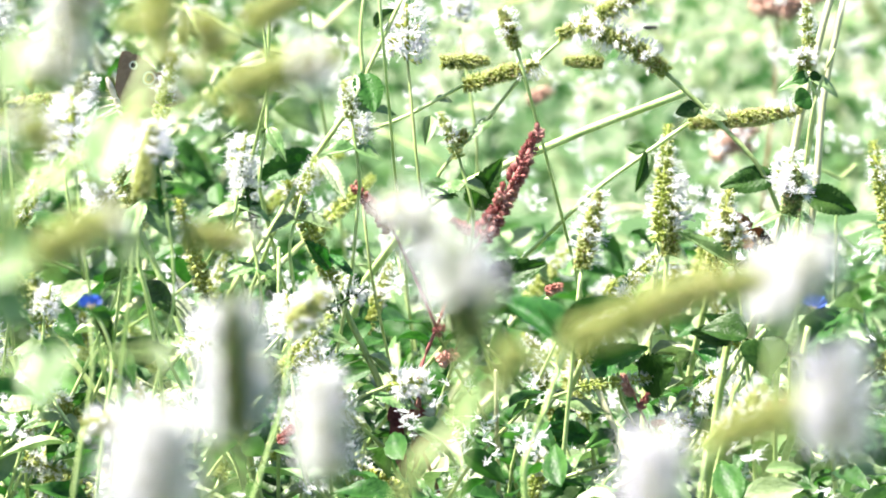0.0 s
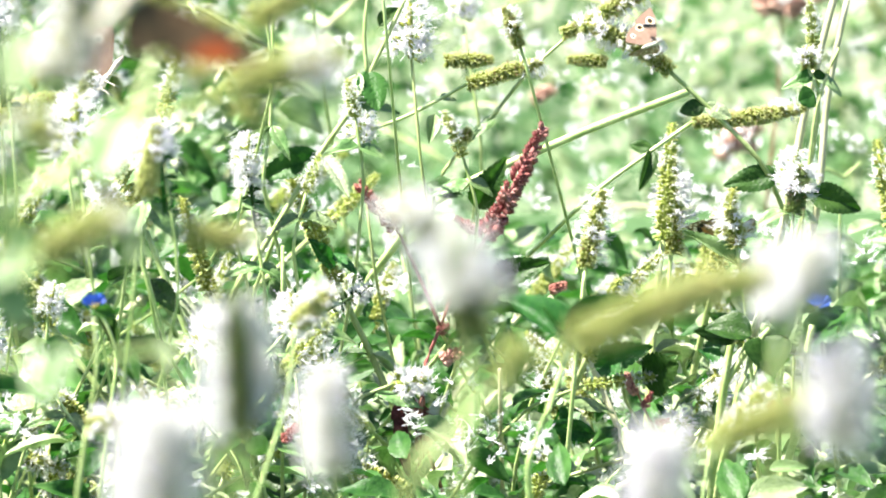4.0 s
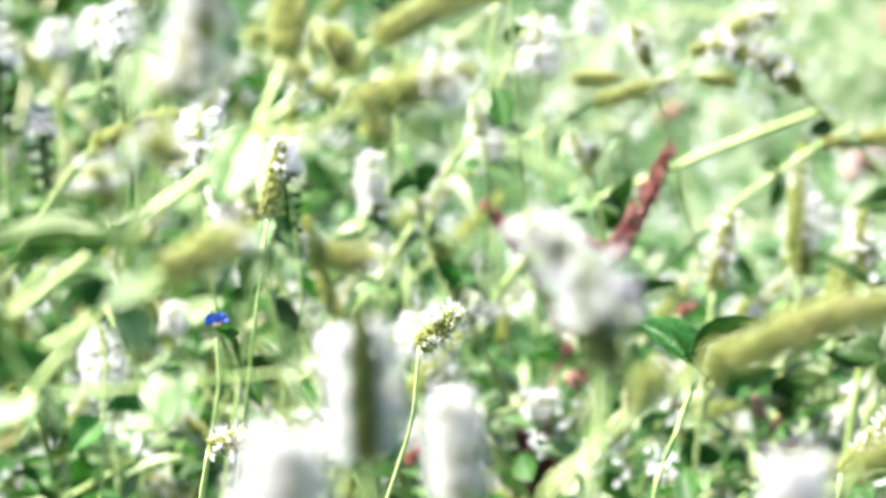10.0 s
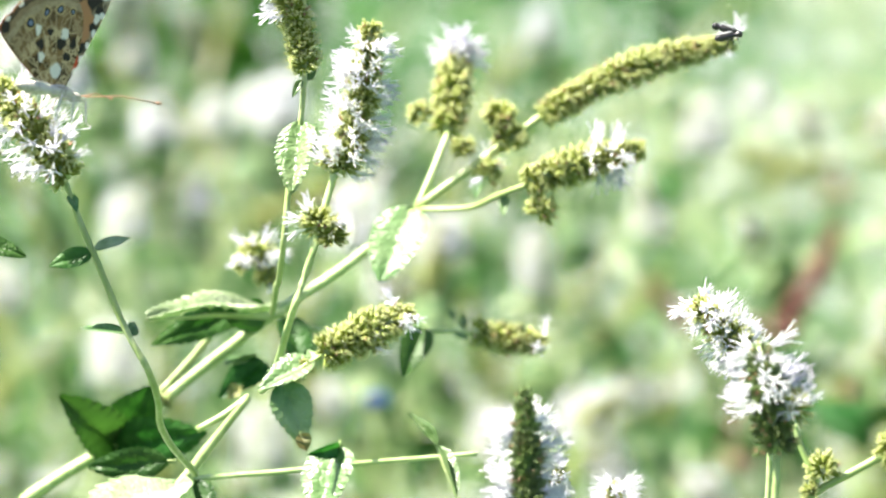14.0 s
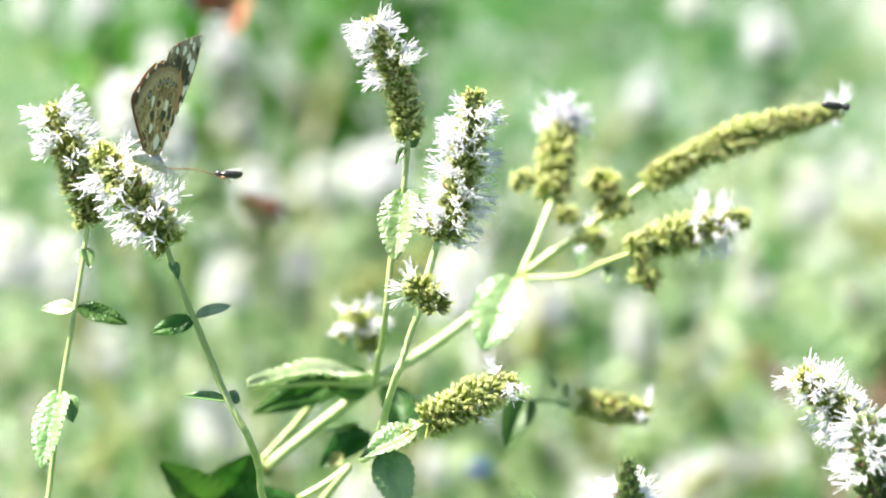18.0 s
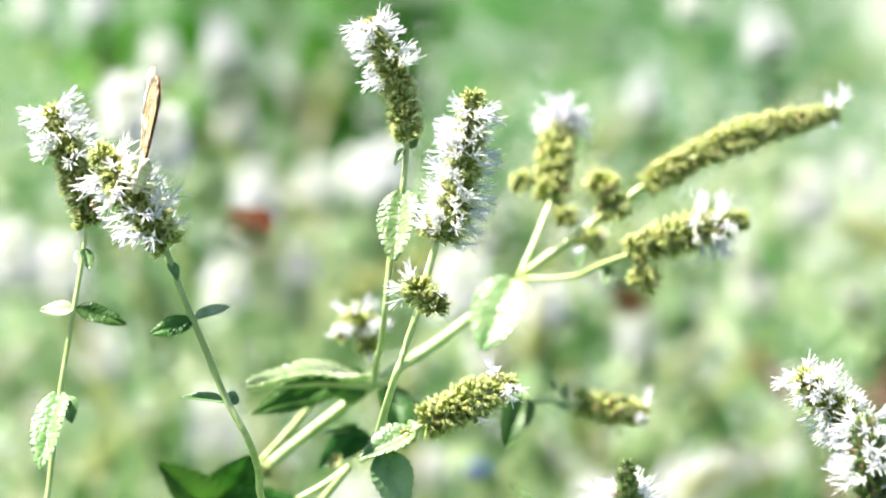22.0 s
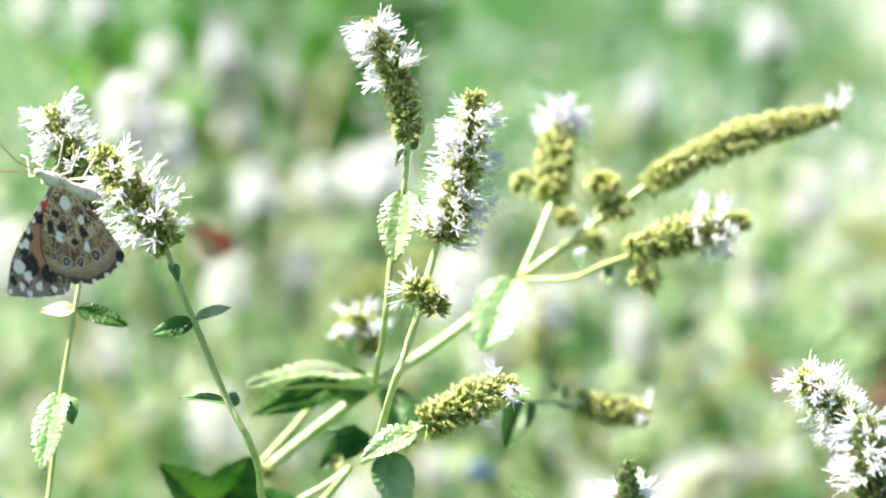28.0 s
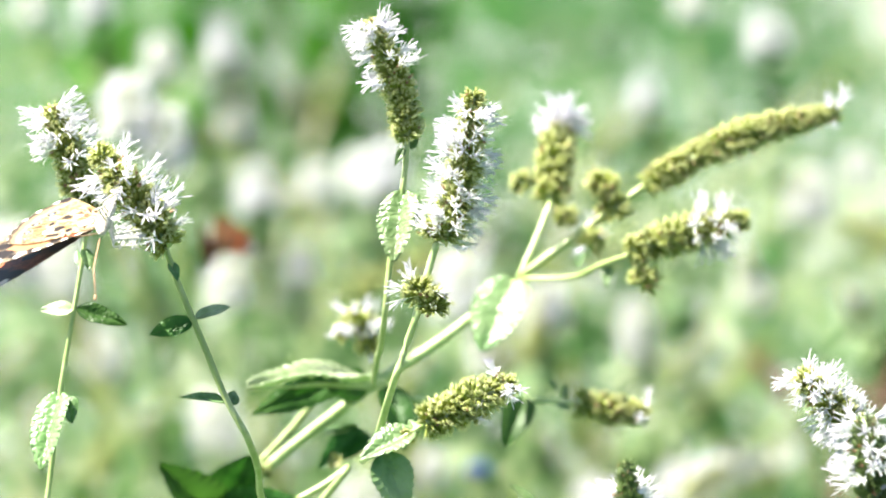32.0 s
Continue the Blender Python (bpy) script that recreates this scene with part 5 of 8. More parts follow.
stem(p, [(0.2968, 2.6383, -0.0100), (0.2600, 2.5575, 0.1751), (0.2048, 2.4363, 0.3892), (0.2011, 2.4393, 0.4023)], 0.00074, 0.00074)
spike(p, (0.2011, 2.4392, 0.4016), (0.1945, 2.4432, 0.4190), 0.00368, (0.4, 1), seed=171)
spike(p, (0.2391, 2.4377, 0.3952), (0.2220, 2.4379, 0.3963), 0.00343, (2, 3), seed=172)
spike(p, (0.1680, 2.4380, 0.3968), (0.1889, 2.4380, 0.3968), 0.00392, (2, 3), seed=173)
p = thing("mint_plant", "mint stalk with a pale green spike edged in white florets", "mint plant", group="flowering mint stalks")
stem(p, [(0.2020, 2.3925, -0.0100), (0.2092, 2.3804, 0.1307), (0.2199, 2.3622, 0.2904), (0.2235, 2.3692, 0.3208)], 0.00096, 0.00096)
spike(p, (0.2235, 2.3692, 0.3208), (0.2319, 2.3765, 0.3524), 0.00480, (0.1, 1), dense=6, seed=176)
p = thing("mint_plant", "mint stalk with a bright white spike", "mint plant", group="flowering mint stalks")
stem(p, [(0.4190, 2.7192, -0.0100), (0.3616, 2.6347, 0.1147), (0.2755, 2.5079, 0.2550), (0.2772, 2.5177, 0.2972)], 0.00102, 0.00102)
spike(p, (0.2772, 2.5154, 0.2873), (0.2767, 2.5237, 0.3233), 0.00612, (0.3, 1), dense=10, seed=179)
p = thing("mint_plant", "mint head with white florets above two leaves", "mint plant", group="flowering mint stalks")
stem(p, [(0.3143, 2.3775, -0.0100), (0.3039, 2.3611, 0.1406), (0.2884, 2.3364, 0.3123), (0.2848, 2.3423, 0.3378)], 0.00095, 0.00071)
spike(p, (0.2856, 2.3418, 0.3355), (0.2827, 2.3455, 0.3516), 0.00475, (0, 1), dense=8, seed=182)
leaf(p, (0.2860, 2.3402, 0.3285), (0.2631, 2.3511, 0.3416), 0.0071, (-0.3, -0.6, 1), 3)
leaf(p, (0.2872, 2.3402, 0.3285), (0.3104, 2.3477, 0.3376), 0.0071, (-0.3, -0.6, 1), 4)
p = thing("dry_stalk", "pair of pale dry stalks", "dry stalk")
stem(p, [(0.2785, 2.6223, -0.0100), (0.2987, 2.5812, 0.1371), (0.3290, 2.5194, 0.3046), (0.3379, 2.5291, 0.3469), (0.3494, 2.5389, 0.3891), (0.3553, 2.5435, 0.4090)], 0.00204, 0.00153, STEM_PALE)
stem(p, [(0.2954, 2.6345, -0.0100), (0.3145, 2.5884, 0.1371), (0.3430, 2.5194, 0.3046), (0.3494, 2.5320, 0.3593), (0.3583, 2.5412, 0.3990)], 0.00204, 0.00153, STEM_PALE)
p = thing("leaning_stem", "thick smooth green stem leaning across the bed", "stem")
stem(p, [(0.1042, 2.7182, -0.0100), (0.1263, 2.6387, 0.1371), (0.1595, 2.5194, 0.3046), (0.2270, 2.5271, 0.3382), (0.2869, 2.5321, 0.3598)], 0.00204, 0.00178)
p = thing("knotweed_plant", "dried knotweed with dark red seed spikes", "knotweed")
stem(p, [(0.2387, 2.5839, -0.0100), (0.2055, 2.5130, 0.1171), (0.1558, 2.4065, 0.2602), (0.1644, 2.4120, 0.2841), (0.1778, 2.4186, 0.3128), (0.1852, 2.4206, 0.3211)], 0.00098, 0.00074, RED_STEM)
red_spike(p, (0.1840, 2.4204, 0.3204), (0.2114, 2.4313, 0.3677), 0.00588, 1)
red_spike(p, (0.1815, 2.4211, 0.3235), (0.1717, 2.4226, 0.3300), 0.00319, 2)
stem(p, [(0.1644, 2.4120, 0.2841), (0.1533, 2.4181, 0.3104), (0.1460, 2.4217, 0.3259)], 0.00074, 0.00074, RED_STEM)
red_spike(p, (0.1460, 2.4217, 0.3259), (0.1293, 2.4261, 0.3450), 0.00441, 3)
leaf(p, (0.1509, 2.4038, 0.2483), (0.1460, 2.3794, 0.2301), 0.0098, (-0.4, -1, 0.3), 0, LEAF_RED)
leaf(p, (0.1533, 2.4043, 0.2507), (0.1550, 2.3800, 0.2324), 0.0113, (0.5, -1, 0.3), 0, LEAF_RED)
p = thing("dayflower_plant", "dayflower with two blue petals and lance-shaped leaves", "dayflower", group="dayflowers")
stem(p, [(-0.0123, 2.2621, -0.0100), (-0.0003, 2.2226, 0.1435), (0.0176, 2.1635, 0.3188), (0.0208, 2.1689, 0.3423), (0.0165, 2.1718, 0.3550), (0.0128, 2.1728, 0.3593)], 0.00087, 0.00066)
dayflower(p, (0.0132, 2.1732, 0.3610), 0.0048, 20)
leaf(p, (0.0208, 2.1689, 0.3423), (0.0460, 2.1717, 0.3456), 0.0074, (0, -0.6, 1), 0, LEAF_LONG)
leaf(p, (0.0208, 2.1689, 0.3423), (0.0111, 2.1890, 0.3663), 0.0066, (0, -0.6, 1), 0, LEAF_LONG)
leaf(p, (0.0219, 2.1694, 0.3444), (0.0295, 2.1563, 0.3345), 0.0087, (0, -0.6, 1), 0, LEAF_LONG)
leaf(p, (-0.0316, 2.1649, 0.3252), (-0.0446, 2.1552, 0.3178), 0.0131, (0, -0.6, 1), 0, LEAF_LONG)
leaf(p, (-0.0305, 2.1659, 0.3295), (-0.0098, 2.1667, 0.3304), 0.0087, (0, -0.6, 1), 0, LEAF_LONG)
stem(p, [(-0.1911, 2.2386, -0.0100), (-0.1282, 2.2062, 0.1320), (-0.0338, 2.1576, 0.2932), (-0.0316, 2.1654, 0.3273), (-0.0305, 2.1713, 0.3529), (-0.0327, 2.1733, 0.3614)], 0.00087, 0.00066)
p = thing("dayflower_plant", "dayflower with a half-hidden blue bloom", "dayflower", group="dayflowers")
stem(p, [(0.2389, 2.4827, -0.0100), (0.2671, 2.4122, 0.1223), (0.3096, 2.3065, 0.2718), (0.3119, 2.3124, 0.2970), (0.3143, 2.3150, 0.3084)], 0.00188, 0.00141)
dayflower(p, (0.3171, 2.3166, 0.3153), 0.0071, -30)
leaf(p, (0.3119, 2.3129, 0.2993), (0.3292, 2.3262, 0.3151), 0.0141, (0, -0.6, 1), 0, LEAF_LONG)
leaf(p, (0.3131, 2.3124, 0.2970), (0.2959, 2.3174, 0.3029), 0.0165, (0, -0.6, 1), 0, LEAF_LONG)
leaf(p, (0.2884, 2.3140, 0.3039), (0.2699, 2.3189, 0.3098), 0.0165, (0, -0.6, 1), 0, LEAF_LONG)
leaf(p, (0.2931, 2.3140, 0.3039), (0.2964, 2.2999, 0.2932), 0.0212, (0, -0.6, 1), 0, LEAF_LONG)
stem(p, [(0.2668, 2.3987, -0.0100), (0.2726, 2.3622, 0.1244), (0.2813, 2.3076, 0.2763), (0.2931, 2.3140, 0.3039), (0.2978, 2.3150, 0.3084)], 0.00165, 0.00118)
p = thing("broad_leaf_plant", "broad smooth leaves folded on a thick stem", "leafy plant")
stem(p, [(0.2642, 2.1626, -0.0100), (0.2262, 2.1032, 0.1526), (0.1694, 2.0142, 0.3391), (0.1775, 2.0193, 0.3610), (0.1857, 2.0243, 0.3828)], 0.00122, 0.00102)
leaf(p, (0.1867, 2.0241, 0.3818), (0.1642, 2.0407, 0.4016), 0.0143, (0, -0.7, 0.9), 0, LEAF_LONG)
leaf(p, (0.1836, 2.0257, 0.3888), (0.2099, 2.0358, 0.4008), 0.0090, (0, -0.7, 0.9), 0, LEAF_LONG)
leaf(p, (0.1867, 2.0243, 0.3828), (0.1764, 2.0395, 0.4009), 0.0102, (0, -0.7, 0.9), 0, LEAF_LONG)
p = thing("dayflower_plant", "dayflower bud far behind the stalks", "dayflower", group="dayflowers")
stem(p, [(-0.0693, 2.0616, -0.0100), (-0.0367, 2.0461, 0.1696), (0.0122, 2.0229, 0.3769), (0.0116, 2.0274, 0.3963)], 0.00080, 0.00060)
dayflower(p, (0.0116, 2.0282, 0.3998), 0.0056, 10)
p = thing("mint_plant", "mint head with white florets on a thin stalk", "mint plant", group="flowering mint stalks")
stem(p, [(-0.0628, 1.9813, -0.0100), (-0.0070, 1.9581, 0.1755), (0.0768, 1.9233, 0.3900), (0.0806, 1.9299, 0.4184)], 0.00078, 0.00058)
spike(p, (0.0806, 1.9299, 0.4184), (0.0942, 1.9325, 0.4298), 0.00466, (0, 1), dense=7, seed=225)
p = thing("mint_plant", "mint head with white florets on a thin stalk", "mint plant", group="flowering mint stalks")
stem(p, [(-0.0057, 2.2135, -0.0100), (0.0072, 2.1402, 0.1839), (0.0266, 2.0303, 0.4087), (0.0307, 2.0371, 0.4385)], 0.00082, 0.00061)
spike(p, (0.0307, 2.0371, 0.4385), (0.0358, 2.0431, 0.4643), 0.00408, (0.5, 1), dense=7, seed=228)
p = thing("mint_plant", "mint head with white florets on a thin stalk", "mint plant", group="flowering mint stalks")
stem(p, [(0.2982, 2.0891, -0.0100), (0.2720, 2.0569, 0.1419), (0.2326, 2.0087, 0.3153), (0.2367, 2.0156, 0.3451)], 0.00082, 0.00061)
spike(p, (0.2367, 2.0156, 0.3451), (0.2591, 2.0209, 0.3679), 0.00367, (0.3, 1), dense=7, seed=231)
p = thing("mint_plant", "mint head with white florets on a thin stalk", "mint plant", group="flowering mint stalks")
stem(p, [(0.0623, 2.0613, -0.0100), (0.0390, 2.0031, 0.1606), (0.0039, 1.9157, 0.3569), (0.0078, 1.9222, 0.3853)], 0.00078, 0.00058)
spike(p, (0.0078, 1.9222, 0.3853), (0.0350, 1.9233, 0.3900), 0.00427, (0, 1), dense=7, seed=234)
p = thing("mint_plant", "thin mint stem with a white head and dark round leaves", "mint plant", group="flowering mint stalks")
stem(p, [(0.3280, 2.4669, -0.0100), (0.3180, 2.4069, 0.1660), (0.3232, 2.3876, 0.3766), (0.3271, 2.3913, 0.3919), (0.3347, 2.3954, 0.4095)], 0.0008, 0.0006)
stem(p, [(0.3264, 2.3910, 0.3907), (0.3235, 2.3924, 0.3954), (0.3217, 2.3938, 0.4001)], 0.0006, 0.0005)
spike(p, (0.3217, 2.3939, 0.4006), (0.3209, 2.3962, 0.4090), 0.0040, (0.3, 1), dense=14, seed=601)
leaf(p, (0.3231, 2.3934, 0.3989), (0.3163, 2.3930, 0.3959), 0.0062, (-0.2, -1, 0.4), 0, LEAVES_DEEP[0])
leaf(p, (0.3236, 2.3933, 0.3989), (0.3289, 2.3926, 0.3973), 0.0046, (0.3, -1, 0.3), 0, LEAVES_DEEP[1])
leaf(p, (0.3239, 2.3911, 0.3902), (0.3171, 2.3906, 0.3870), 0.0105, (-0.1, -1, 0.2), 0, LEAVES_DEEP[0])
p = thing("mint_plant", "mint stalk with a white crown over a dark shaded spike", "mint plant", group="flowering mint stalks")
stem(p, [(0.3033, 2.4665, -0.0100), (0.3083, 2.4065, 0.1660), (0.3139, 2.3786, 0.3403)], 0.0008, 0.0007)
spike(p, (0.3139, 2.3786, 0.3403), (0.3186, 2.3836, 0.3602), 0.0052, (0.5, 1), dense=18, in_shade=True, seed=602)
p = thing("leafy_plant", "broad pale round leaf held up on a green stalk", "leafy plant")
stem(p, [(0.3042, 2.4006, -0.0100), (0.3042, 2.3406, 0.1378), (0.3010, 2.3163, 0.2968)], 0.0011, 0.0009)
leaf(p, (0.3003, 2.3161, 0.2958), (0.3049, 2.3015, 0.3204), 0.0150, (-0.3, -1, 0.5), 0, LEAF_LIT)
p = thing("leafy_plant", "pair of broad dark leaves on a forked green stem", "leafy plant")
stem(p, [(0.2667, 2.4297, -0.0100), (0.2717, 2.3697, 0.1307), (0.2805, 2.3428, 0.2742), (0.2844, 2.3477, 0.2940)], 0.0022, 0.0016)
stem(p, [(0.2810, 2.3431, 0.2754), (0.2940, 2.3471, 0.2940)], 0.0016, 0.0012)
leaf(p, (0.2856, 2.3479, 0.2952), (0.2686, 2.3303, 0.3028), 0.0105, (0.0, -1, 0.5), 0, LEAVES_DEEP[0])
leaf(p, (0.2916, 2.3476, 0.2952), (0.2744, 2.3316, 0.3093), 0.0095, (0.1, -1, 0.4), 0, LEAVES_DEEP[0])
leaf(p, (0.2947, 2.3466, 0.2924), (0.2984, 2.3134, 0.2848), 0.0120, (0.3, -1, 0.2), 0, LEAVES_DEEP[1])
p = thing("leafy_plant", "low leafy shoot with dark toothed leaves among the mint", "leafy plant")
stem(p, [(0.1001, 2.4774, -0.0100), (0.0951, 2.4174, 0.1602), (0.0950, 2.3890, 0.3274)], 0.0010, 0.0008)
leaf(p, (0.1181, 2.4144, 0.3115), (0.1088, 2.3984, 0.3272), 0.0085, (0.3, -1, 0.5), 0, LEAVES_DEEP[0])
leaf(p, (0.1181, 2.4157, 0.3162), (0.1268, 2.3942, 0.3154), 0.0060, (0.3, -1, 0.5), 0, LEAVES_DEEP[0])
leaf(p, (0.0910, 2.4146, 0.3056), (0.0979, 2.3920, 0.3001), 0.0085, (-0.2, -1, 0.5), 0, LEAVES_DEEP[0])
leaf(p, (0.0317, 2.4096, 0.2723), (0.0426, 2.3921, 0.2872), 0.0130, (0.3, -1, 0.5), 0, LEAVES_DEEP[0])
leaf(p, (0.0212, 2.4189, 0.3056), (0.0297, 2.4004, 0.3159), 0.0070, (0.0, -1, 0.5), 0, LEAVES_DEEP[1])
leaf(p, (0.0396, 2.4178, 0.3056), (0.0493, 2.3946, 0.2985), 0.0095, (-0.2, -1, 0.5), 0, LEAVES_DEEP[0])
leaf(p, (0.2312, 2.3962, 0.2688), (0.2478, 2.3780, 0.2825), 0.0140, (-0.1, -1, 0.5), 0, LEAVES_DEEP[1])
leaf(p, (0.2520, 2.3934, 0.2628), (0.2622, 2.3753, 0.2754), 0.0200, (0.0, -1, 0.5), 0, LEAVES_DEEP[0])
leaf(p, (0.2296, 2.3889, 0.2403), (0.2084, 2.3722, 0.2507), 0.0100, (0.1, -1, 0.5), 0, LEAVES_DEEP[0])
leaf(p, (0.2394, 2.3889, 0.2426), (0.2277, 2.3688, 0.2424), 0.0080, (-0.1, -1, 0.5), 0, LEAVES_DEEP[0])
leaf(p, (0.1878, 2.4085, 0.3056), (0.2046, 2.3900, 0.3178), 0.0130, (0.1, -1, 0.5), 0, LEAVES_DEEP[1])
leaf(p, (0.1603, 2.4208, 0.3459), (0.1711, 2.3997, 0.3472), 0.0100, (-0.2, -1, 0.5), 0, LEAVES_DEEP[0])
leaf(p, (0.1809, 2.4170, 0.3364), (0.1882, 2.4014, 0.3578), 0.0130, (-0.1, -1, 0.5), 0, LEAVES_DEEP[1])

# ---- heads beyond the near stalks ----
p = thing("mint_plant", "mint stalk with a white flower head beyond the near stalks", "mint plant", group="flowering mint stalks")
stem(p, [(-0.2657, 3.2177, -0.0100), (-0.2214, 3.0053, 0.1631), (-0.1549, 2.6867, 0.3624), (-0.1602, 2.7032, 0.4342)], 0.00079, 0.00079, sides=5)
far_spike(p, (-0.1602, 2.6975, 0.4093), (-0.1633, 2.7076, 0.4531), 8)
p = thing("mint_plant", "mint stalk with a white flower head beyond the near stalks", "mint plant", group="flowering mint stalks")
stem(p, [(-0.0323, 2.9452, -0.0100), (-0.0669, 2.8005, 0.1620), (-0.1188, 2.5835, 0.3600), (-0.1261, 2.5987, 0.4257)], 0.00076, 0.00076, sides=5)
far_spike(p, (-0.1261, 2.5991, 0.4275), (-0.1269, 2.6033, 0.4458), 7)
p = thing("mint_plant", "mint stalk with a white flower head beyond the near stalks", "mint plant", group="flowering mint stalks")
stem(p, [(0.1521, 3.0398, -0.0100), (0.0549, 2.8578, 0.1644), (-0.0909, 2.5847, 0.3652), (-0.0960, 2.6006, 0.4343)], 0.00076, 0.00076, sides=5)
far_spike(p, (-0.0960, 2.5947, 0.4085), (-0.0990, 2.6049, 0.4526), 8)
p = thing("mint_plant", "mint stalk with a white flower head beyond the near stalks", "mint plant", group="flowering mint stalks")
stem(p, [(-0.0809, 2.3507, -0.0100), (-0.0876, 2.1694, 0.2249), (-0.0976, 1.8974, 0.4998), (-0.1030, 1.9090, 0.5502)], 0.00055, 0.00055, sides=5)
far_spike(p, (-0.1030, 1.9078, 0.5449), (-0.1035, 1.9126, 0.5660), 7)
p = thing("mint_plant", "mint stalk with a white flower head beyond the near stalks", "mint plant", group="flowering mint stalks")
stem(p, [(-0.1598, 2.4155, -0.0100), (-0.1305, 2.2070, 0.2189), (-0.0865, 1.8943, 0.4864), (-0.0919, 1.9067, 0.5403)], 0.00055, 0.00055, sides=5)
far_spike(p, (-0.0919, 1.9055, 0.5350), (-0.0924, 1.9103, 0.5561), 7)
p = thing("mint_plant", "mint stalk with a white flower head beyond the near stalks", "mint plant", group="flowering mint stalks")
stem(p, [(0.1381, 2.7284, -0.0100), (0.0546, 2.5871, 0.1560), (-0.0705, 2.3752, 0.3467), (-0.0752, 2.3909, 0.4150)], 0.00070, 0.00070, sides=5)
far_spike(p, (-0.0752, 2.3845, 0.3870), (-0.0780, 2.3949, 0.4321), 8)
p = thing("mint_plant", "mint stalk with a white flower head beyond the near stalks", "mint plant", group="flowering mint stalks")
stem(p, [(-0.3215, 3.1532, -0.0100), (-0.2285, 2.9620, 0.1406), (-0.0892, 2.6751, 0.3124), (-0.0968, 2.6905, 0.3791)], 0.00079, 0.00079, sides=5)
far_spike(p, (-0.0968, 2.6911, 0.3817), (-0.0976, 2.6953, 0.3999), 7)
p = thing("mint_plant", "mint stalk with a white flower head beyond the near stalks", "mint plant", group="flowering mint stalks")
stem(p, [(-0.0862, 2.6365, -0.0100), (-0.1179, 2.4907, 0.1549), (-0.1654, 2.2720, 0.3442), (-0.1719, 2.2871, 0.4096)], 0.00067, 0.00067, sides=5)
far_spike(p, (-0.1719, 2.2862, 0.4058), (-0.1725, 2.2919, 0.4305), 7)
p = thing("mint_plant", "mint stalk with a white flower head beyond the near stalks", "mint plant", group="flowering mint stalks")
stem(p, [(-0.0154, 2.8204, -0.0100), (-0.0669, 2.6007, 0.1534), (-0.1441, 2.2712, 0.3409), (-0.1506, 2.2858, 0.4041)], 0.00067, 0.00067, sides=5)
far_spike(p, (-0.1506, 2.2849, 0.4004), (-0.1513, 2.2906, 0.4251), 7)
p = thing("mint_plant", "mint stalk with a white flower head beyond the near stalks", "mint plant", group="flowering mint stalks")
stem(p, [(-0.1002, 2.7563, -0.0100), (-0.0918, 2.5625, 0.1545), (-0.0792, 2.2717, 0.3433), (-0.0857, 2.2845, 0.3987)], 0.00067, 0.00067, sides=5)
far_spike(p, (-0.0857, 2.2843, 0.3978), (-0.0864, 2.2887, 0.4168), 7)
p = thing("mint_plant", "mint stalk with a white flower head beyond the near stalks", "mint plant", group="flowering mint stalks")
stem(p, [(-0.0891, 2.8091, -0.0100), (-0.0744, 2.6336, 0.1463), (-0.0523, 2.3702, 0.3251), (-0.0570, 2.3838, 0.3843)], 0.00070, 0.00070, sides=5)
far_spike(p, (-0.0570, 2.3793, 0.3648), (-0.0598, 2.3874, 0.3995), 8)
p = thing("mint_plant", "mint stalk with a white flower head beyond the near stalks", "mint plant", group="flowering mint stalks")
stem(p, [(-0.0567, 2.7013, -0.0100), (-0.0411, 2.5327, 0.1701), (-0.0177, 2.2798, 0.3780), (-0.0222, 2.2949, 0.4434)], 0.00067, 0.00067, sides=5)
far_spike(p, (-0.0222, 2.2881, 0.4141), (-0.0248, 2.2987, 0.4598), 8)
p = thing("mint_plant", "mint stalk with a white flower head beyond the near stalks", "mint plant", group="flowering mint stalks")
stem(p, [(-0.0834, 2.6498, -0.0100), (-0.0320, 2.4591, 0.1623), (0.0451, 2.1731, 0.3607), (0.0409, 2.1861, 0.4170)], 0.00064, 0.00064, sides=5)
far_spike(p, (0.0409, 2.1811, 0.3954), (0.0383, 2.1894, 0.4311), 8)
p = thing("mint_plant", "mint stalk with a white flower head beyond the near stalks", "mint plant", group="flowering mint stalks")
stem(p, [(0.0624, 2.5633, -0.0100), (0.0427, 2.4074, 0.1632), (0.0131, 2.1736, 0.3628), (0.0068, 2.1871, 0.4211)], 0.00064, 0.00064, sides=5)
far_spike(p, (0.0068, 2.1860, 0.4163), (0.0062, 2.1917, 0.4413), 7)
p = thing("mint_plant", "mint stalk with a white flower head beyond the near stalks", "mint plant", group="flowering mint stalks")
stem(p, [(-0.0585, 2.8937, -0.0100), (0.0010, 2.6907, 0.1775), (0.0902, 2.3862, 0.3945), (0.0855, 2.3999, 0.4537)], 0.00070, 0.00070, sides=5)
far_spike(p, (0.0855, 2.3954, 0.4342), (0.0827, 2.4034, 0.4690), 8)
p = thing("mint_plant", "mint stalk with a white flower head beyond the near stalks", "mint plant", group="flowering mint stalks")
stem(p, [(0.1953, 2.9284, -0.0100), (0.1734, 2.7132, 0.1857), (0.1404, 2.3904, 0.4128), (0.1357, 2.4057, 0.4788)], 0.00070, 0.00070, sides=5)
far_spike(p, (0.1357, 2.3992, 0.4507), (0.1329, 2.4096, 0.4958), 8)
p = thing("mint_plant", "mint stalk with a white flower head beyond the near stalks", "mint plant", group="flowering mint stalks")
stem(p, [(0.3092, 2.8996, -0.0100), (0.2508, 2.7286, 0.1449), (0.1633, 2.4721, 0.3221), (0.1563, 2.4874, 0.3885)], 0.00073, 0.00073, sides=5)
far_spike(p, (0.1563, 2.4871, 0.3868), (0.1555, 2.4926, 0.4109), 7)
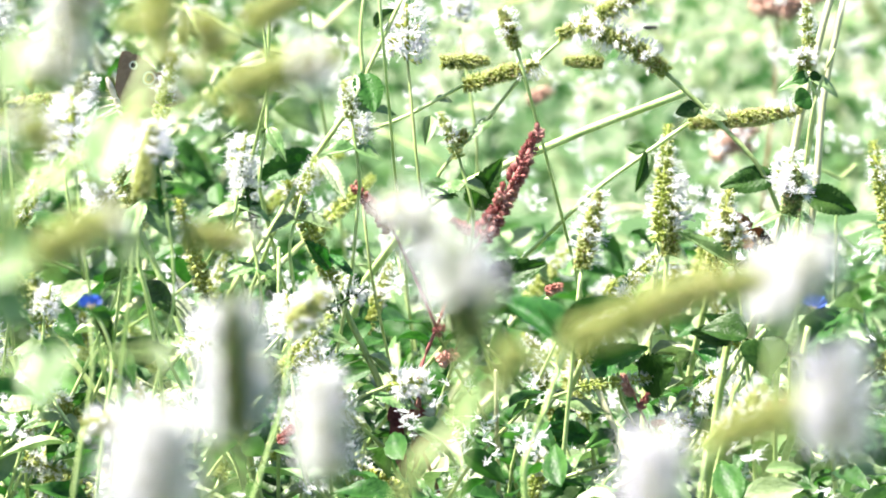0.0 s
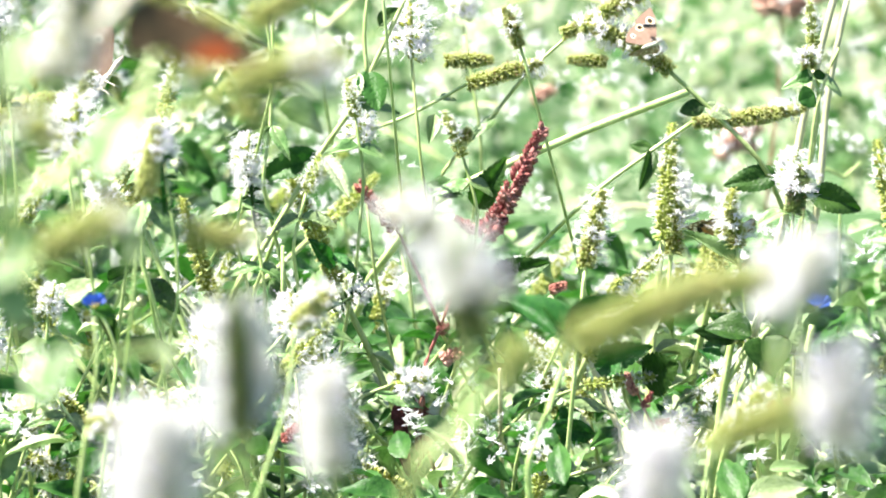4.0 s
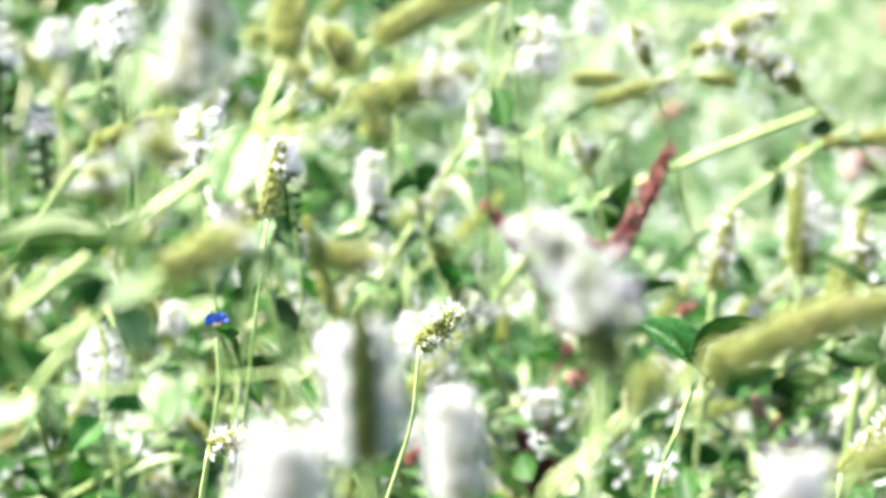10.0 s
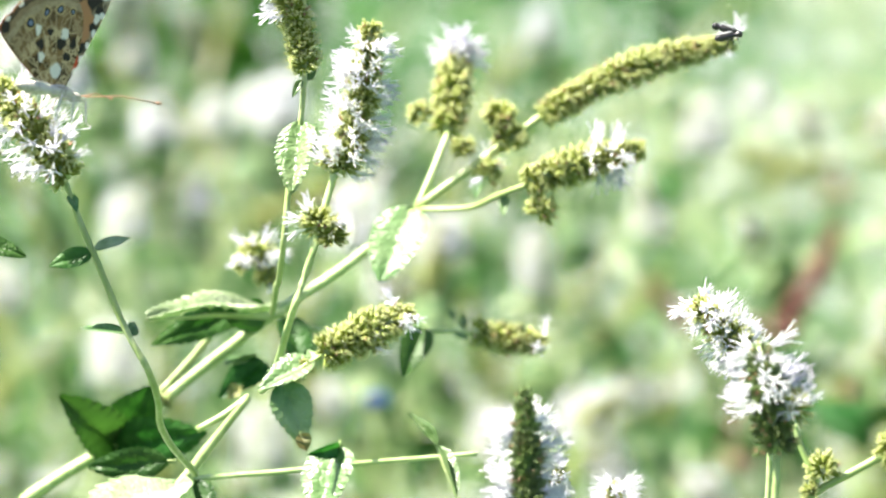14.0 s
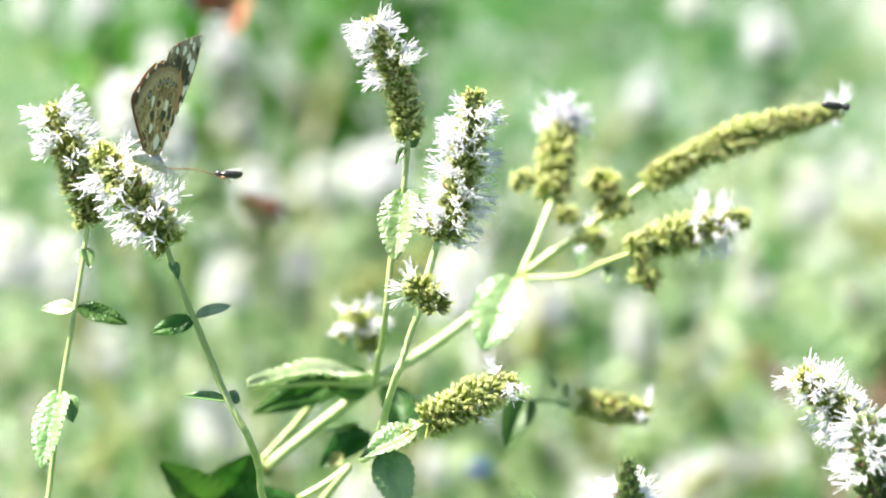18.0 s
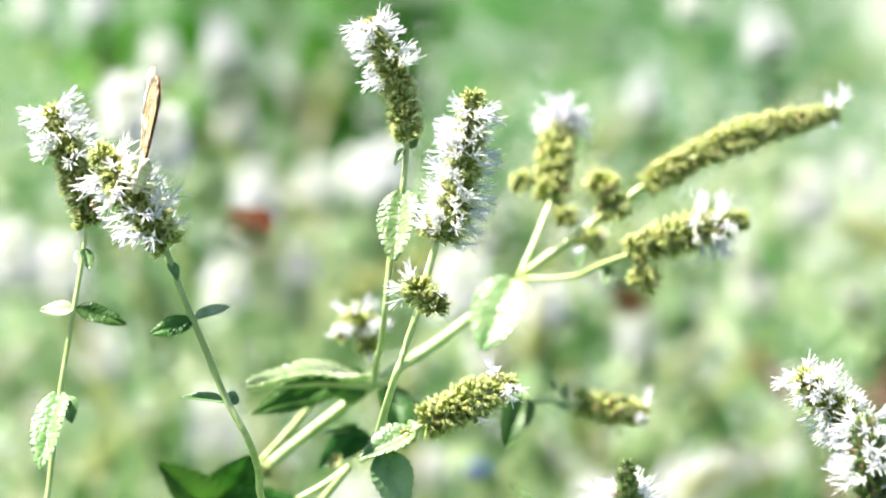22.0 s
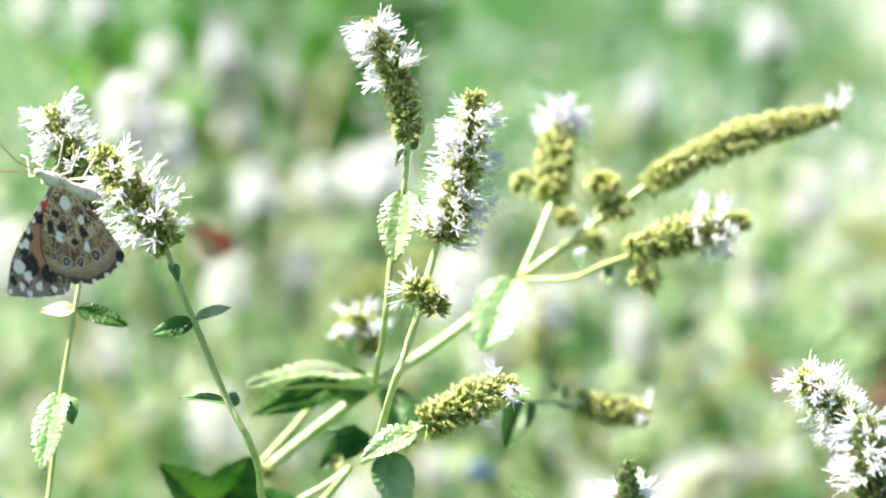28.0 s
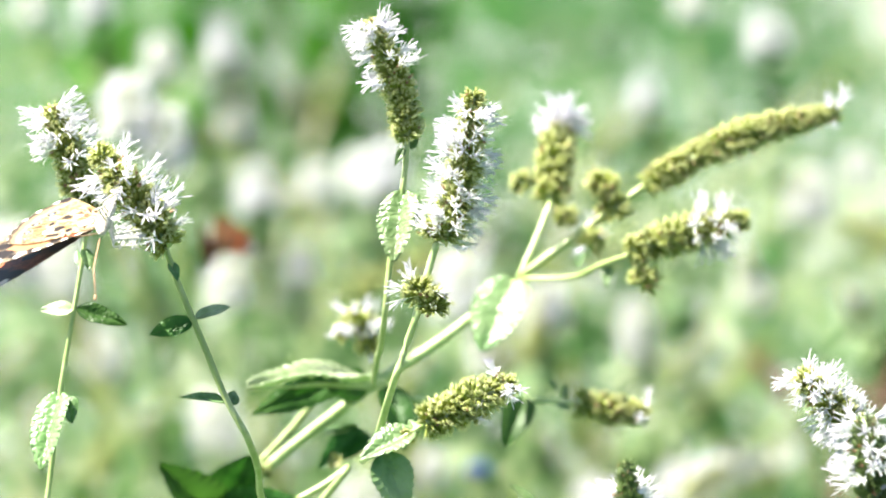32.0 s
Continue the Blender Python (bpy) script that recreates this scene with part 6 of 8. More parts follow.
p = thing("mint_plant", "mint stalk with a white flower head beyond the near stalks", "mint plant", group="flowering mint stalks")
stem(p, [(0.1763, 3.1906, -0.0100), (0.1567, 3.0281, 0.1535), (0.1271, 2.7844, 0.3411), (0.1192, 2.8010, 0.4128)], 0.00082, 0.00082, sides=5)
far_spike(p, (0.1192, 2.8018, 0.4163), (0.1184, 2.8059, 0.4343), 7)
p = thing("mint_plant", "mint stalk with a white flower head beyond the near stalks", "mint plant", group="flowering mint stalks")
stem(p, [(0.2209, 2.9607, -0.0100), (0.1886, 2.7620, 0.1289), (0.1402, 2.4639, 0.2865), (0.1331, 2.4787, 0.3505)], 0.00073, 0.00073, sides=5)
far_spike(p, (0.1331, 2.4789, 0.3514), (0.1324, 2.4832, 0.3700), 7)
p = thing("mint_plant", "mint stalk with a white flower head beyond the near stalks", "mint plant", group="flowering mint stalks")
stem(p, [(-0.0922, 2.9047, -0.0100), (-0.1107, 2.7260, 0.1172), (-0.1385, 2.4579, 0.2604), (-0.1456, 2.4721, 0.3221)], 0.00073, 0.00073, sides=5)
far_spike(p, (-0.1456, 2.4723, 0.3230), (-0.1463, 2.4766, 0.3415), 7)
p = thing("mint_plant", "mint stalk with a white flower head beyond the near stalks", "mint plant", group="flowering mint stalks")
stem(p, [(-0.1392, 2.8538, -0.0100), (-0.1185, 2.6539, 0.1151), (-0.0874, 2.3542, 0.2557), (-0.0941, 2.3689, 0.3194)], 0.00070, 0.00070, sides=5)
far_spike(p, (-0.0941, 2.3682, 0.3167), (-0.0948, 2.3739, 0.3411), 7)
p = thing("mint_plant", "mint stalk with a white flower head beyond the near stalks", "mint plant", group="flowering mint stalks")
stem(p, [(0.1954, 2.7676, -0.0100), (0.1589, 2.6000, 0.1043), (0.1042, 2.3486, 0.2318), (0.0974, 2.3628, 0.2933)], 0.00070, 0.00070, sides=5)
far_spike(p, (0.0974, 2.3628, 0.2933), (0.0967, 2.3672, 0.3121), 7)
p = thing("mint_plant", "mint stalk with a white flower head beyond the near stalks", "mint plant", group="flowering mint stalks")
stem(p, [(-0.1616, 3.0860, -0.0100), (-0.0417, 2.8685, 0.0816), (0.1383, 2.5423, 0.1814), (0.1309, 2.5576, 0.2480)], 0.00076, 0.00076, sides=5)
far_spike(p, (0.1309, 2.5581, 0.2498), (0.1302, 2.5623, 0.2682), 7)
p = thing("mint_plant", "mint stalk with a white flower head beyond the near stalks", "mint plant", group="flowering mint stalks")
stem(p, [(-0.0791, 2.8012, -0.0100), (-0.0581, 2.6193, 0.0997), (-0.0266, 2.3463, 0.2216), (-0.0334, 2.3610, 0.2853)], 0.00070, 0.00070, sides=5)
far_spike(p, (-0.0334, 2.3604, 0.2826), (-0.0341, 2.3660, 0.3070), 7)
p = thing("mint_plant", "mint stalk with a white flower head beyond the near stalks", "mint plant", group="flowering mint stalks")
stem(p, [(0.0492, 3.0007, -0.0100), (0.0691, 2.8606, 0.0927), (0.0989, 2.6506, 0.2061), (0.0913, 2.6666, 0.2753)], 0.00079, 0.00079, sides=5)
far_spike(p, (0.0913, 2.6672, 0.2779), (0.0905, 2.6714, 0.2961), 7)
p = thing("mint_plant", "mint stalk with a white flower head beyond the near stalks", "mint plant", group="flowering mint stalks")
stem(p, [(0.1371, 3.2485, -0.0100), (0.1659, 3.0560, 0.1200), (0.2090, 2.7672, 0.2666), (0.2011, 2.7832, 0.3357)], 0.00082, 0.00082, sides=5)
far_spike(p, (0.2011, 2.7840, 0.3392), (0.2003, 2.7881, 0.3572), 7)
p = thing("mint_plant", "mint stalk with a white flower head beyond the near stalks", "mint plant", group="flowering mint stalks")
stem(p, [(-0.2182, 3.2165, -0.0100), (-0.2066, 3.0434, 0.1523), (-0.1894, 2.7838, 0.3384), (-0.1973, 2.8003, 0.4102)], 0.00082, 0.00082, sides=5)
far_spike(p, (-0.1973, 2.8011, 0.4136), (-0.1981, 2.8053, 0.4317), 7)
p = thing("mint_plant", "mint stalk with a white flower head beyond the near stalks", "mint plant", group="flowering mint stalks")
stem(p, [(0.1306, 3.1247, -0.0100), (0.0572, 2.9810, 0.1164), (-0.0529, 2.7654, 0.2586), (-0.0608, 2.7813, 0.3278)], 0.00082, 0.00082, sides=5)
far_spike(p, (-0.0608, 2.7821, 0.3312), (-0.0617, 2.7863, 0.3493), 7)
p = thing("mint_plant", "mint stalk with a white flower head beyond the near stalks", "mint plant", group="flowering mint stalks")
stem(p, [(0.0144, 3.1171, -0.0100), (0.0791, 2.9671, 0.0709), (0.1763, 2.7420, 0.1576), (0.1683, 2.7586, 0.2294)], 0.00082, 0.00082, sides=5)
far_spike(p, (0.1683, 2.7594, 0.2329), (0.1675, 2.7636, 0.2509), 7)
p = thing("mint_plant", "mint stalk with a white flower head beyond the near stalks", "mint plant", group="flowering mint stalks")
stem(p, [(0.1259, 3.2304, -0.0100), (0.1024, 3.0331, 0.0614), (0.0671, 2.7371, 0.1364), (0.0592, 2.7531, 0.2055)], 0.00082, 0.00082, sides=5)
far_spike(p, (0.0592, 2.7539, 0.2089), (0.0584, 2.7580, 0.2270), 7)

# ---- white heads in the middle bed ----
p = thing("mint_plant", "mint stalk with a dense white flower head in the bed", "mint plant", group="flowering mint stalks")
stem(p, [(0.0118, 2.5933, -0.0100), (-0.0064, 2.5211, 0.1692), (-0.0337, 2.4127, 0.3759), (-0.0351, 2.4217, 0.4150)], 0.00097, 0.00073, sides=5)
far_spike(p, (-0.0351, 2.4217, 0.4150), (-0.0361, 2.4256, 0.4320), 7)
leaf(p, (-0.0345, 2.4181, 0.3994), (-0.0497, 2.4149, 0.3968), 0.0083, (-0.3, -0.5, 1), 0, LEAVES[0])
leaf(p, (-0.0345, 2.4181, 0.3994), (-0.0217, 2.4137, 0.3959), 0.0083, (0.3, -0.5, 1), 0, LEAVES[2])
p = thing("mint_plant", "mint stalk with a dense white flower head in the bed", "mint plant", group="flowering mint stalks")
stem(p, [(-0.0069, 2.5152, -0.0100), (-0.0139, 2.4750, 0.1729), (-0.0244, 2.4146, 0.3842), (-0.0230, 2.4228, 0.4197)], 0.00097, 0.00073, sides=5)
far_spike(p, (-0.0230, 2.4228, 0.4197), (-0.0219, 2.4267, 0.4367), 7)
leaf(p, (-0.0236, 2.4195, 0.4055), (-0.0375, 2.4164, 0.4030), 0.0083, (-0.3, -0.5, 1), 0, LEAVES[1])
leaf(p, (-0.0236, 2.4195, 0.4055), (-0.0096, 2.4151, 0.4020), 0.0083, (0.3, -0.5, 1), 0, LEAVES[3])
p = thing("mint_plant", "mint stalk with a dense white flower head in the bed", "mint plant", group="flowering mint stalks")
stem(p, [(-0.0866, 2.4909, -0.0100), (-0.0367, 2.4564, 0.1537), (0.0383, 2.4048, 0.3415), (0.0427, 2.4113, 0.3700)], 0.00097, 0.00073, sides=5)
far_spike(p, (0.0427, 2.4113, 0.3700), (0.0521, 2.4198, 0.4068), 1)
leaf(p, (0.0409, 2.4087, 0.3586), (0.0281, 2.4055, 0.3561), 0.0083, (-0.3, -0.5, 1), 0, LEAVES[2])
leaf(p, (0.0409, 2.4087, 0.3586), (0.0560, 2.4043, 0.3552), 0.0083, (0.3, -0.5, 1), 0, LEAVES[4])
p = thing("mint_plant", "mint stalk with a dense white flower head in the bed", "mint plant", group="flowering mint stalks")
stem(p, [(-0.0719, 2.5811, -0.0100), (-0.0319, 2.5083, 0.1425), (0.0281, 2.3990, 0.3167), (0.0208, 2.4048, 0.3415)], 0.00097, 0.00073, sides=5)
far_spike(p, (0.0208, 2.4048, 0.3415), (0.0144, 2.4076, 0.3539), 7)
leaf(p, (0.0238, 2.4025, 0.3316), (0.0062, 2.3993, 0.3291), 0.0083, (-0.3, -0.5, 1), 0, LEAVES[3])
leaf(p, (0.0238, 2.4025, 0.3316), (0.0341, 2.3981, 0.3282), 0.0083, (0.3, -0.5, 1), 0, LEAVES[0])
p = thing("mint_plant", "mint stalk with a dense white flower head in the bed", "mint plant", group="flowering mint stalks")
stem(p, [(0.1953, 2.5843, -0.0100), (0.1477, 2.5109, 0.1457), (0.0762, 2.4007, 0.3238), (0.0792, 2.4080, 0.3558)], 0.00097, 0.00073, sides=5)
far_spike(p, (0.0792, 2.4080, 0.3558), (0.0815, 2.4117, 0.3716), 7)
leaf(p, (0.0779, 2.4051, 0.3430), (0.0645, 2.4019, 0.3405), 0.0083, (-0.3, -0.5, 1), 0, LEAVES[4])
leaf(p, (0.0779, 2.4051, 0.3430), (0.0924, 2.4007, 0.3396), 0.0083, (0.3, -0.5, 1), 0, LEAVES[1])
p = thing("mint_plant", "mint stalk with a dense white flower head in the bed", "mint plant", group="flowering mint stalks")
stem(p, [(-0.0419, 2.4990, -0.0100), (0.0097, 2.4568, 0.1318), (0.0869, 2.3935, 0.2930), (0.0840, 2.4026, 0.3321)], 0.00097, 0.00073, sides=5)
far_spike(p, (0.0840, 2.4026, 0.3321), (0.0809, 2.4089, 0.3593), 8)
leaf(p, (0.0852, 2.3990, 0.3164), (0.0694, 2.3958, 0.3140), 0.0083, (-0.3, -0.5, 1), 0, LEAVES[0])
leaf(p, (0.0852, 2.3990, 0.3164), (0.0973, 2.3946, 0.3131), 0.0083, (0.3, -0.5, 1), 0, LEAVES[2])
p = thing("mint_plant", "mint stalk with a dense white flower head in the bed", "mint plant", group="flowering mint stalks")
stem(p, [(0.1848, 2.4780, -0.0100), (0.1509, 2.4469, 0.1446), (0.1001, 2.4001, 0.3214), (0.1059, 2.4059, 0.3463)], 0.00097, 0.00073, sides=5)
far_spike(p, (0.1059, 2.4059, 0.3463), (0.1126, 2.4096, 0.3626), 2)
leaf(p, (0.1035, 2.4036, 0.3363), (0.0912, 2.4004, 0.3339), 0.0083, (-0.3, -0.5, 1), 0, LEAVES[1])
leaf(p, (0.1035, 2.4036, 0.3363), (0.1191, 2.3992, 0.3329), 0.0083, (0.3, -0.5, 1), 0, LEAVES[3])
p = thing("mint_plant", "mint stalk with a dense white flower head in the bed", "mint plant", group="flowering mint stalks")
stem(p, [(0.1696, 2.5831, -0.0100), (0.1337, 2.5050, 0.1206), (0.0799, 2.3878, 0.2681), (0.0974, 2.3927, 0.2894)], 0.00097, 0.00073, sides=5)
far_spike(p, (0.0974, 2.3927, 0.2894), (0.1110, 2.3948, 0.2983), 7)
leaf(p, (0.0901, 2.3908, 0.2809), (0.0827, 2.3876, 0.2785), 0.0083, (-0.3, -0.5, 1), 0, LEAVES[2])
leaf(p, (0.0901, 2.3908, 0.2809), (0.1106, 2.3864, 0.2776), 0.0083, (0.3, -0.5, 1), 0, LEAVES[4])
p = thing("mint_plant", "mint stalk with a dense white flower head in the bed", "mint plant", group="flowering mint stalks")
stem(p, [(0.2163, 2.5366, -0.0100), (0.1681, 2.4781, 0.1254), (0.0957, 2.3903, 0.2788), (0.1132, 2.3944, 0.2965)], 0.00097, 0.00073, sides=5)
far_spike(p, (0.1132, 2.3944, 0.2965), (0.1341, 2.3967, 0.3067), 8)
leaf(p, (0.1059, 2.3927, 0.2894), (0.0985, 2.3896, 0.2870), 0.0083, (-0.3, -0.5, 1), 0, LEAVES[3])
leaf(p, (0.1059, 2.3927, 0.2894), (0.1264, 2.3884, 0.2861), 0.0083, (0.3, -0.5, 1), 0, LEAVES[0])
p = thing("mint_plant", "mint stalk with a dense white flower head in the bed", "mint plant", group="flowering mint stalks")
stem(p, [(-0.0952, 2.5899, -0.0100), (-0.0356, 2.5073, 0.1121), (0.0539, 2.3834, 0.2491), (0.0597, 2.3900, 0.2776)], 0.00097, 0.00073, sides=5)
far_spike(p, (0.0597, 2.3900, 0.2776), (0.0666, 2.3947, 0.2978), 7)
leaf(p, (0.0573, 2.3874, 0.2662), (0.0451, 2.3842, 0.2638), 0.0083, (-0.3, -0.5, 1), 0, LEAVES[4])
leaf(p, (0.0573, 2.3874, 0.2662), (0.0730, 2.3830, 0.2629), 0.0083, (0.3, -0.5, 1), 0, LEAVES[1])
p = thing("mint_plant", "mint stalk with a dense white flower head in the bed", "mint plant", group="flowering mint stalks")
stem(p, [(-0.1349, 2.5524, -0.0100), (-0.0738, 2.4837, 0.1068), (0.0179, 2.3807, 0.2373), (0.0354, 2.3840, 0.2515)], 0.00097, 0.00073, sides=5)
far_spike(p, (0.0354, 2.3840, 0.2515), (0.0525, 2.3853, 0.2571), 2)
leaf(p, (0.0281, 2.3827, 0.2458), (0.0208, 2.3795, 0.2435), 0.0083, (-0.3, -0.5, 1), 0, LEAVES[0])
leaf(p, (0.0281, 2.3827, 0.2458), (0.0487, 2.3783, 0.2426), 0.0083, (0.3, -0.5, 1), 0, LEAVES[2])
p = thing("mint_plant", "mint stalk with a dense white flower head in the bed", "mint plant", group="flowering mint stalks")
stem(p, [(0.1213, 2.5164, -0.0100), (0.1192, 2.4619, 0.1057), (0.1161, 2.3801, 0.2349), (0.1132, 2.3867, 0.2634)], 0.00097, 0.00073, sides=5)
far_spike(p, (0.1132, 2.3867, 0.2634), (0.1096, 2.3916, 0.2843), 7)
leaf(p, (0.1144, 2.3841, 0.2520), (0.0985, 2.3809, 0.2496), 0.0083, (-0.3, -0.5, 1), 0, LEAVES[1])
leaf(p, (0.1144, 2.3841, 0.2520), (0.1264, 2.3797, 0.2487), 0.0083, (0.3, -0.5, 1), 0, LEAVES[3])
p = thing("mint_plant", "mint stalk with a dense white flower head in the bed", "mint plant", group="flowering mint stalks")
stem(p, [(0.2219, 2.4890, -0.0100), (0.1831, 2.4475, 0.1156), (0.1249, 2.3852, 0.2568), (0.1424, 2.3873, 0.2657)], 0.00097, 0.00073, sides=5)
far_spike(p, (0.1424, 2.3873, 0.2657), (0.1587, 2.3876, 0.2671), 7)
leaf(p, (0.1351, 2.3864, 0.2622), (0.1277, 2.3833, 0.2598), 0.0083, (-0.3, -0.5, 1), 0, LEAVES[2])
leaf(p, (0.1351, 2.3864, 0.2622), (0.1555, 2.3821, 0.2589), 0.0083, (0.3, -0.5, 1), 0, LEAVES[4])
p = thing("mint_plant", "mint stalk with a dense white flower head in the bed", "mint plant", group="flowering mint stalks")
stem(p, [(0.1745, 2.4548, -0.0100), (0.1906, 2.4293, 0.1270), (0.2148, 2.3911, 0.2823), (0.2323, 2.3944, 0.2965)], 0.00097, 0.00073, sides=5)
far_spike(p, (0.2323, 2.3944, 0.2965), (0.2479, 2.3955, 0.3016), 7)
leaf(p, (0.2250, 2.3931, 0.2908), (0.2175, 2.3899, 0.2884), 0.0083, (-0.3, -0.5, 1), 0, LEAVES[3])
leaf(p, (0.2250, 2.3931, 0.2908), (0.2454, 2.3887, 0.2875), 0.0083, (0.3, -0.5, 1), 0, LEAVES[0])
p = thing("mint_plant", "mint stalk with a dense white flower head in the bed", "mint plant", group="flowering mint stalks")
stem(p, [(0.3759, 2.5080, -0.0100), (0.3208, 2.4618, 0.1297), (0.2382, 2.3925, 0.2882), (0.2469, 2.3966, 0.3060)], 0.00097, 0.00073, sides=5)
far_spike(p, (0.2469, 2.3966, 0.3060), (0.2597, 2.3994, 0.3184), 2)
leaf(p, (0.2433, 2.3949, 0.2989), (0.2321, 2.3918, 0.2965), 0.0083, (-0.3, -0.5, 1), 0, LEAVES[4])
leaf(p, (0.2433, 2.3949, 0.2989), (0.2599, 2.3906, 0.2956), 0.0083, (0.3, -0.5, 1), 0, LEAVES[1])
p = thing("mint_plant", "mint stalk with a dense white flower head in the bed", "mint plant", group="flowering mint stalks")
stem(p, [(0.1532, 2.4753, -0.0100), (0.1852, 2.4359, 0.0993), (0.2333, 2.3769, 0.2207), (0.2567, 2.3818, 0.2420)], 0.00097, 0.00073, sides=5)
far_spike(p, (0.2567, 2.3818, 0.2420), (0.2723, 2.3835, 0.2496), 7)
leaf(p, (0.2469, 2.3798, 0.2335), (0.2418, 2.3767, 0.2312), 0.0083, (-0.3, -0.5, 1), 0, LEAVES[0])
leaf(p, (0.2469, 2.3798, 0.2335), (0.2697, 2.3755, 0.2303), 0.0083, (0.3, -0.5, 1), 0, LEAVES[2])
p = thing("mint_plant", "mint stalk with a dense white flower head in the bed", "mint plant", group="flowering mint stalks")
stem(p, [(0.3516, 2.4985, -0.0100), (0.3134, 2.4513, 0.1063), (0.2562, 2.3804, 0.2361), (0.2737, 2.3845, 0.2539)], 0.00097, 0.00073, sides=5)
far_spike(p, (0.2737, 2.3845, 0.2539), (0.2883, 2.3862, 0.2610), 7)
leaf(p, (0.2664, 2.3829, 0.2468), (0.2588, 2.3797, 0.2444), 0.0083, (-0.3, -0.5, 1), 0, LEAVES[1])
leaf(p, (0.2664, 2.3829, 0.2468), (0.2866, 2.3785, 0.2435), 0.0083, (0.3, -0.5, 1), 0, LEAVES[3])
p = thing("mint_plant", "mint stalk with a dense white flower head in the bed", "mint plant", group="flowering mint stalks")
stem(p, [(0.3662, 2.5416, -0.0100), (0.3251, 2.4786, 0.1132), (0.2635, 2.3840, 0.2515), (0.2810, 2.3873, 0.2657)], 0.00097, 0.00073, sides=5)
far_spike(p, (0.2810, 2.3873, 0.2657), (0.2944, 2.3883, 0.2701), 7)
leaf(p, (0.2737, 2.3859, 0.2600), (0.2661, 2.3828, 0.2577), 0.0083, (-0.3, -0.5, 1), 0, LEAVES[2])
leaf(p, (0.2737, 2.3859, 0.2600), (0.2939, 2.3816, 0.2568), 0.0083, (0.3, -0.5, 1), 0, LEAVES[4])
p = thing("mint_plant", "mint stalk with a dense white flower head in the bed", "mint plant", group="flowering mint stalks")
stem(p, [(0.0739, 2.4590, -0.0100), (0.0966, 2.4380, 0.1569), (0.1307, 2.4064, 0.3487), (0.1278, 2.4130, 0.3771)], 0.00097, 0.00073, sides=5)
far_spike(p, (0.1278, 2.4130, 0.3771), (0.1248, 2.4170, 0.3944), 2)
leaf(p, (0.1290, 2.4103, 0.3657), (0.1131, 2.4072, 0.3632), 0.0083, (-0.3, -0.5, 1), 0, LEAVES[3])
leaf(p, (0.1290, 2.4103, 0.3657), (0.1410, 2.4060, 0.3623), 0.0083, (0.3, -0.5, 1), 0, LEAVES[0])
p = thing("mint_plant", "mint stalk with a dense white flower head in the bed", "mint plant", group="flowering mint stalks")
stem(p, [(0.1232, 2.5414, -0.0100), (0.1458, 2.4862, 0.1510), (0.1798, 2.4034, 0.3356), (0.1740, 2.4091, 0.3605)], 0.00097, 0.00073, sides=5)
far_spike(p, (0.1740, 2.4091, 0.3605), (0.1659, 2.4137, 0.3803), 0)
leaf(p, (0.1764, 2.4068, 0.3505), (0.1592, 2.4037, 0.3481), 0.0083, (-0.3, -0.5, 1), 0, LEAVES[4])
leaf(p, (0.1764, 2.4068, 0.3505), (0.1871, 2.4025, 0.3471), 0.0083, (0.3, -0.5, 1), 0, LEAVES[1])
p = thing("mint_plant", "mint stalk with a dense white flower head in the bed", "mint plant", group="flowering mint stalks")
stem(p, [(0.2502, 2.4527, -0.0100), (0.2816, 2.4366, 0.1686), (0.3286, 2.4124, 0.3747), (0.3272, 2.4190, 0.4031)], 0.00097, 0.00073, sides=5)
far_spike(p, (0.3272, 2.4190, 0.4031), (0.3254, 2.4239, 0.4244), 0)
leaf(p, (0.3278, 2.4164, 0.3918), (0.3123, 2.4132, 0.3893), 0.0083, (-0.3, -0.5, 1), 0, LEAVES[0])
leaf(p, (0.3278, 2.4164, 0.3918), (0.3401, 2.4120, 0.3883), 0.0083, (0.3, -0.5, 1), 0, LEAVES[2])
p = thing("mint_plant", "mint stalk with a dense white flower head in the bed", "mint plant", group="flowering mint stalks")
stem(p, [(0.2144, 2.5287, -0.0100), (0.2529, 2.4769, 0.1430), (0.3106, 2.3993, 0.3179), (0.3150, 2.4059, 0.3463)], 0.00097, 0.00073, sides=5)
far_spike(p, (0.3150, 2.4059, 0.3463), (0.3190, 2.4094, 0.3618), 7)
leaf(p, (0.3132, 2.4032, 0.3349), (0.3001, 2.4001, 0.3325), 0.0083, (-0.3, -0.5, 1), 0, LEAVES[1])
leaf(p, (0.3132, 2.4032, 0.3349), (0.3279, 2.3989, 0.3315), 0.0083, (0.3, -0.5, 1), 0, LEAVES[3])
p = thing("mint_plant", "mint stalk with a dense white flower head in the bed", "mint plant", group="flowering mint stalks")
stem(p, [(0.1054, 2.5295, -0.0100), (0.1427, 2.4714, 0.1137), (0.1988, 2.3842, 0.2527), (0.2250, 2.3867, 0.2634)], 0.00097, 0.00073, sides=5)
far_spike(p, (0.2250, 2.3867, 0.2634), (0.2561, 2.3875, 0.2667), 1)
leaf(p, (0.2141, 2.3857, 0.2591), (0.2102, 2.3826, 0.2567), 0.0083, (-0.3, -0.5, 1), 0, LEAVES[2])
leaf(p, (0.2141, 2.3857, 0.2591), (0.2381, 2.3814, 0.2558), 0.0083, (0.3, -0.5, 1), 0, LEAVES[4])
p = thing("mint_plant", "mint stalk with a dense white flower head in the bed", "mint plant", group="flowering mint stalks")
stem(p, [(0.1671, 2.4128, -0.0100), (0.1343, 2.3991, 0.1025), (0.0850, 2.3785, 0.2278), (0.0937, 2.3834, 0.2491)], 0.00097, 0.00073, sides=5)
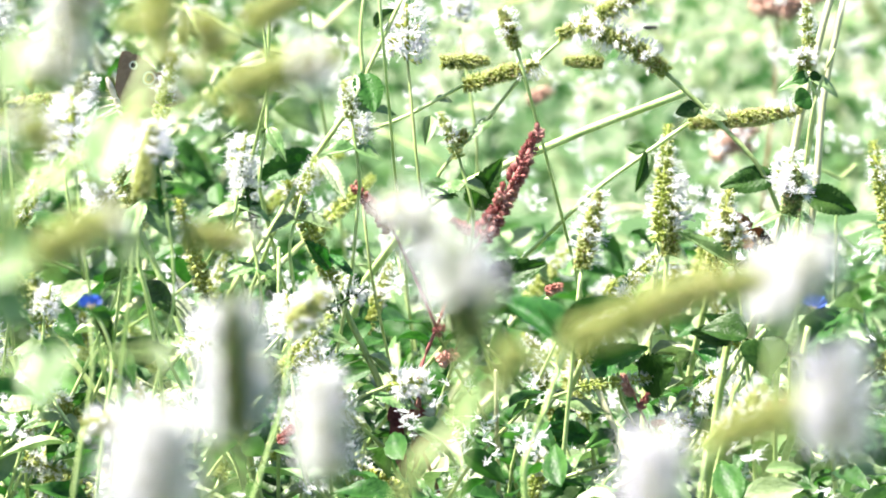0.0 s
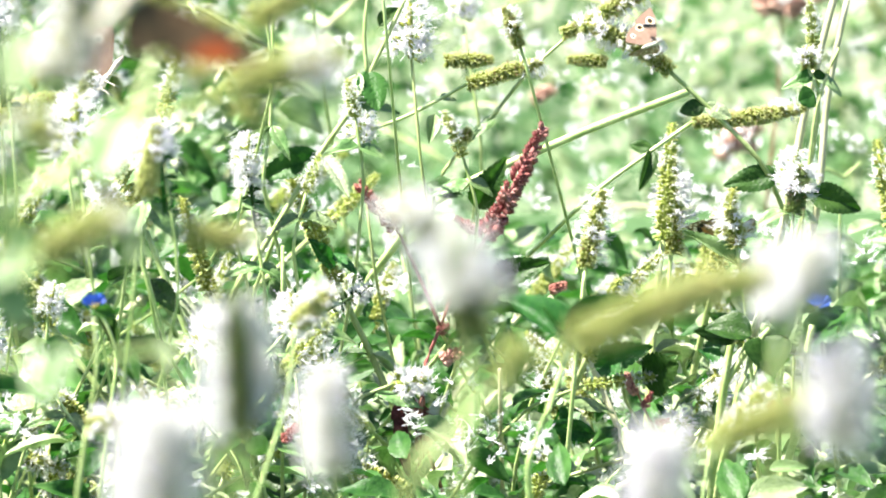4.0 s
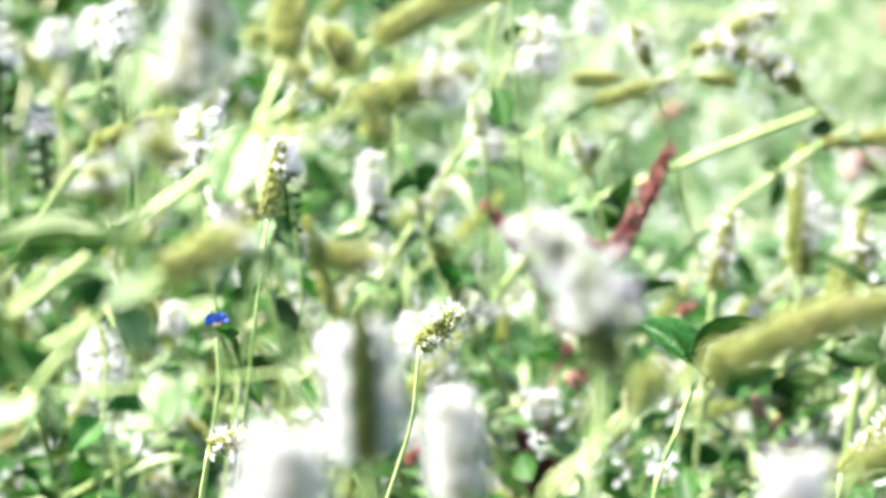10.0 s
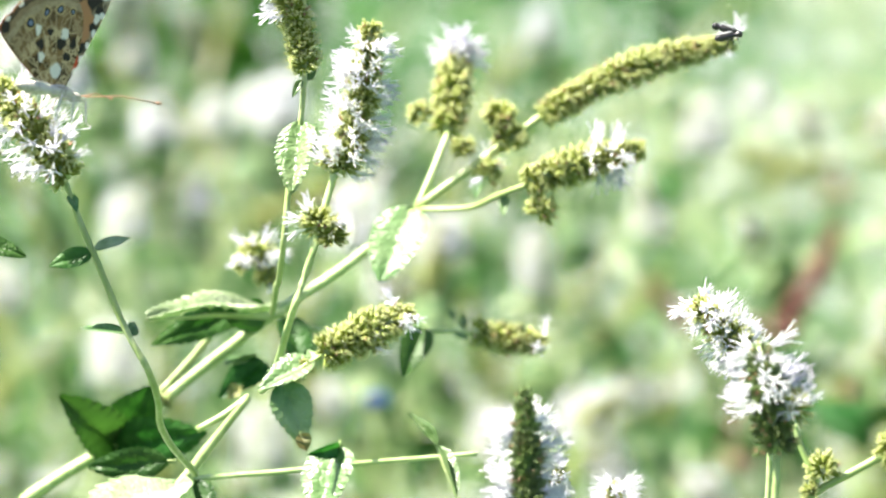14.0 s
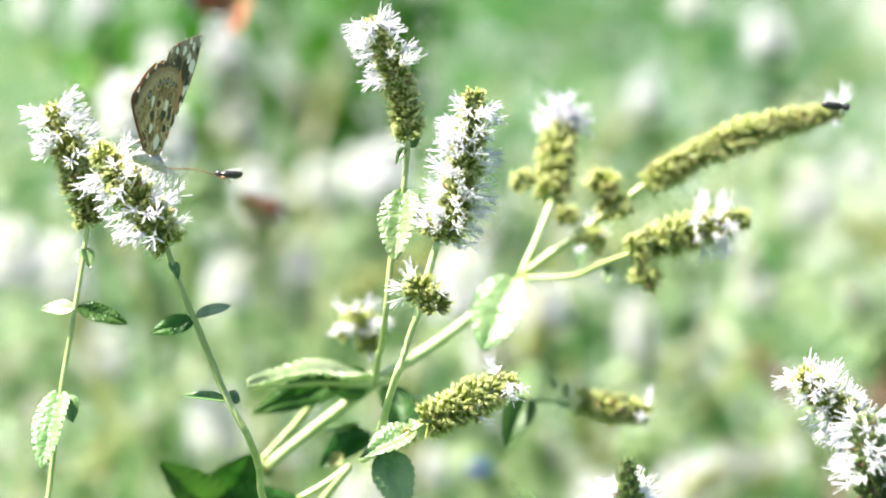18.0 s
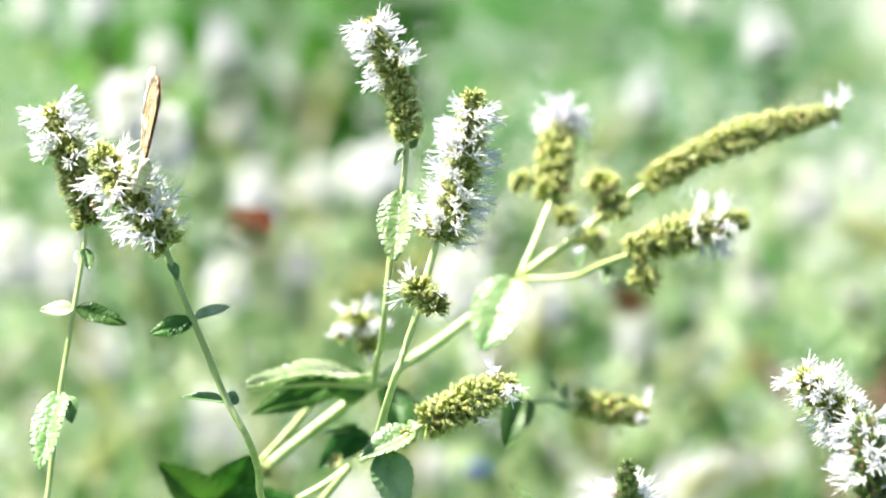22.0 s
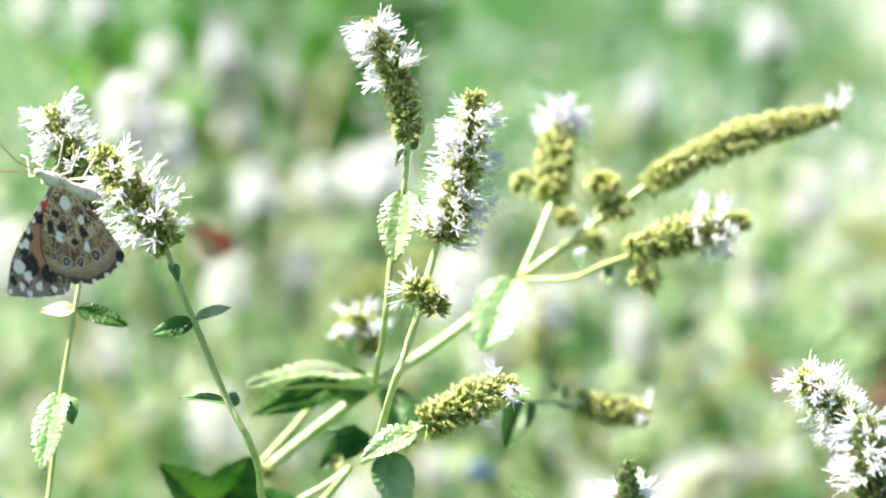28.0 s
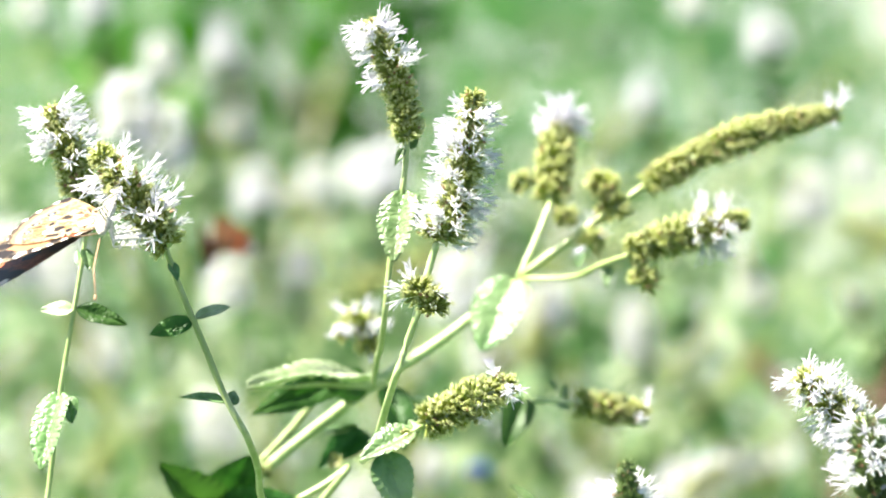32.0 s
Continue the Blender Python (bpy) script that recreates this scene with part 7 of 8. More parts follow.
far_spike(p, (0.0937, 2.3834, 0.2491), (0.1023, 2.3860, 0.2602), 7)
leaf(p, (0.0901, 2.3815, 0.2406), (0.0791, 2.3783, 0.2383), 0.0083, (-0.3, -0.5, 1), 0, LEAVES[3])
leaf(p, (0.0901, 2.3815, 0.2406), (0.1070, 2.3771, 0.2374), 0.0083, (0.3, -0.5, 1), 0, LEAVES[0])
p = thing("mint_plant", "mint stalk with a dense white flower head in the bed", "mint plant", group="flowering mint stalks")
stem(p, [(-0.0792, 2.4422, -0.0100), (-0.0510, 2.4208, 0.1222), (-0.0089, 2.3886, 0.2717), (-0.0060, 2.3944, 0.2965)], 0.00097, 0.00073, sides=5)
far_spike(p, (-0.0060, 2.3944, 0.2965), (-0.0032, 2.3975, 0.3101), 7)
leaf(p, (-0.0072, 2.3921, 0.2866), (-0.0205, 2.3889, 0.2842), 0.0083, (-0.3, -0.5, 1), 0, LEAVES[4])
leaf(p, (-0.0072, 2.3921, 0.2866), (0.0074, 2.3877, 0.2833), 0.0083, (0.3, -0.5, 1), 0, LEAVES[1])
p = thing("mint_plant", "mint stalk with a dense white flower head in the bed", "mint plant", group="flowering mint stalks")
stem(p, [(-0.0760, 2.5187, -0.0100), (-0.0423, 2.4639, 0.1089), (0.0081, 2.3818, 0.2420), (-0.0035, 2.3867, 0.2634)], 0.00097, 0.00073, sides=5)
far_spike(p, (-0.0035, 2.3867, 0.2634), (-0.0151, 2.3893, 0.2746), 7)
leaf(p, (0.0013, 2.3847, 0.2548), (-0.0181, 2.3816, 0.2525), 0.0083, (-0.3, -0.5, 1), 0, LEAVES[0])
leaf(p, (0.0013, 2.3847, 0.2548), (0.0098, 2.3804, 0.2516), 0.0083, (0.3, -0.5, 1), 0, LEAVES[2])
p = thing("mint_plant", "mint stalk with a dense white flower head in the bed", "mint plant", group="flowering mint stalks")
stem(p, [(-0.0804, 2.5188, -0.0100), (-0.0255, 2.4643, 0.1105), (0.0568, 2.3826, 0.2456), (0.0743, 2.3867, 0.2634)], 0.00097, 0.00073, sides=5)
far_spike(p, (0.0743, 2.3867, 0.2634), (0.0904, 2.3885, 0.2712), 2)
leaf(p, (0.0670, 2.3851, 0.2563), (0.0596, 2.3819, 0.2539), 0.0083, (-0.3, -0.5, 1), 0, LEAVES[1])
leaf(p, (0.0670, 2.3851, 0.2563), (0.0875, 2.3807, 0.2530), 0.0083, (0.3, -0.5, 1), 0, LEAVES[3])
p = thing("knotweed_plant", "dry knotweed twigs with scattered red seed heads", "knotweed")
stem(p, [(0.1622, 2.4747, -0.0100), (0.2001, 2.4290, 0.1073), (0.2570, 2.3604, 0.2383), (0.2486, 2.3653, 0.2595), (0.2425, 2.3685, 0.2736)], 0.00048, 0.00048, RED_STEM, sides=5)
red_spike(p, (0.2449, 2.3664, 0.2642), (0.2413, 2.3685, 0.2736), 0.00241, 1190)
red_spike(p, (0.2486, 2.3650, 0.2583), (0.2522, 2.3666, 0.2654), 0.00217, 1205)
red_spike(p, (0.2534, 2.3637, 0.2524), (0.2594, 2.3639, 0.2536), 0.00193, 1225)
red_spike(p, (0.3028, 2.3648, 0.2571), (0.3125, 2.3656, 0.2607), 0.00338, 1430)
red_spike(p, (0.0930, 2.3626, 0.2477), (0.1002, 2.3642, 0.2548), 0.00289, 560)
red_spike(p, (0.1605, 2.3729, 0.2924), (0.1653, 2.3734, 0.2947), 0.00289, 840)
red_spike(p, (0.1617, 2.3702, 0.2806), (0.1702, 2.3710, 0.2842), 0.00386, 845)
red_spike(p, (0.3089, 2.3707, 0.2830), (0.3101, 2.3729, 0.2924), 0.00289, 1455)
red_spike(p, (0.2088, 2.3767, 0.3089), (0.2160, 2.3772, 0.3112), 0.00289, 1040)
p = thing("mint_plant", "mint stem with a long pale green spike and a lilac-white tip", "mint plant", group="flowering mint stalks")
stem(p, [(-0.2134, 2.3785, -0.0100), (-0.1503, 2.3666, 0.1645), (-0.0556, 2.3487, 0.3655), (-0.0414, 2.3530, 0.3840), (-0.0307, 2.3549, 0.3921)], 0.00119, 0.00095)
spike(p, (-0.0307, 2.3549, 0.3921), (0.0072, 2.3572, 0.4020), 0.00498, (0.9, 1), bow=(0.0000, 0.0003, 0.0012), dense=6, seed=475)
cluster(p, (-0.0319, 2.3543, 0.3898), 0.00617, 0, 476)
spike(p, (0.0072, 2.3557, 0.3956), (0.0144, 2.3594, 0.4118), 0.00403, (0.2, 1), dense=10, seed=477)
p = thing("mint_plant", "mint stem with a white head above a dark green spike", "mint plant", group="flowering mint stalks")
stem(p, [(0.1678, 2.5271, -0.0100), (0.1144, 2.4450, 0.1522), (0.0342, 2.3219, 0.3382), (0.0366, 2.3285, 0.3669)], 0.00094, 0.00071)
spike(p, (0.0361, 2.3285, 0.3669), (0.0425, 2.3349, 0.3944), 0.00471, (0.45, 1), dense=12, seed=480)
leaf(p, (0.0366, 2.3277, 0.3635), (0.0271, 2.3136, 0.3525), 0.0094, (-0.3, -0.6, 1), 1)
leaf(p, (0.0366, 2.3275, 0.3623), (0.0482, 2.3169, 0.3541), 0.0094, (-0.3, -0.6, 1), 2)
p = thing("mint_plant", "mint stem with a small half-shaded head", "mint plant", group="flowering mint stalks")
stem(p, [(0.0604, 2.4862, -0.0100), (0.0512, 2.4388, 0.1412), (0.0374, 2.3676, 0.3138), (0.0302, 2.3730, 0.3372), (0.0253, 2.3757, 0.3489)], 0.00096, 0.00072)
spike(p, (0.0253, 2.3756, 0.3484), (0.0133, 2.3795, 0.3653), 0.00408, (0.2, 1), dense=8, seed=485)
p = thing("knotweed_plant", "faded pink knotweed heads on thin red stems behind the mint", "knotweed")
stem(p, [(0.5338, 3.6083, -0.0100), (0.4931, 3.5209, 0.0333), (0.4319, 3.3898, 0.0741), (0.4388, 3.4068, 0.1477), (0.4422, 3.4192, 0.2013)], 0.00103, 0.00069, RED_STEM, sides=5)
red_spike(p, (0.4250, 3.4200, 0.2046), (0.4697, 3.4219, 0.2130), 0.00824, 1400, PINKISH)
red_spike(p, (0.4422, 3.4188, 0.1996), (0.4594, 3.4208, 0.2080), 0.00687, 1450, PINKISH)
red_spike(p, (0.3993, 3.3999, 0.1176), (0.4267, 3.4038, 0.1344), 0.00893, 1325, PINKISH)
red_spike(p, (0.4044, 3.4030, 0.1310), (0.4250, 3.4003, 0.1193), 0.00687, 1340, PINKISH)
red_spike(p, (0.2876, 3.4076, 0.1511), (0.3014, 3.4092, 0.1578), 0.00550, 1000, PINKISH)

# ---- butterflies and flies ----
near_butterfly = butterfly("brown and white marbled butterfly with orange patch on a mint spike", "lady", 0.92, 89.9)
visiting_butterfly = butterfly("brown butterfly with an orange wing patch above the mint", "dusky", 1.0, 87)
tan_butterfly = butterfly("tan brown butterfly with dark ringed eyespots on a mint spike", "tan", 1.0, 89.9)
bed_butterfly = butterfly("orange and black butterfly on a white mint head", "lady", 0.64, 85)
small_butterfly = butterfly("small pale brown butterfly flitting over the mint", "tan", 0.55, 30)
flitting_butterfly = butterfly("dark butterfly with orange wings among the mint", "lady", 0.5, 50)
edge_butterfly = butterfly("orange and black butterfly among the mint leaves", "lady", 0.9, 40)
far_butterfly_a = butterfly("blurred red brown butterfly beyond the stalks", "lady", 0.5, 45)
far_butterfly_b = butterfly("blurred dark red butterfly hanging beyond the stalks", "lady", 0.44, 45)
far_butterfly_c = butterfly("blurred orange butterfly low behind the stalks", "lady", 0.45, 60)
hover_fly = fly("small dark hover fly in the air over the mint")
perched_fly = fly("small black fly perched on the tip of the long spike")
bed_fly = fly("small black fly on a pale mint spike")


# ---- what moves ----
def motions():
    walk(focus_mark, [(t, Matrix.Translation(EYE + AHEAD * d)) for t, d in (
        (0, 2.52), (6, 2.52), (7, 2.48), (8, 2.35), (9, 2.1), (10, 1.88), (11, 1.62), (12, 1.46), (13, 1.34), (14, 1.24), (15, 1.222), (16, 1.216), (17, 1.215), (32, 1.215))])
    walk(near_butterfly, [
        (0.00, pose(-0.2198, 1.3859, 0.7293, 0.0, -13.0, -90.0)),
        (10.00, pose(-0.1550, 1.2814, 0.7212, 0.0, -13.0, -90.0)),
        (11.00, pose(-0.0445, 1.2229, 0.6904, -13.9, -16.3, -77.5)),
        (11.80, pose(-0.0579, 1.1743, 0.7018, -11.3, -13.0, -90.0)),
        (13.50, pose(-0.0569, 1.1733, 0.6975, -21.2, -4.7, -43.7)),
        (16.50, pose(-0.0555, 1.1734, 0.6981, -21.8, -0.1, -41.2)),
        (17.00, pose(-0.0552, 1.1735, 0.6983, -22.6, 4.0, -34.2)),
        (17.50, pose(-0.0559, 1.1733, 0.6977, -23.2, 5.3, -29.1)),
        (18.00, pose(-0.0574, 1.1731, 0.6966, -24.0, 5.7, -20.2)),
        (18.50, pose(-0.0588, 1.1729, 0.6957, -24.2, 3.4, -7.7)),
        (19.00, pose(-0.0577, 1.1728, 0.6953, -33.3, 16.6, 18.6)),
        (19.50, pose(-0.0577, 1.1727, 0.6951, -33.5, 16.1, 17.7)),
        (20.00, pose(-0.0579, 1.1728, 0.6955, -40.9, 17.8, 34.2)),
        (20.50, pose(-0.0577, 1.1728, 0.6953, -33.3, 15.2, 22.9)),
        (21.00, pose(-0.0580, 1.1727, 0.6951, -30.6, 15.9, 14.2)),
        (22.00, pose(-0.0594, 1.1724, 0.6938, -36.9, 10.8, 6.3)),
        (23.00, pose(-0.0603, 1.1722, 0.6929, -37.0, 5.8, 1.4)),
        (23.80, pose(-0.0603, 1.1722, 0.6929, -37.0, 6.8, 2.1)),
        (24.50, pose(-0.0614, 1.1720, 0.6921, -41.8, 25.3, 17.5)),
        (25.50, pose(-0.0619, 1.1720, 0.6918, -42.4, 27.6, 20.5)),
        (26.30, pose(-0.0625, 1.1632, 0.6985, -13.4, 48.6, 69.0)),
        (26.80, pose(-0.0653, 1.1622, 0.6942, 45.0, 20.0, 10.0)),
        (27.50, pose(-0.0746, 1.1673, 0.6939, 95.0, -23.3, -37.9)),
        (27.80, pose(-0.0746, 1.1673, 0.6939, 146.3, -23.3, -37.9)),
        (28.50, pose(-0.0745, 1.1671, 0.6931, 147.4, -22.7, -36.9)),
        (29.50, pose(-0.0740, 1.1672, 0.6933, 149.4, -17.7, -37.7)),
        (30.00, pose(-0.0712, 1.1668, 0.6915, 162.1, 22.2, -42.3)),
        (30.60, pose(-0.0701, 1.1661, 0.6887, 167.6, 42.1, -34.1)),
        (31.20, pose(-0.0703, 1.1659, 0.6877, 174.2, 50.3, -21.3)),
        (32.00, pose(-0.0663, 1.1656, 0.6867, -158.0, 68.1, 19.8))])
    walk(visiting_butterfly, [
        (0.00, pose(0.0076, 1.1746, 0.7296, -168.0, 8.5, 88.5)),
        (0.20, pose(0.0081, 1.1738, 0.7265, -167.5, 1.6, 89.6)),
        (0.50, pose(0.0102, 1.1698, 0.7117, -166.2, 11.6, 87.5)),
        (0.70, pose(0.0128, 1.1692, 0.7102, -168.5, 9.5, 88.4)),
        (1.00, pose(0.0122, 1.1683, 0.7068, 169.2, 11.0, 89.8)),
        (1.50, pose(0.0126, 1.1676, 0.7043, 149.8, 12.5, 90.5)),
        (2.00, pose(0.0141, 1.1675, 0.7042, 152.0, 12.3, 90.5)),
        (2.50, pose(0.0152, 1.1669, 0.7025, 142.6, 7.3, 101.2)),
        (3.00, pose(0.0195, 1.1657, 0.6979, 127.3, 14.2, 89.6)),
        (3.50, pose(0.0150, 1.1665, 0.7000, 127.8, 14.3, 91.5)),
        (5.50, pose(0.0148, 1.1661, 0.6996, 156.1, -7.3, 109.1)),
        (5.70, pose(0.0250, 1.2292, 0.7103, 107.4, -21.1, 165.9)),
        (6.20, pose(0.0596, 1.2912, 0.7639, 103.0, -0.0, 180.0)),
        (32.00, pose(0.1310, 1.2977, 0.7918, 103.0, -0.0, 180.0))])
    walk(tan_butterfly, [
        (0.00, pose(0.0270, 2.4347, 0.3825, -75.3, -7.5, -69.4)),
        (0.40, pose(0.0270, 2.4347, 0.3823, -76.6, 2.6, -61.2)),
        (1.20, pose(0.0251, 2.4345, 0.3816, -74.7, -26.7, -34.2)),
        (2.10, pose(0.0240, 2.4350, 0.3850, -60.0, 18.0, 88.0)),
        (2.40, pose(0.0218, 2.4353, 0.3895, -60.0, 18.0, 88.0)),
        (3.00, pose(0.0215, 2.4360, 0.3915, -60.0, 18.0, 88.0)),
        (3.50, pose(0.0215, 2.4361, 0.3915, -60.0, 18.0, 88.0)),
        (5.50, pose(0.0184, 2.4379, 0.3962, -50.1, 12.2, 3.0)),
        (6.00, pose(0.0091, 2.4369, 0.3918, -31.2, 18.0, -16.9)),
        (6.50, pose(0.0075, 2.4367, 0.3911, -30.5, 16.4, -21.9)),
        (7.00, pose(0.0065, 2.4367, 0.3911, -31.2, 18.0, -16.9)),
        (8.00, pose(-0.0080, 2.3578, 0.4937, 103.0, -0.0, 180.0)),
        (9.00, pose(-0.1750, 2.3791, 0.5860, 103.0, -0.0, 180.0)),
        (32.00, pose(-0.2938, 2.3921, 0.6422, 103.0, -0.0, 180.0))])
    walk(bed_butterfly, [
        (0.00, pose(0.2920, 2.4200, 0.3186, -73.8, 3.3, -107.0)),
        (0.40, pose(0.2871, 2.4200, 0.3184, -68.2, -13.0, -90.0)),
        (0.80, pose(0.2746, 2.4199, 0.3184, -30.0, 7.7, -4.4)),
        (1.20, pose(0.2815, 2.4200, 0.3185, -45.3, -38.1, -60.5)),
        (1.60, pose(0.2824, 2.4197, 0.3175, -28.3, -23.2, -84.4)),
        (2.00, pose(0.2827, 2.4197, 0.3172, -22.9, -21.3, -86.4)),
        (2.30, pose(0.2848, 2.4197, 0.3174, -17.4, -20.7, -87.5)),
        (2.60, pose(0.2906, 2.4206, 0.3210, -41.9, -3.7, -4.1)),
        (3.50, pose(0.2904, 2.4205, 0.3208, -42.0, -4.4, 11.4)),
        (5.50, pose(0.3006, 2.4183, 0.3114, -32.8, 75.1, 48.3)),
        (6.00, pose(0.3011, 2.4181, 0.3105, -32.8, 75.1, 48.3)),
        (6.50, pose(0.3009, 2.4181, 0.3104, -32.8, 75.1, 48.3)),
        (7.00, pose(0.3016, 2.4182, 0.3107, -12.1, 41.6, 66.8)),
        (8.00, pose(0.3110, 2.3251, 0.3520, -12.1, 41.6, 66.8)),
        (9.00, pose(0.3385, 2.3371, 0.4040, -3.8, -12.4, -72.9)),
        (32.00, pose(0.3236, 2.3509, 0.4640, -3.8, -12.4, -72.9))])
    walk(small_butterfly, [
        (0.00, pose(0.2132, 2.3731, 0.5601, -103.0, -0.0, 0.0)),
        (2.10, pose(0.2430, 2.3508, 0.4635, -77.5, -3.7, -163.7)),
        (2.30, pose(0.2333, 2.3249, 0.3512, -77.2, -2.5, -169.0)),
        (2.60, pose(0.2284, 2.3252, 0.3524, -49.6, 18.6, -90.8)),
        (3.20, pose(0.2282, 2.3253, 0.3530, -64.7, 43.4, -70.2)),
        (3.60, pose(0.2244, 2.3255, 0.3540, -42.0, 10.6, -24.1)),
        (4.30, pose(0.2810, 2.3625, 0.5140, 106.1, -35.8, 170.4)),
        (5.50, pose(0.3262, 2.3944, 0.6525, 106.1, -35.8, 170.4)),
        (32.00, pose(0.1635, 2.4075, 0.7091, 106.1, -35.8, 170.4))])
    walk(flitting_butterfly, [
        (0.00, pose(0.3034, 2.1948, 0.6767, 103.0, -0.0, 180.0)),
        (8.00, pose(0.2721, 2.1758, 0.5945, -103.0, -0.0, 0.0)),
        (8.60, pose(0.2145, 2.1422, 0.4488, -40.7, -39.8, 126.5)),
        (9.00, pose(0.1786, 2.1279, 0.3870, 21.6, 29.0, 96.4)),
        (9.20, pose(0.1794, 2.1284, 0.3893, 20.8, 37.9, 99.3)),
        (9.60, pose(0.2144, 2.1363, 0.4232, 21.7, -10.8, -55.6)),
        (10.00, pose(0.2941, 2.1572, 0.5139, 21.7, -10.8, -55.6)),
        (10.50, pose(0.3526, 2.1821, 0.6219, 21.7, -10.8, -55.6)),
        (32.00, pose(0.2958, 2.2067, 0.7284, 21.7, -10.8, -55.6))])
    walk(edge_butterfly, [
        (0.00, pose(-0.0871, 2.4361, 0.3884, 8.5, -13.6, 74.5)),
        (5.90, pose(-0.0633, 2.4371, 0.3925, 8.5, -13.6, 74.5)),
        (6.50, pose(-0.0710, 2.4374, 0.3940, 8.5, -13.6, 74.5)),
        (7.50, pose(-0.0717, 2.4376, 0.3950, -24.9, -41.2, 99.8)),
        (8.30, pose(-0.0788, 2.4369, 0.3918, -24.9, -41.2, 99.8)),
        (9.00, pose(-0.1050, 2.3371, 0.4040, 0.0, 13.0, 90.0)),
        (32.00, pose(-0.3167, 2.3509, 0.4640, 0.0, 13.0, 90.0))])
    walk(far_butterfly_a, [
        (0.00, pose(0.1216, 1.8280, 0.8662, 103.0, -0.0, 180.0)),
        (17.00, pose(-0.0143, 1.7974, 0.7339, -103.0, -0.0, 0.0)),
        (17.80, pose(-0.0584, 1.7699, 0.6147, -80.6, -27.9, -175.3)),
        (18.30, pose(-0.0652, 1.7696, 0.6131, -52.9, -11.7, 98.1)),
        (19.00, pose(-0.0694, 1.7669, 0.6015, -69.4, -30.2, 141.8)),
        (20.00, pose(-0.0711, 1.7671, 0.6023, -68.2, -29.5, 139.4)),
        (21.40, pose(-0.0737, 1.7675, 0.6040, -68.2, -29.5, 139.4)),
        (21.90, pose(-0.0822, 1.7764, 0.6429, 103.0, -0.0, 180.0)),
        (23.00, pose(-0.1331, 1.8051, 0.7669, 103.0, -0.0, 180.0)),
        (32.00, pose(-0.1331, 1.8165, 0.8166, 103.0, -0.0, 180.0))])
    walk(far_butterfly_b, [
        (0.00, pose(-0.0294, 1.7155, 0.8234, 103.0, -0.0, 180.0)),
        (13.00, pose(-0.0502, 1.6903, 0.7143, -103.0, -0.0, 0.0)),
        (14.50, pose(-0.0582, 1.6615, 0.5896, -63.4, -13.0, -90.0)),
        (17.00, pose(-0.0550, 1.6590, 0.5787, -63.4, -13.0, -90.0)),
        (19.00, pose(-0.0550, 1.6572, 0.5709, -36.7, 9.7, -98.4)),
        (22.50, pose(-0.0563, 1.6570, 0.5701, -36.7, 9.7, -98.4)),
        (23.20, pose(-0.0558, 1.6570, 0.5701, -36.7, 9.7, -98.4)),
        (23.60, pose(-0.0534, 1.6574, 0.5716, -74.5, 7.4, -163.4)),
        (24.20, pose(-0.0774, 1.6572, 0.5709, -18.1, 14.8, 83.5)),
        (25.50, pose(-0.0790, 1.6568, 0.5693, -18.1, 14.8, 83.5)),
        (27.50, pose(-0.0702, 1.6572, 0.5709, -55.7, -1.2, -108.1)),
        (28.00, pose(-0.0694, 1.6561, 0.5662, -55.8, -2.3, -106.4)),
        (31.00, pose(-0.0670, 1.6565, 0.5677, -55.8, -2.3, -106.4)),
        (31.40, pose(-0.0662, 1.6568, 0.5693, -69.6, 13.2, -152.4)),
        (32.00, pose(-0.0646, 1.6565, 0.5677, -69.6, 13.2, -152.4))])
    walk(far_butterfly_c, [
        (0.00, pose(0.2024, 2.1063, 0.7379, 103.0, -0.0, 180.0)),
        (21.00, pose(0.1427, 2.0794, 0.6215, -103.0, -0.0, 0.0)),
        (22.00, pose(0.0650, 2.0408, 0.4545, -8.0, -32.0, 90.0)),
        (23.00, pose(0.0653, 2.0409, 0.4549, -8.4, -35.9, 90.7)),
        (23.60, pose(0.0580, 2.0404, 0.4526, -6.8, -5.0, 86.3)),
        (24.10, pose(0.0430, 2.0547, 0.5147, 62.6, -23.6, 24.0)),
        (24.60, pose(-0.0167, 2.0839, 0.6409, 62.6, -23.6, 24.0)),
        (32.00, pose(-0.0167, 2.1063, 0.7379, 62.6, -23.6, 24.0))])
    walk(hover_fly, [
        (0.00, pose(0.2232, 1.2375, 0.7091, 0.0, 24.3, 90.0)),
        (12.20, pose(0.1522, 1.2159, 0.6152, 0.0, 24.3, 90.0)),
        (13.00, pose(0.1023, 1.2317, 0.6395, 2.8, -3.6, 89.2)),
        (13.50, pose(0.0869, 1.2372, 0.6630, 16.3, -3.2, 85.2)),
        (14.50, pose(0.0564, 1.2486, 0.7127, 16.3, -3.2, 85.2)),
        (16.00, pose(-0.0924, 1.2222, 0.6873, 0.0, -13.0, -90.0)),
        (18.50, pose(-0.0386, 1.2116, 0.6857, 0.0, 1.7, 90.0)),
        (19.00, pose(-0.0470, 1.2110, 0.6830, -2.8, 1.7, 90.6)),
        (19.40, pose(-0.0617, 1.2089, 0.6738, 0.0, -1.7, -90.0)),
        (20.00, pose(0.0195, 1.2129, 0.6912, -5.6, -1.7, -91.1)),
        (20.50, pose(0.1050, 1.2132, 0.6926, 5.7, -13.0, -90.0)),
        (32.00, pose(0.1740, 1.2196, 0.7205, 5.7, -13.0, -90.0))])
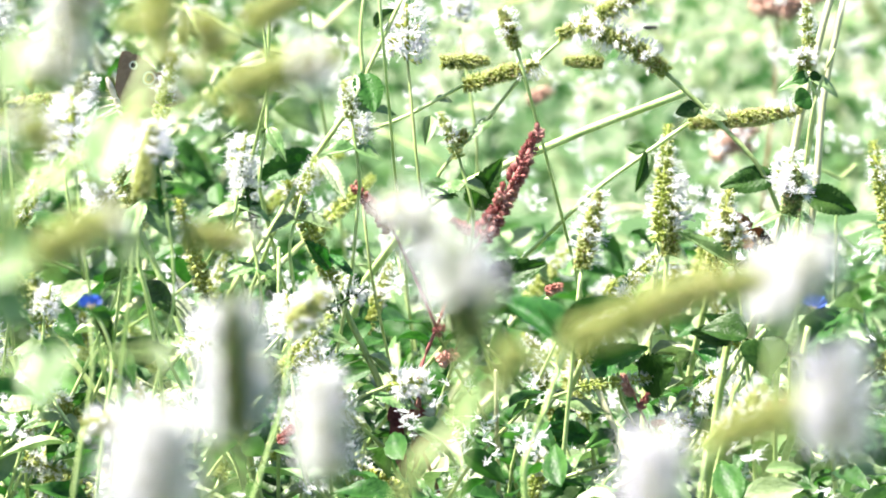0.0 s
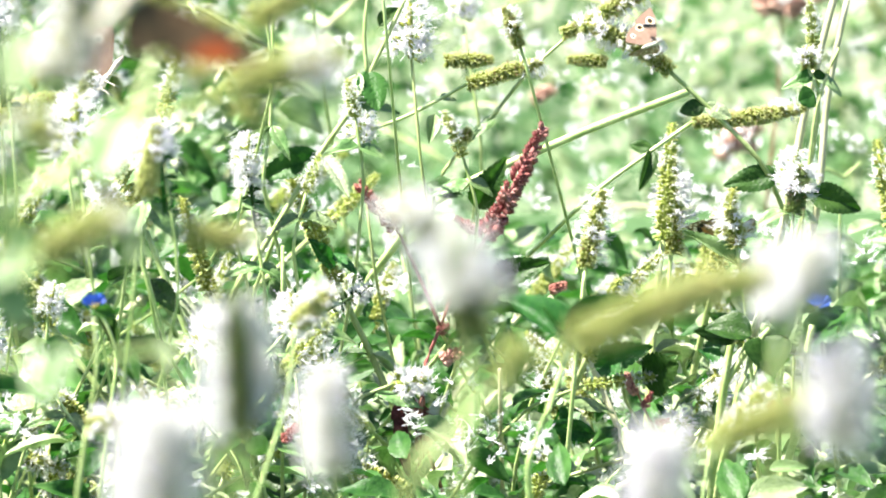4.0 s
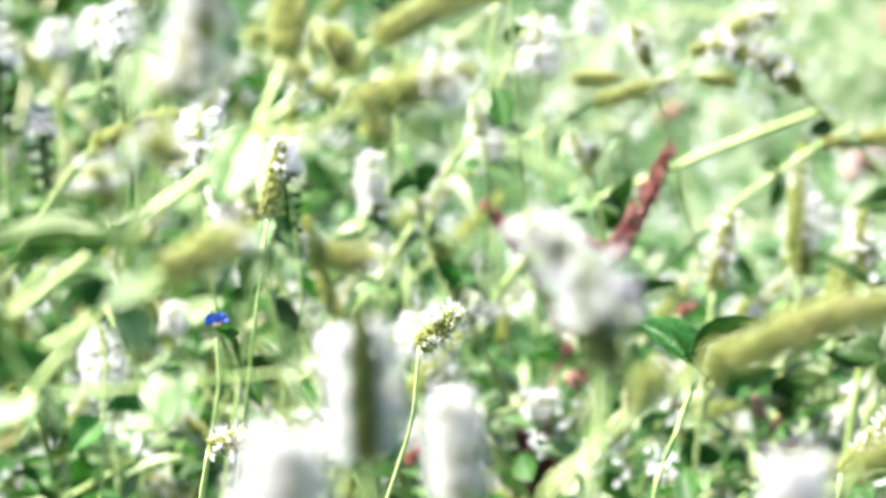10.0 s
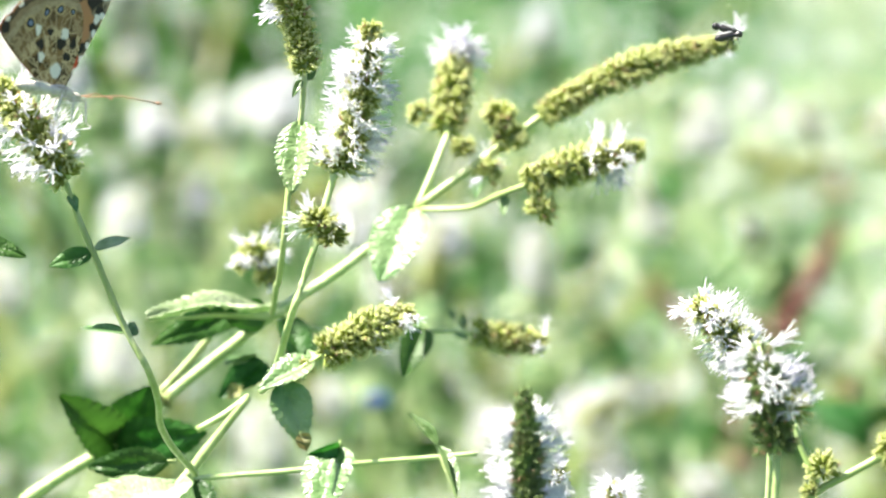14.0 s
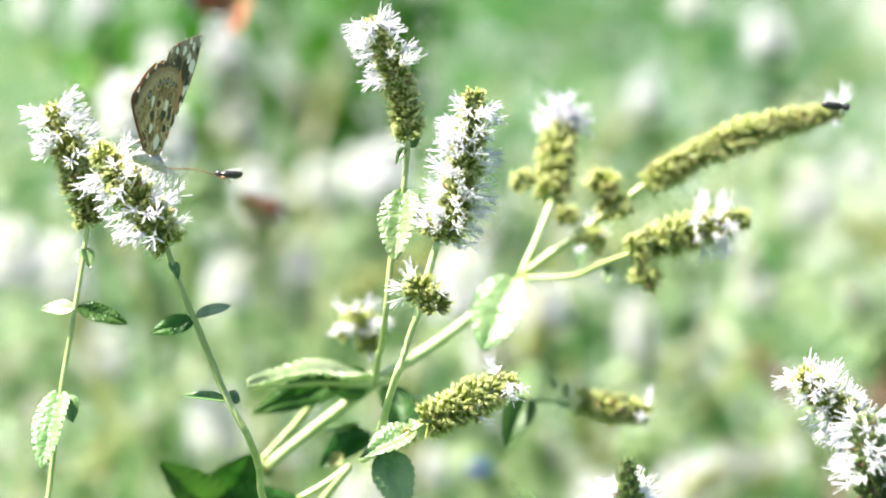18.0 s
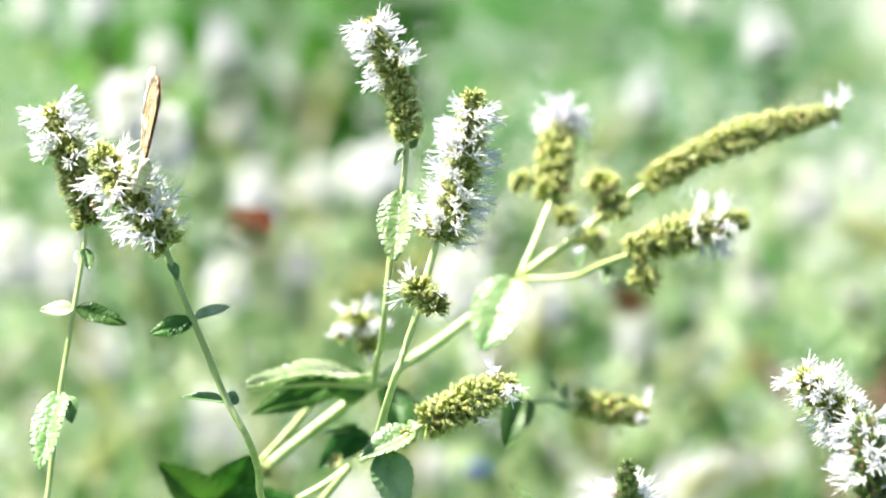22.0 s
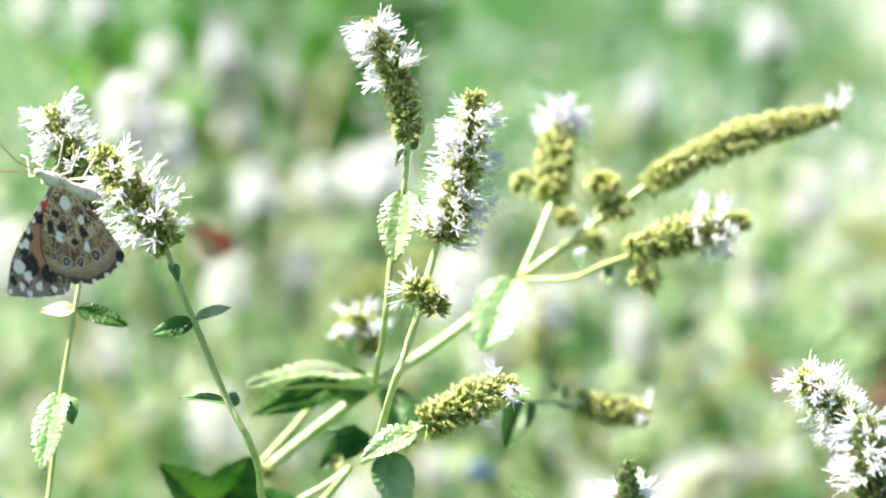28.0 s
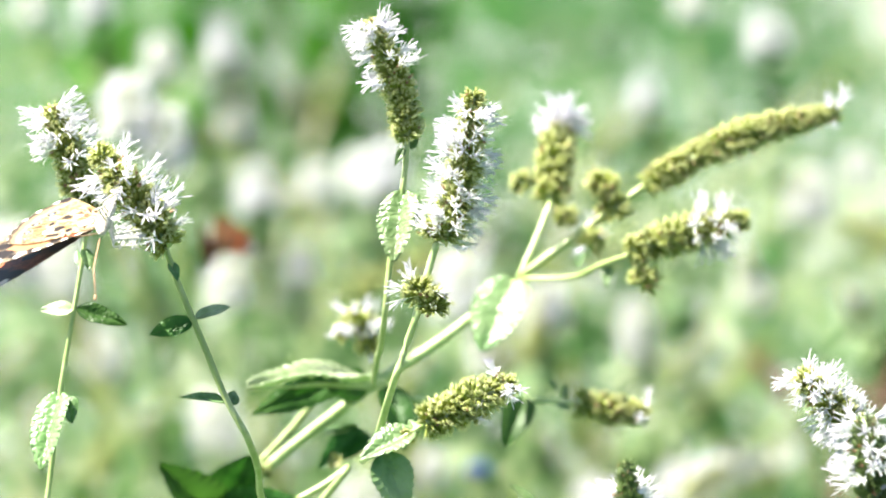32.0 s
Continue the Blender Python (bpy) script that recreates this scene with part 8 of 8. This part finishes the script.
    walk(perched_fly, [
        (0.00, pose(0.0812, 1.2363, 0.6951, 11.0, -2.1, -87.8)),
        (15.00, pose(0.0812, 1.2363, 0.6951, 11.0, -2.1, -87.8)),
        (19.20, pose(0.0819, 1.2363, 0.6947, -11.0, -2.1, -92.2)),
        (19.80, pose(0.1189, 1.2465, 0.7392, 11.0, -2.1, -87.8)),
        (32.00, pose(0.1891, 1.2571, 0.7848, 11.0, -2.1, -87.8))])
    walk(bed_fly, [
        (0.00, pose(0.2497, 2.3434, 0.4316, 0.0, -13.0, -90.0)),
        (5.00, pose(0.2458, 2.3435, 0.4318, 0.0, -13.0, -90.0)),
        (5.50, pose(0.2320, 2.3242, 0.3484, -63.4, -13.0, -90.0)),
        (6.20, pose(0.2302, 2.3240, 0.3472, -63.4, -13.0, -90.0)),
        (6.80, pose(0.3062, 2.3416, 0.4235, 38.7, -13.0, -90.0)),
        (9.00, pose(0.4086, 2.3738, 0.5632, 38.7, -13.0, -90.0)),
        (32.00, pose(0.2779, 2.4075, 0.7091, 38.7, -13.0, -90.0))])
    flap_wings(bed_butterfly, [(0, 70), (0.4, 85), (2.3, 85), (2.6, 28), (3.5, 24), (6, 40), (7, 70), (32, 70)])
    flap_wings(near_butterfly, [(0, 60), (10.7, 60), (10.9, 5), (11.1, 80), (11.3, 10), (11.5, 80), (11.7, 20), (12, 89.9), (25.8, 89.9), (26.1, 62), (26.4, 89.9), (31.2, 89.9), (32, 84)])
    flap_wings(flitting_butterfly, [(0, 50), (8.3, 50), (8.5, 0), (8.7, 75), (8.9, 15), (9.1, 70), (9.4, 50), (32, 60)])
    flap_wings(small_butterfly, [(0, 40), (2.0, 75), (2.2, 10), (2.4, 70), (2.6, 85), (3.7, 85), (3.9, 20), (4.1, 80), (4.3, 20), (32, 40)])
    flap_wings(far_butterfly_a, [(0, 40), (17.2, 70), (17.5, 5), (17.8, 75), (18.1, 20), (21.4, 45), (21.6, 80), (21.8, 10), (22.0, 75), (32, 40)])


motions()
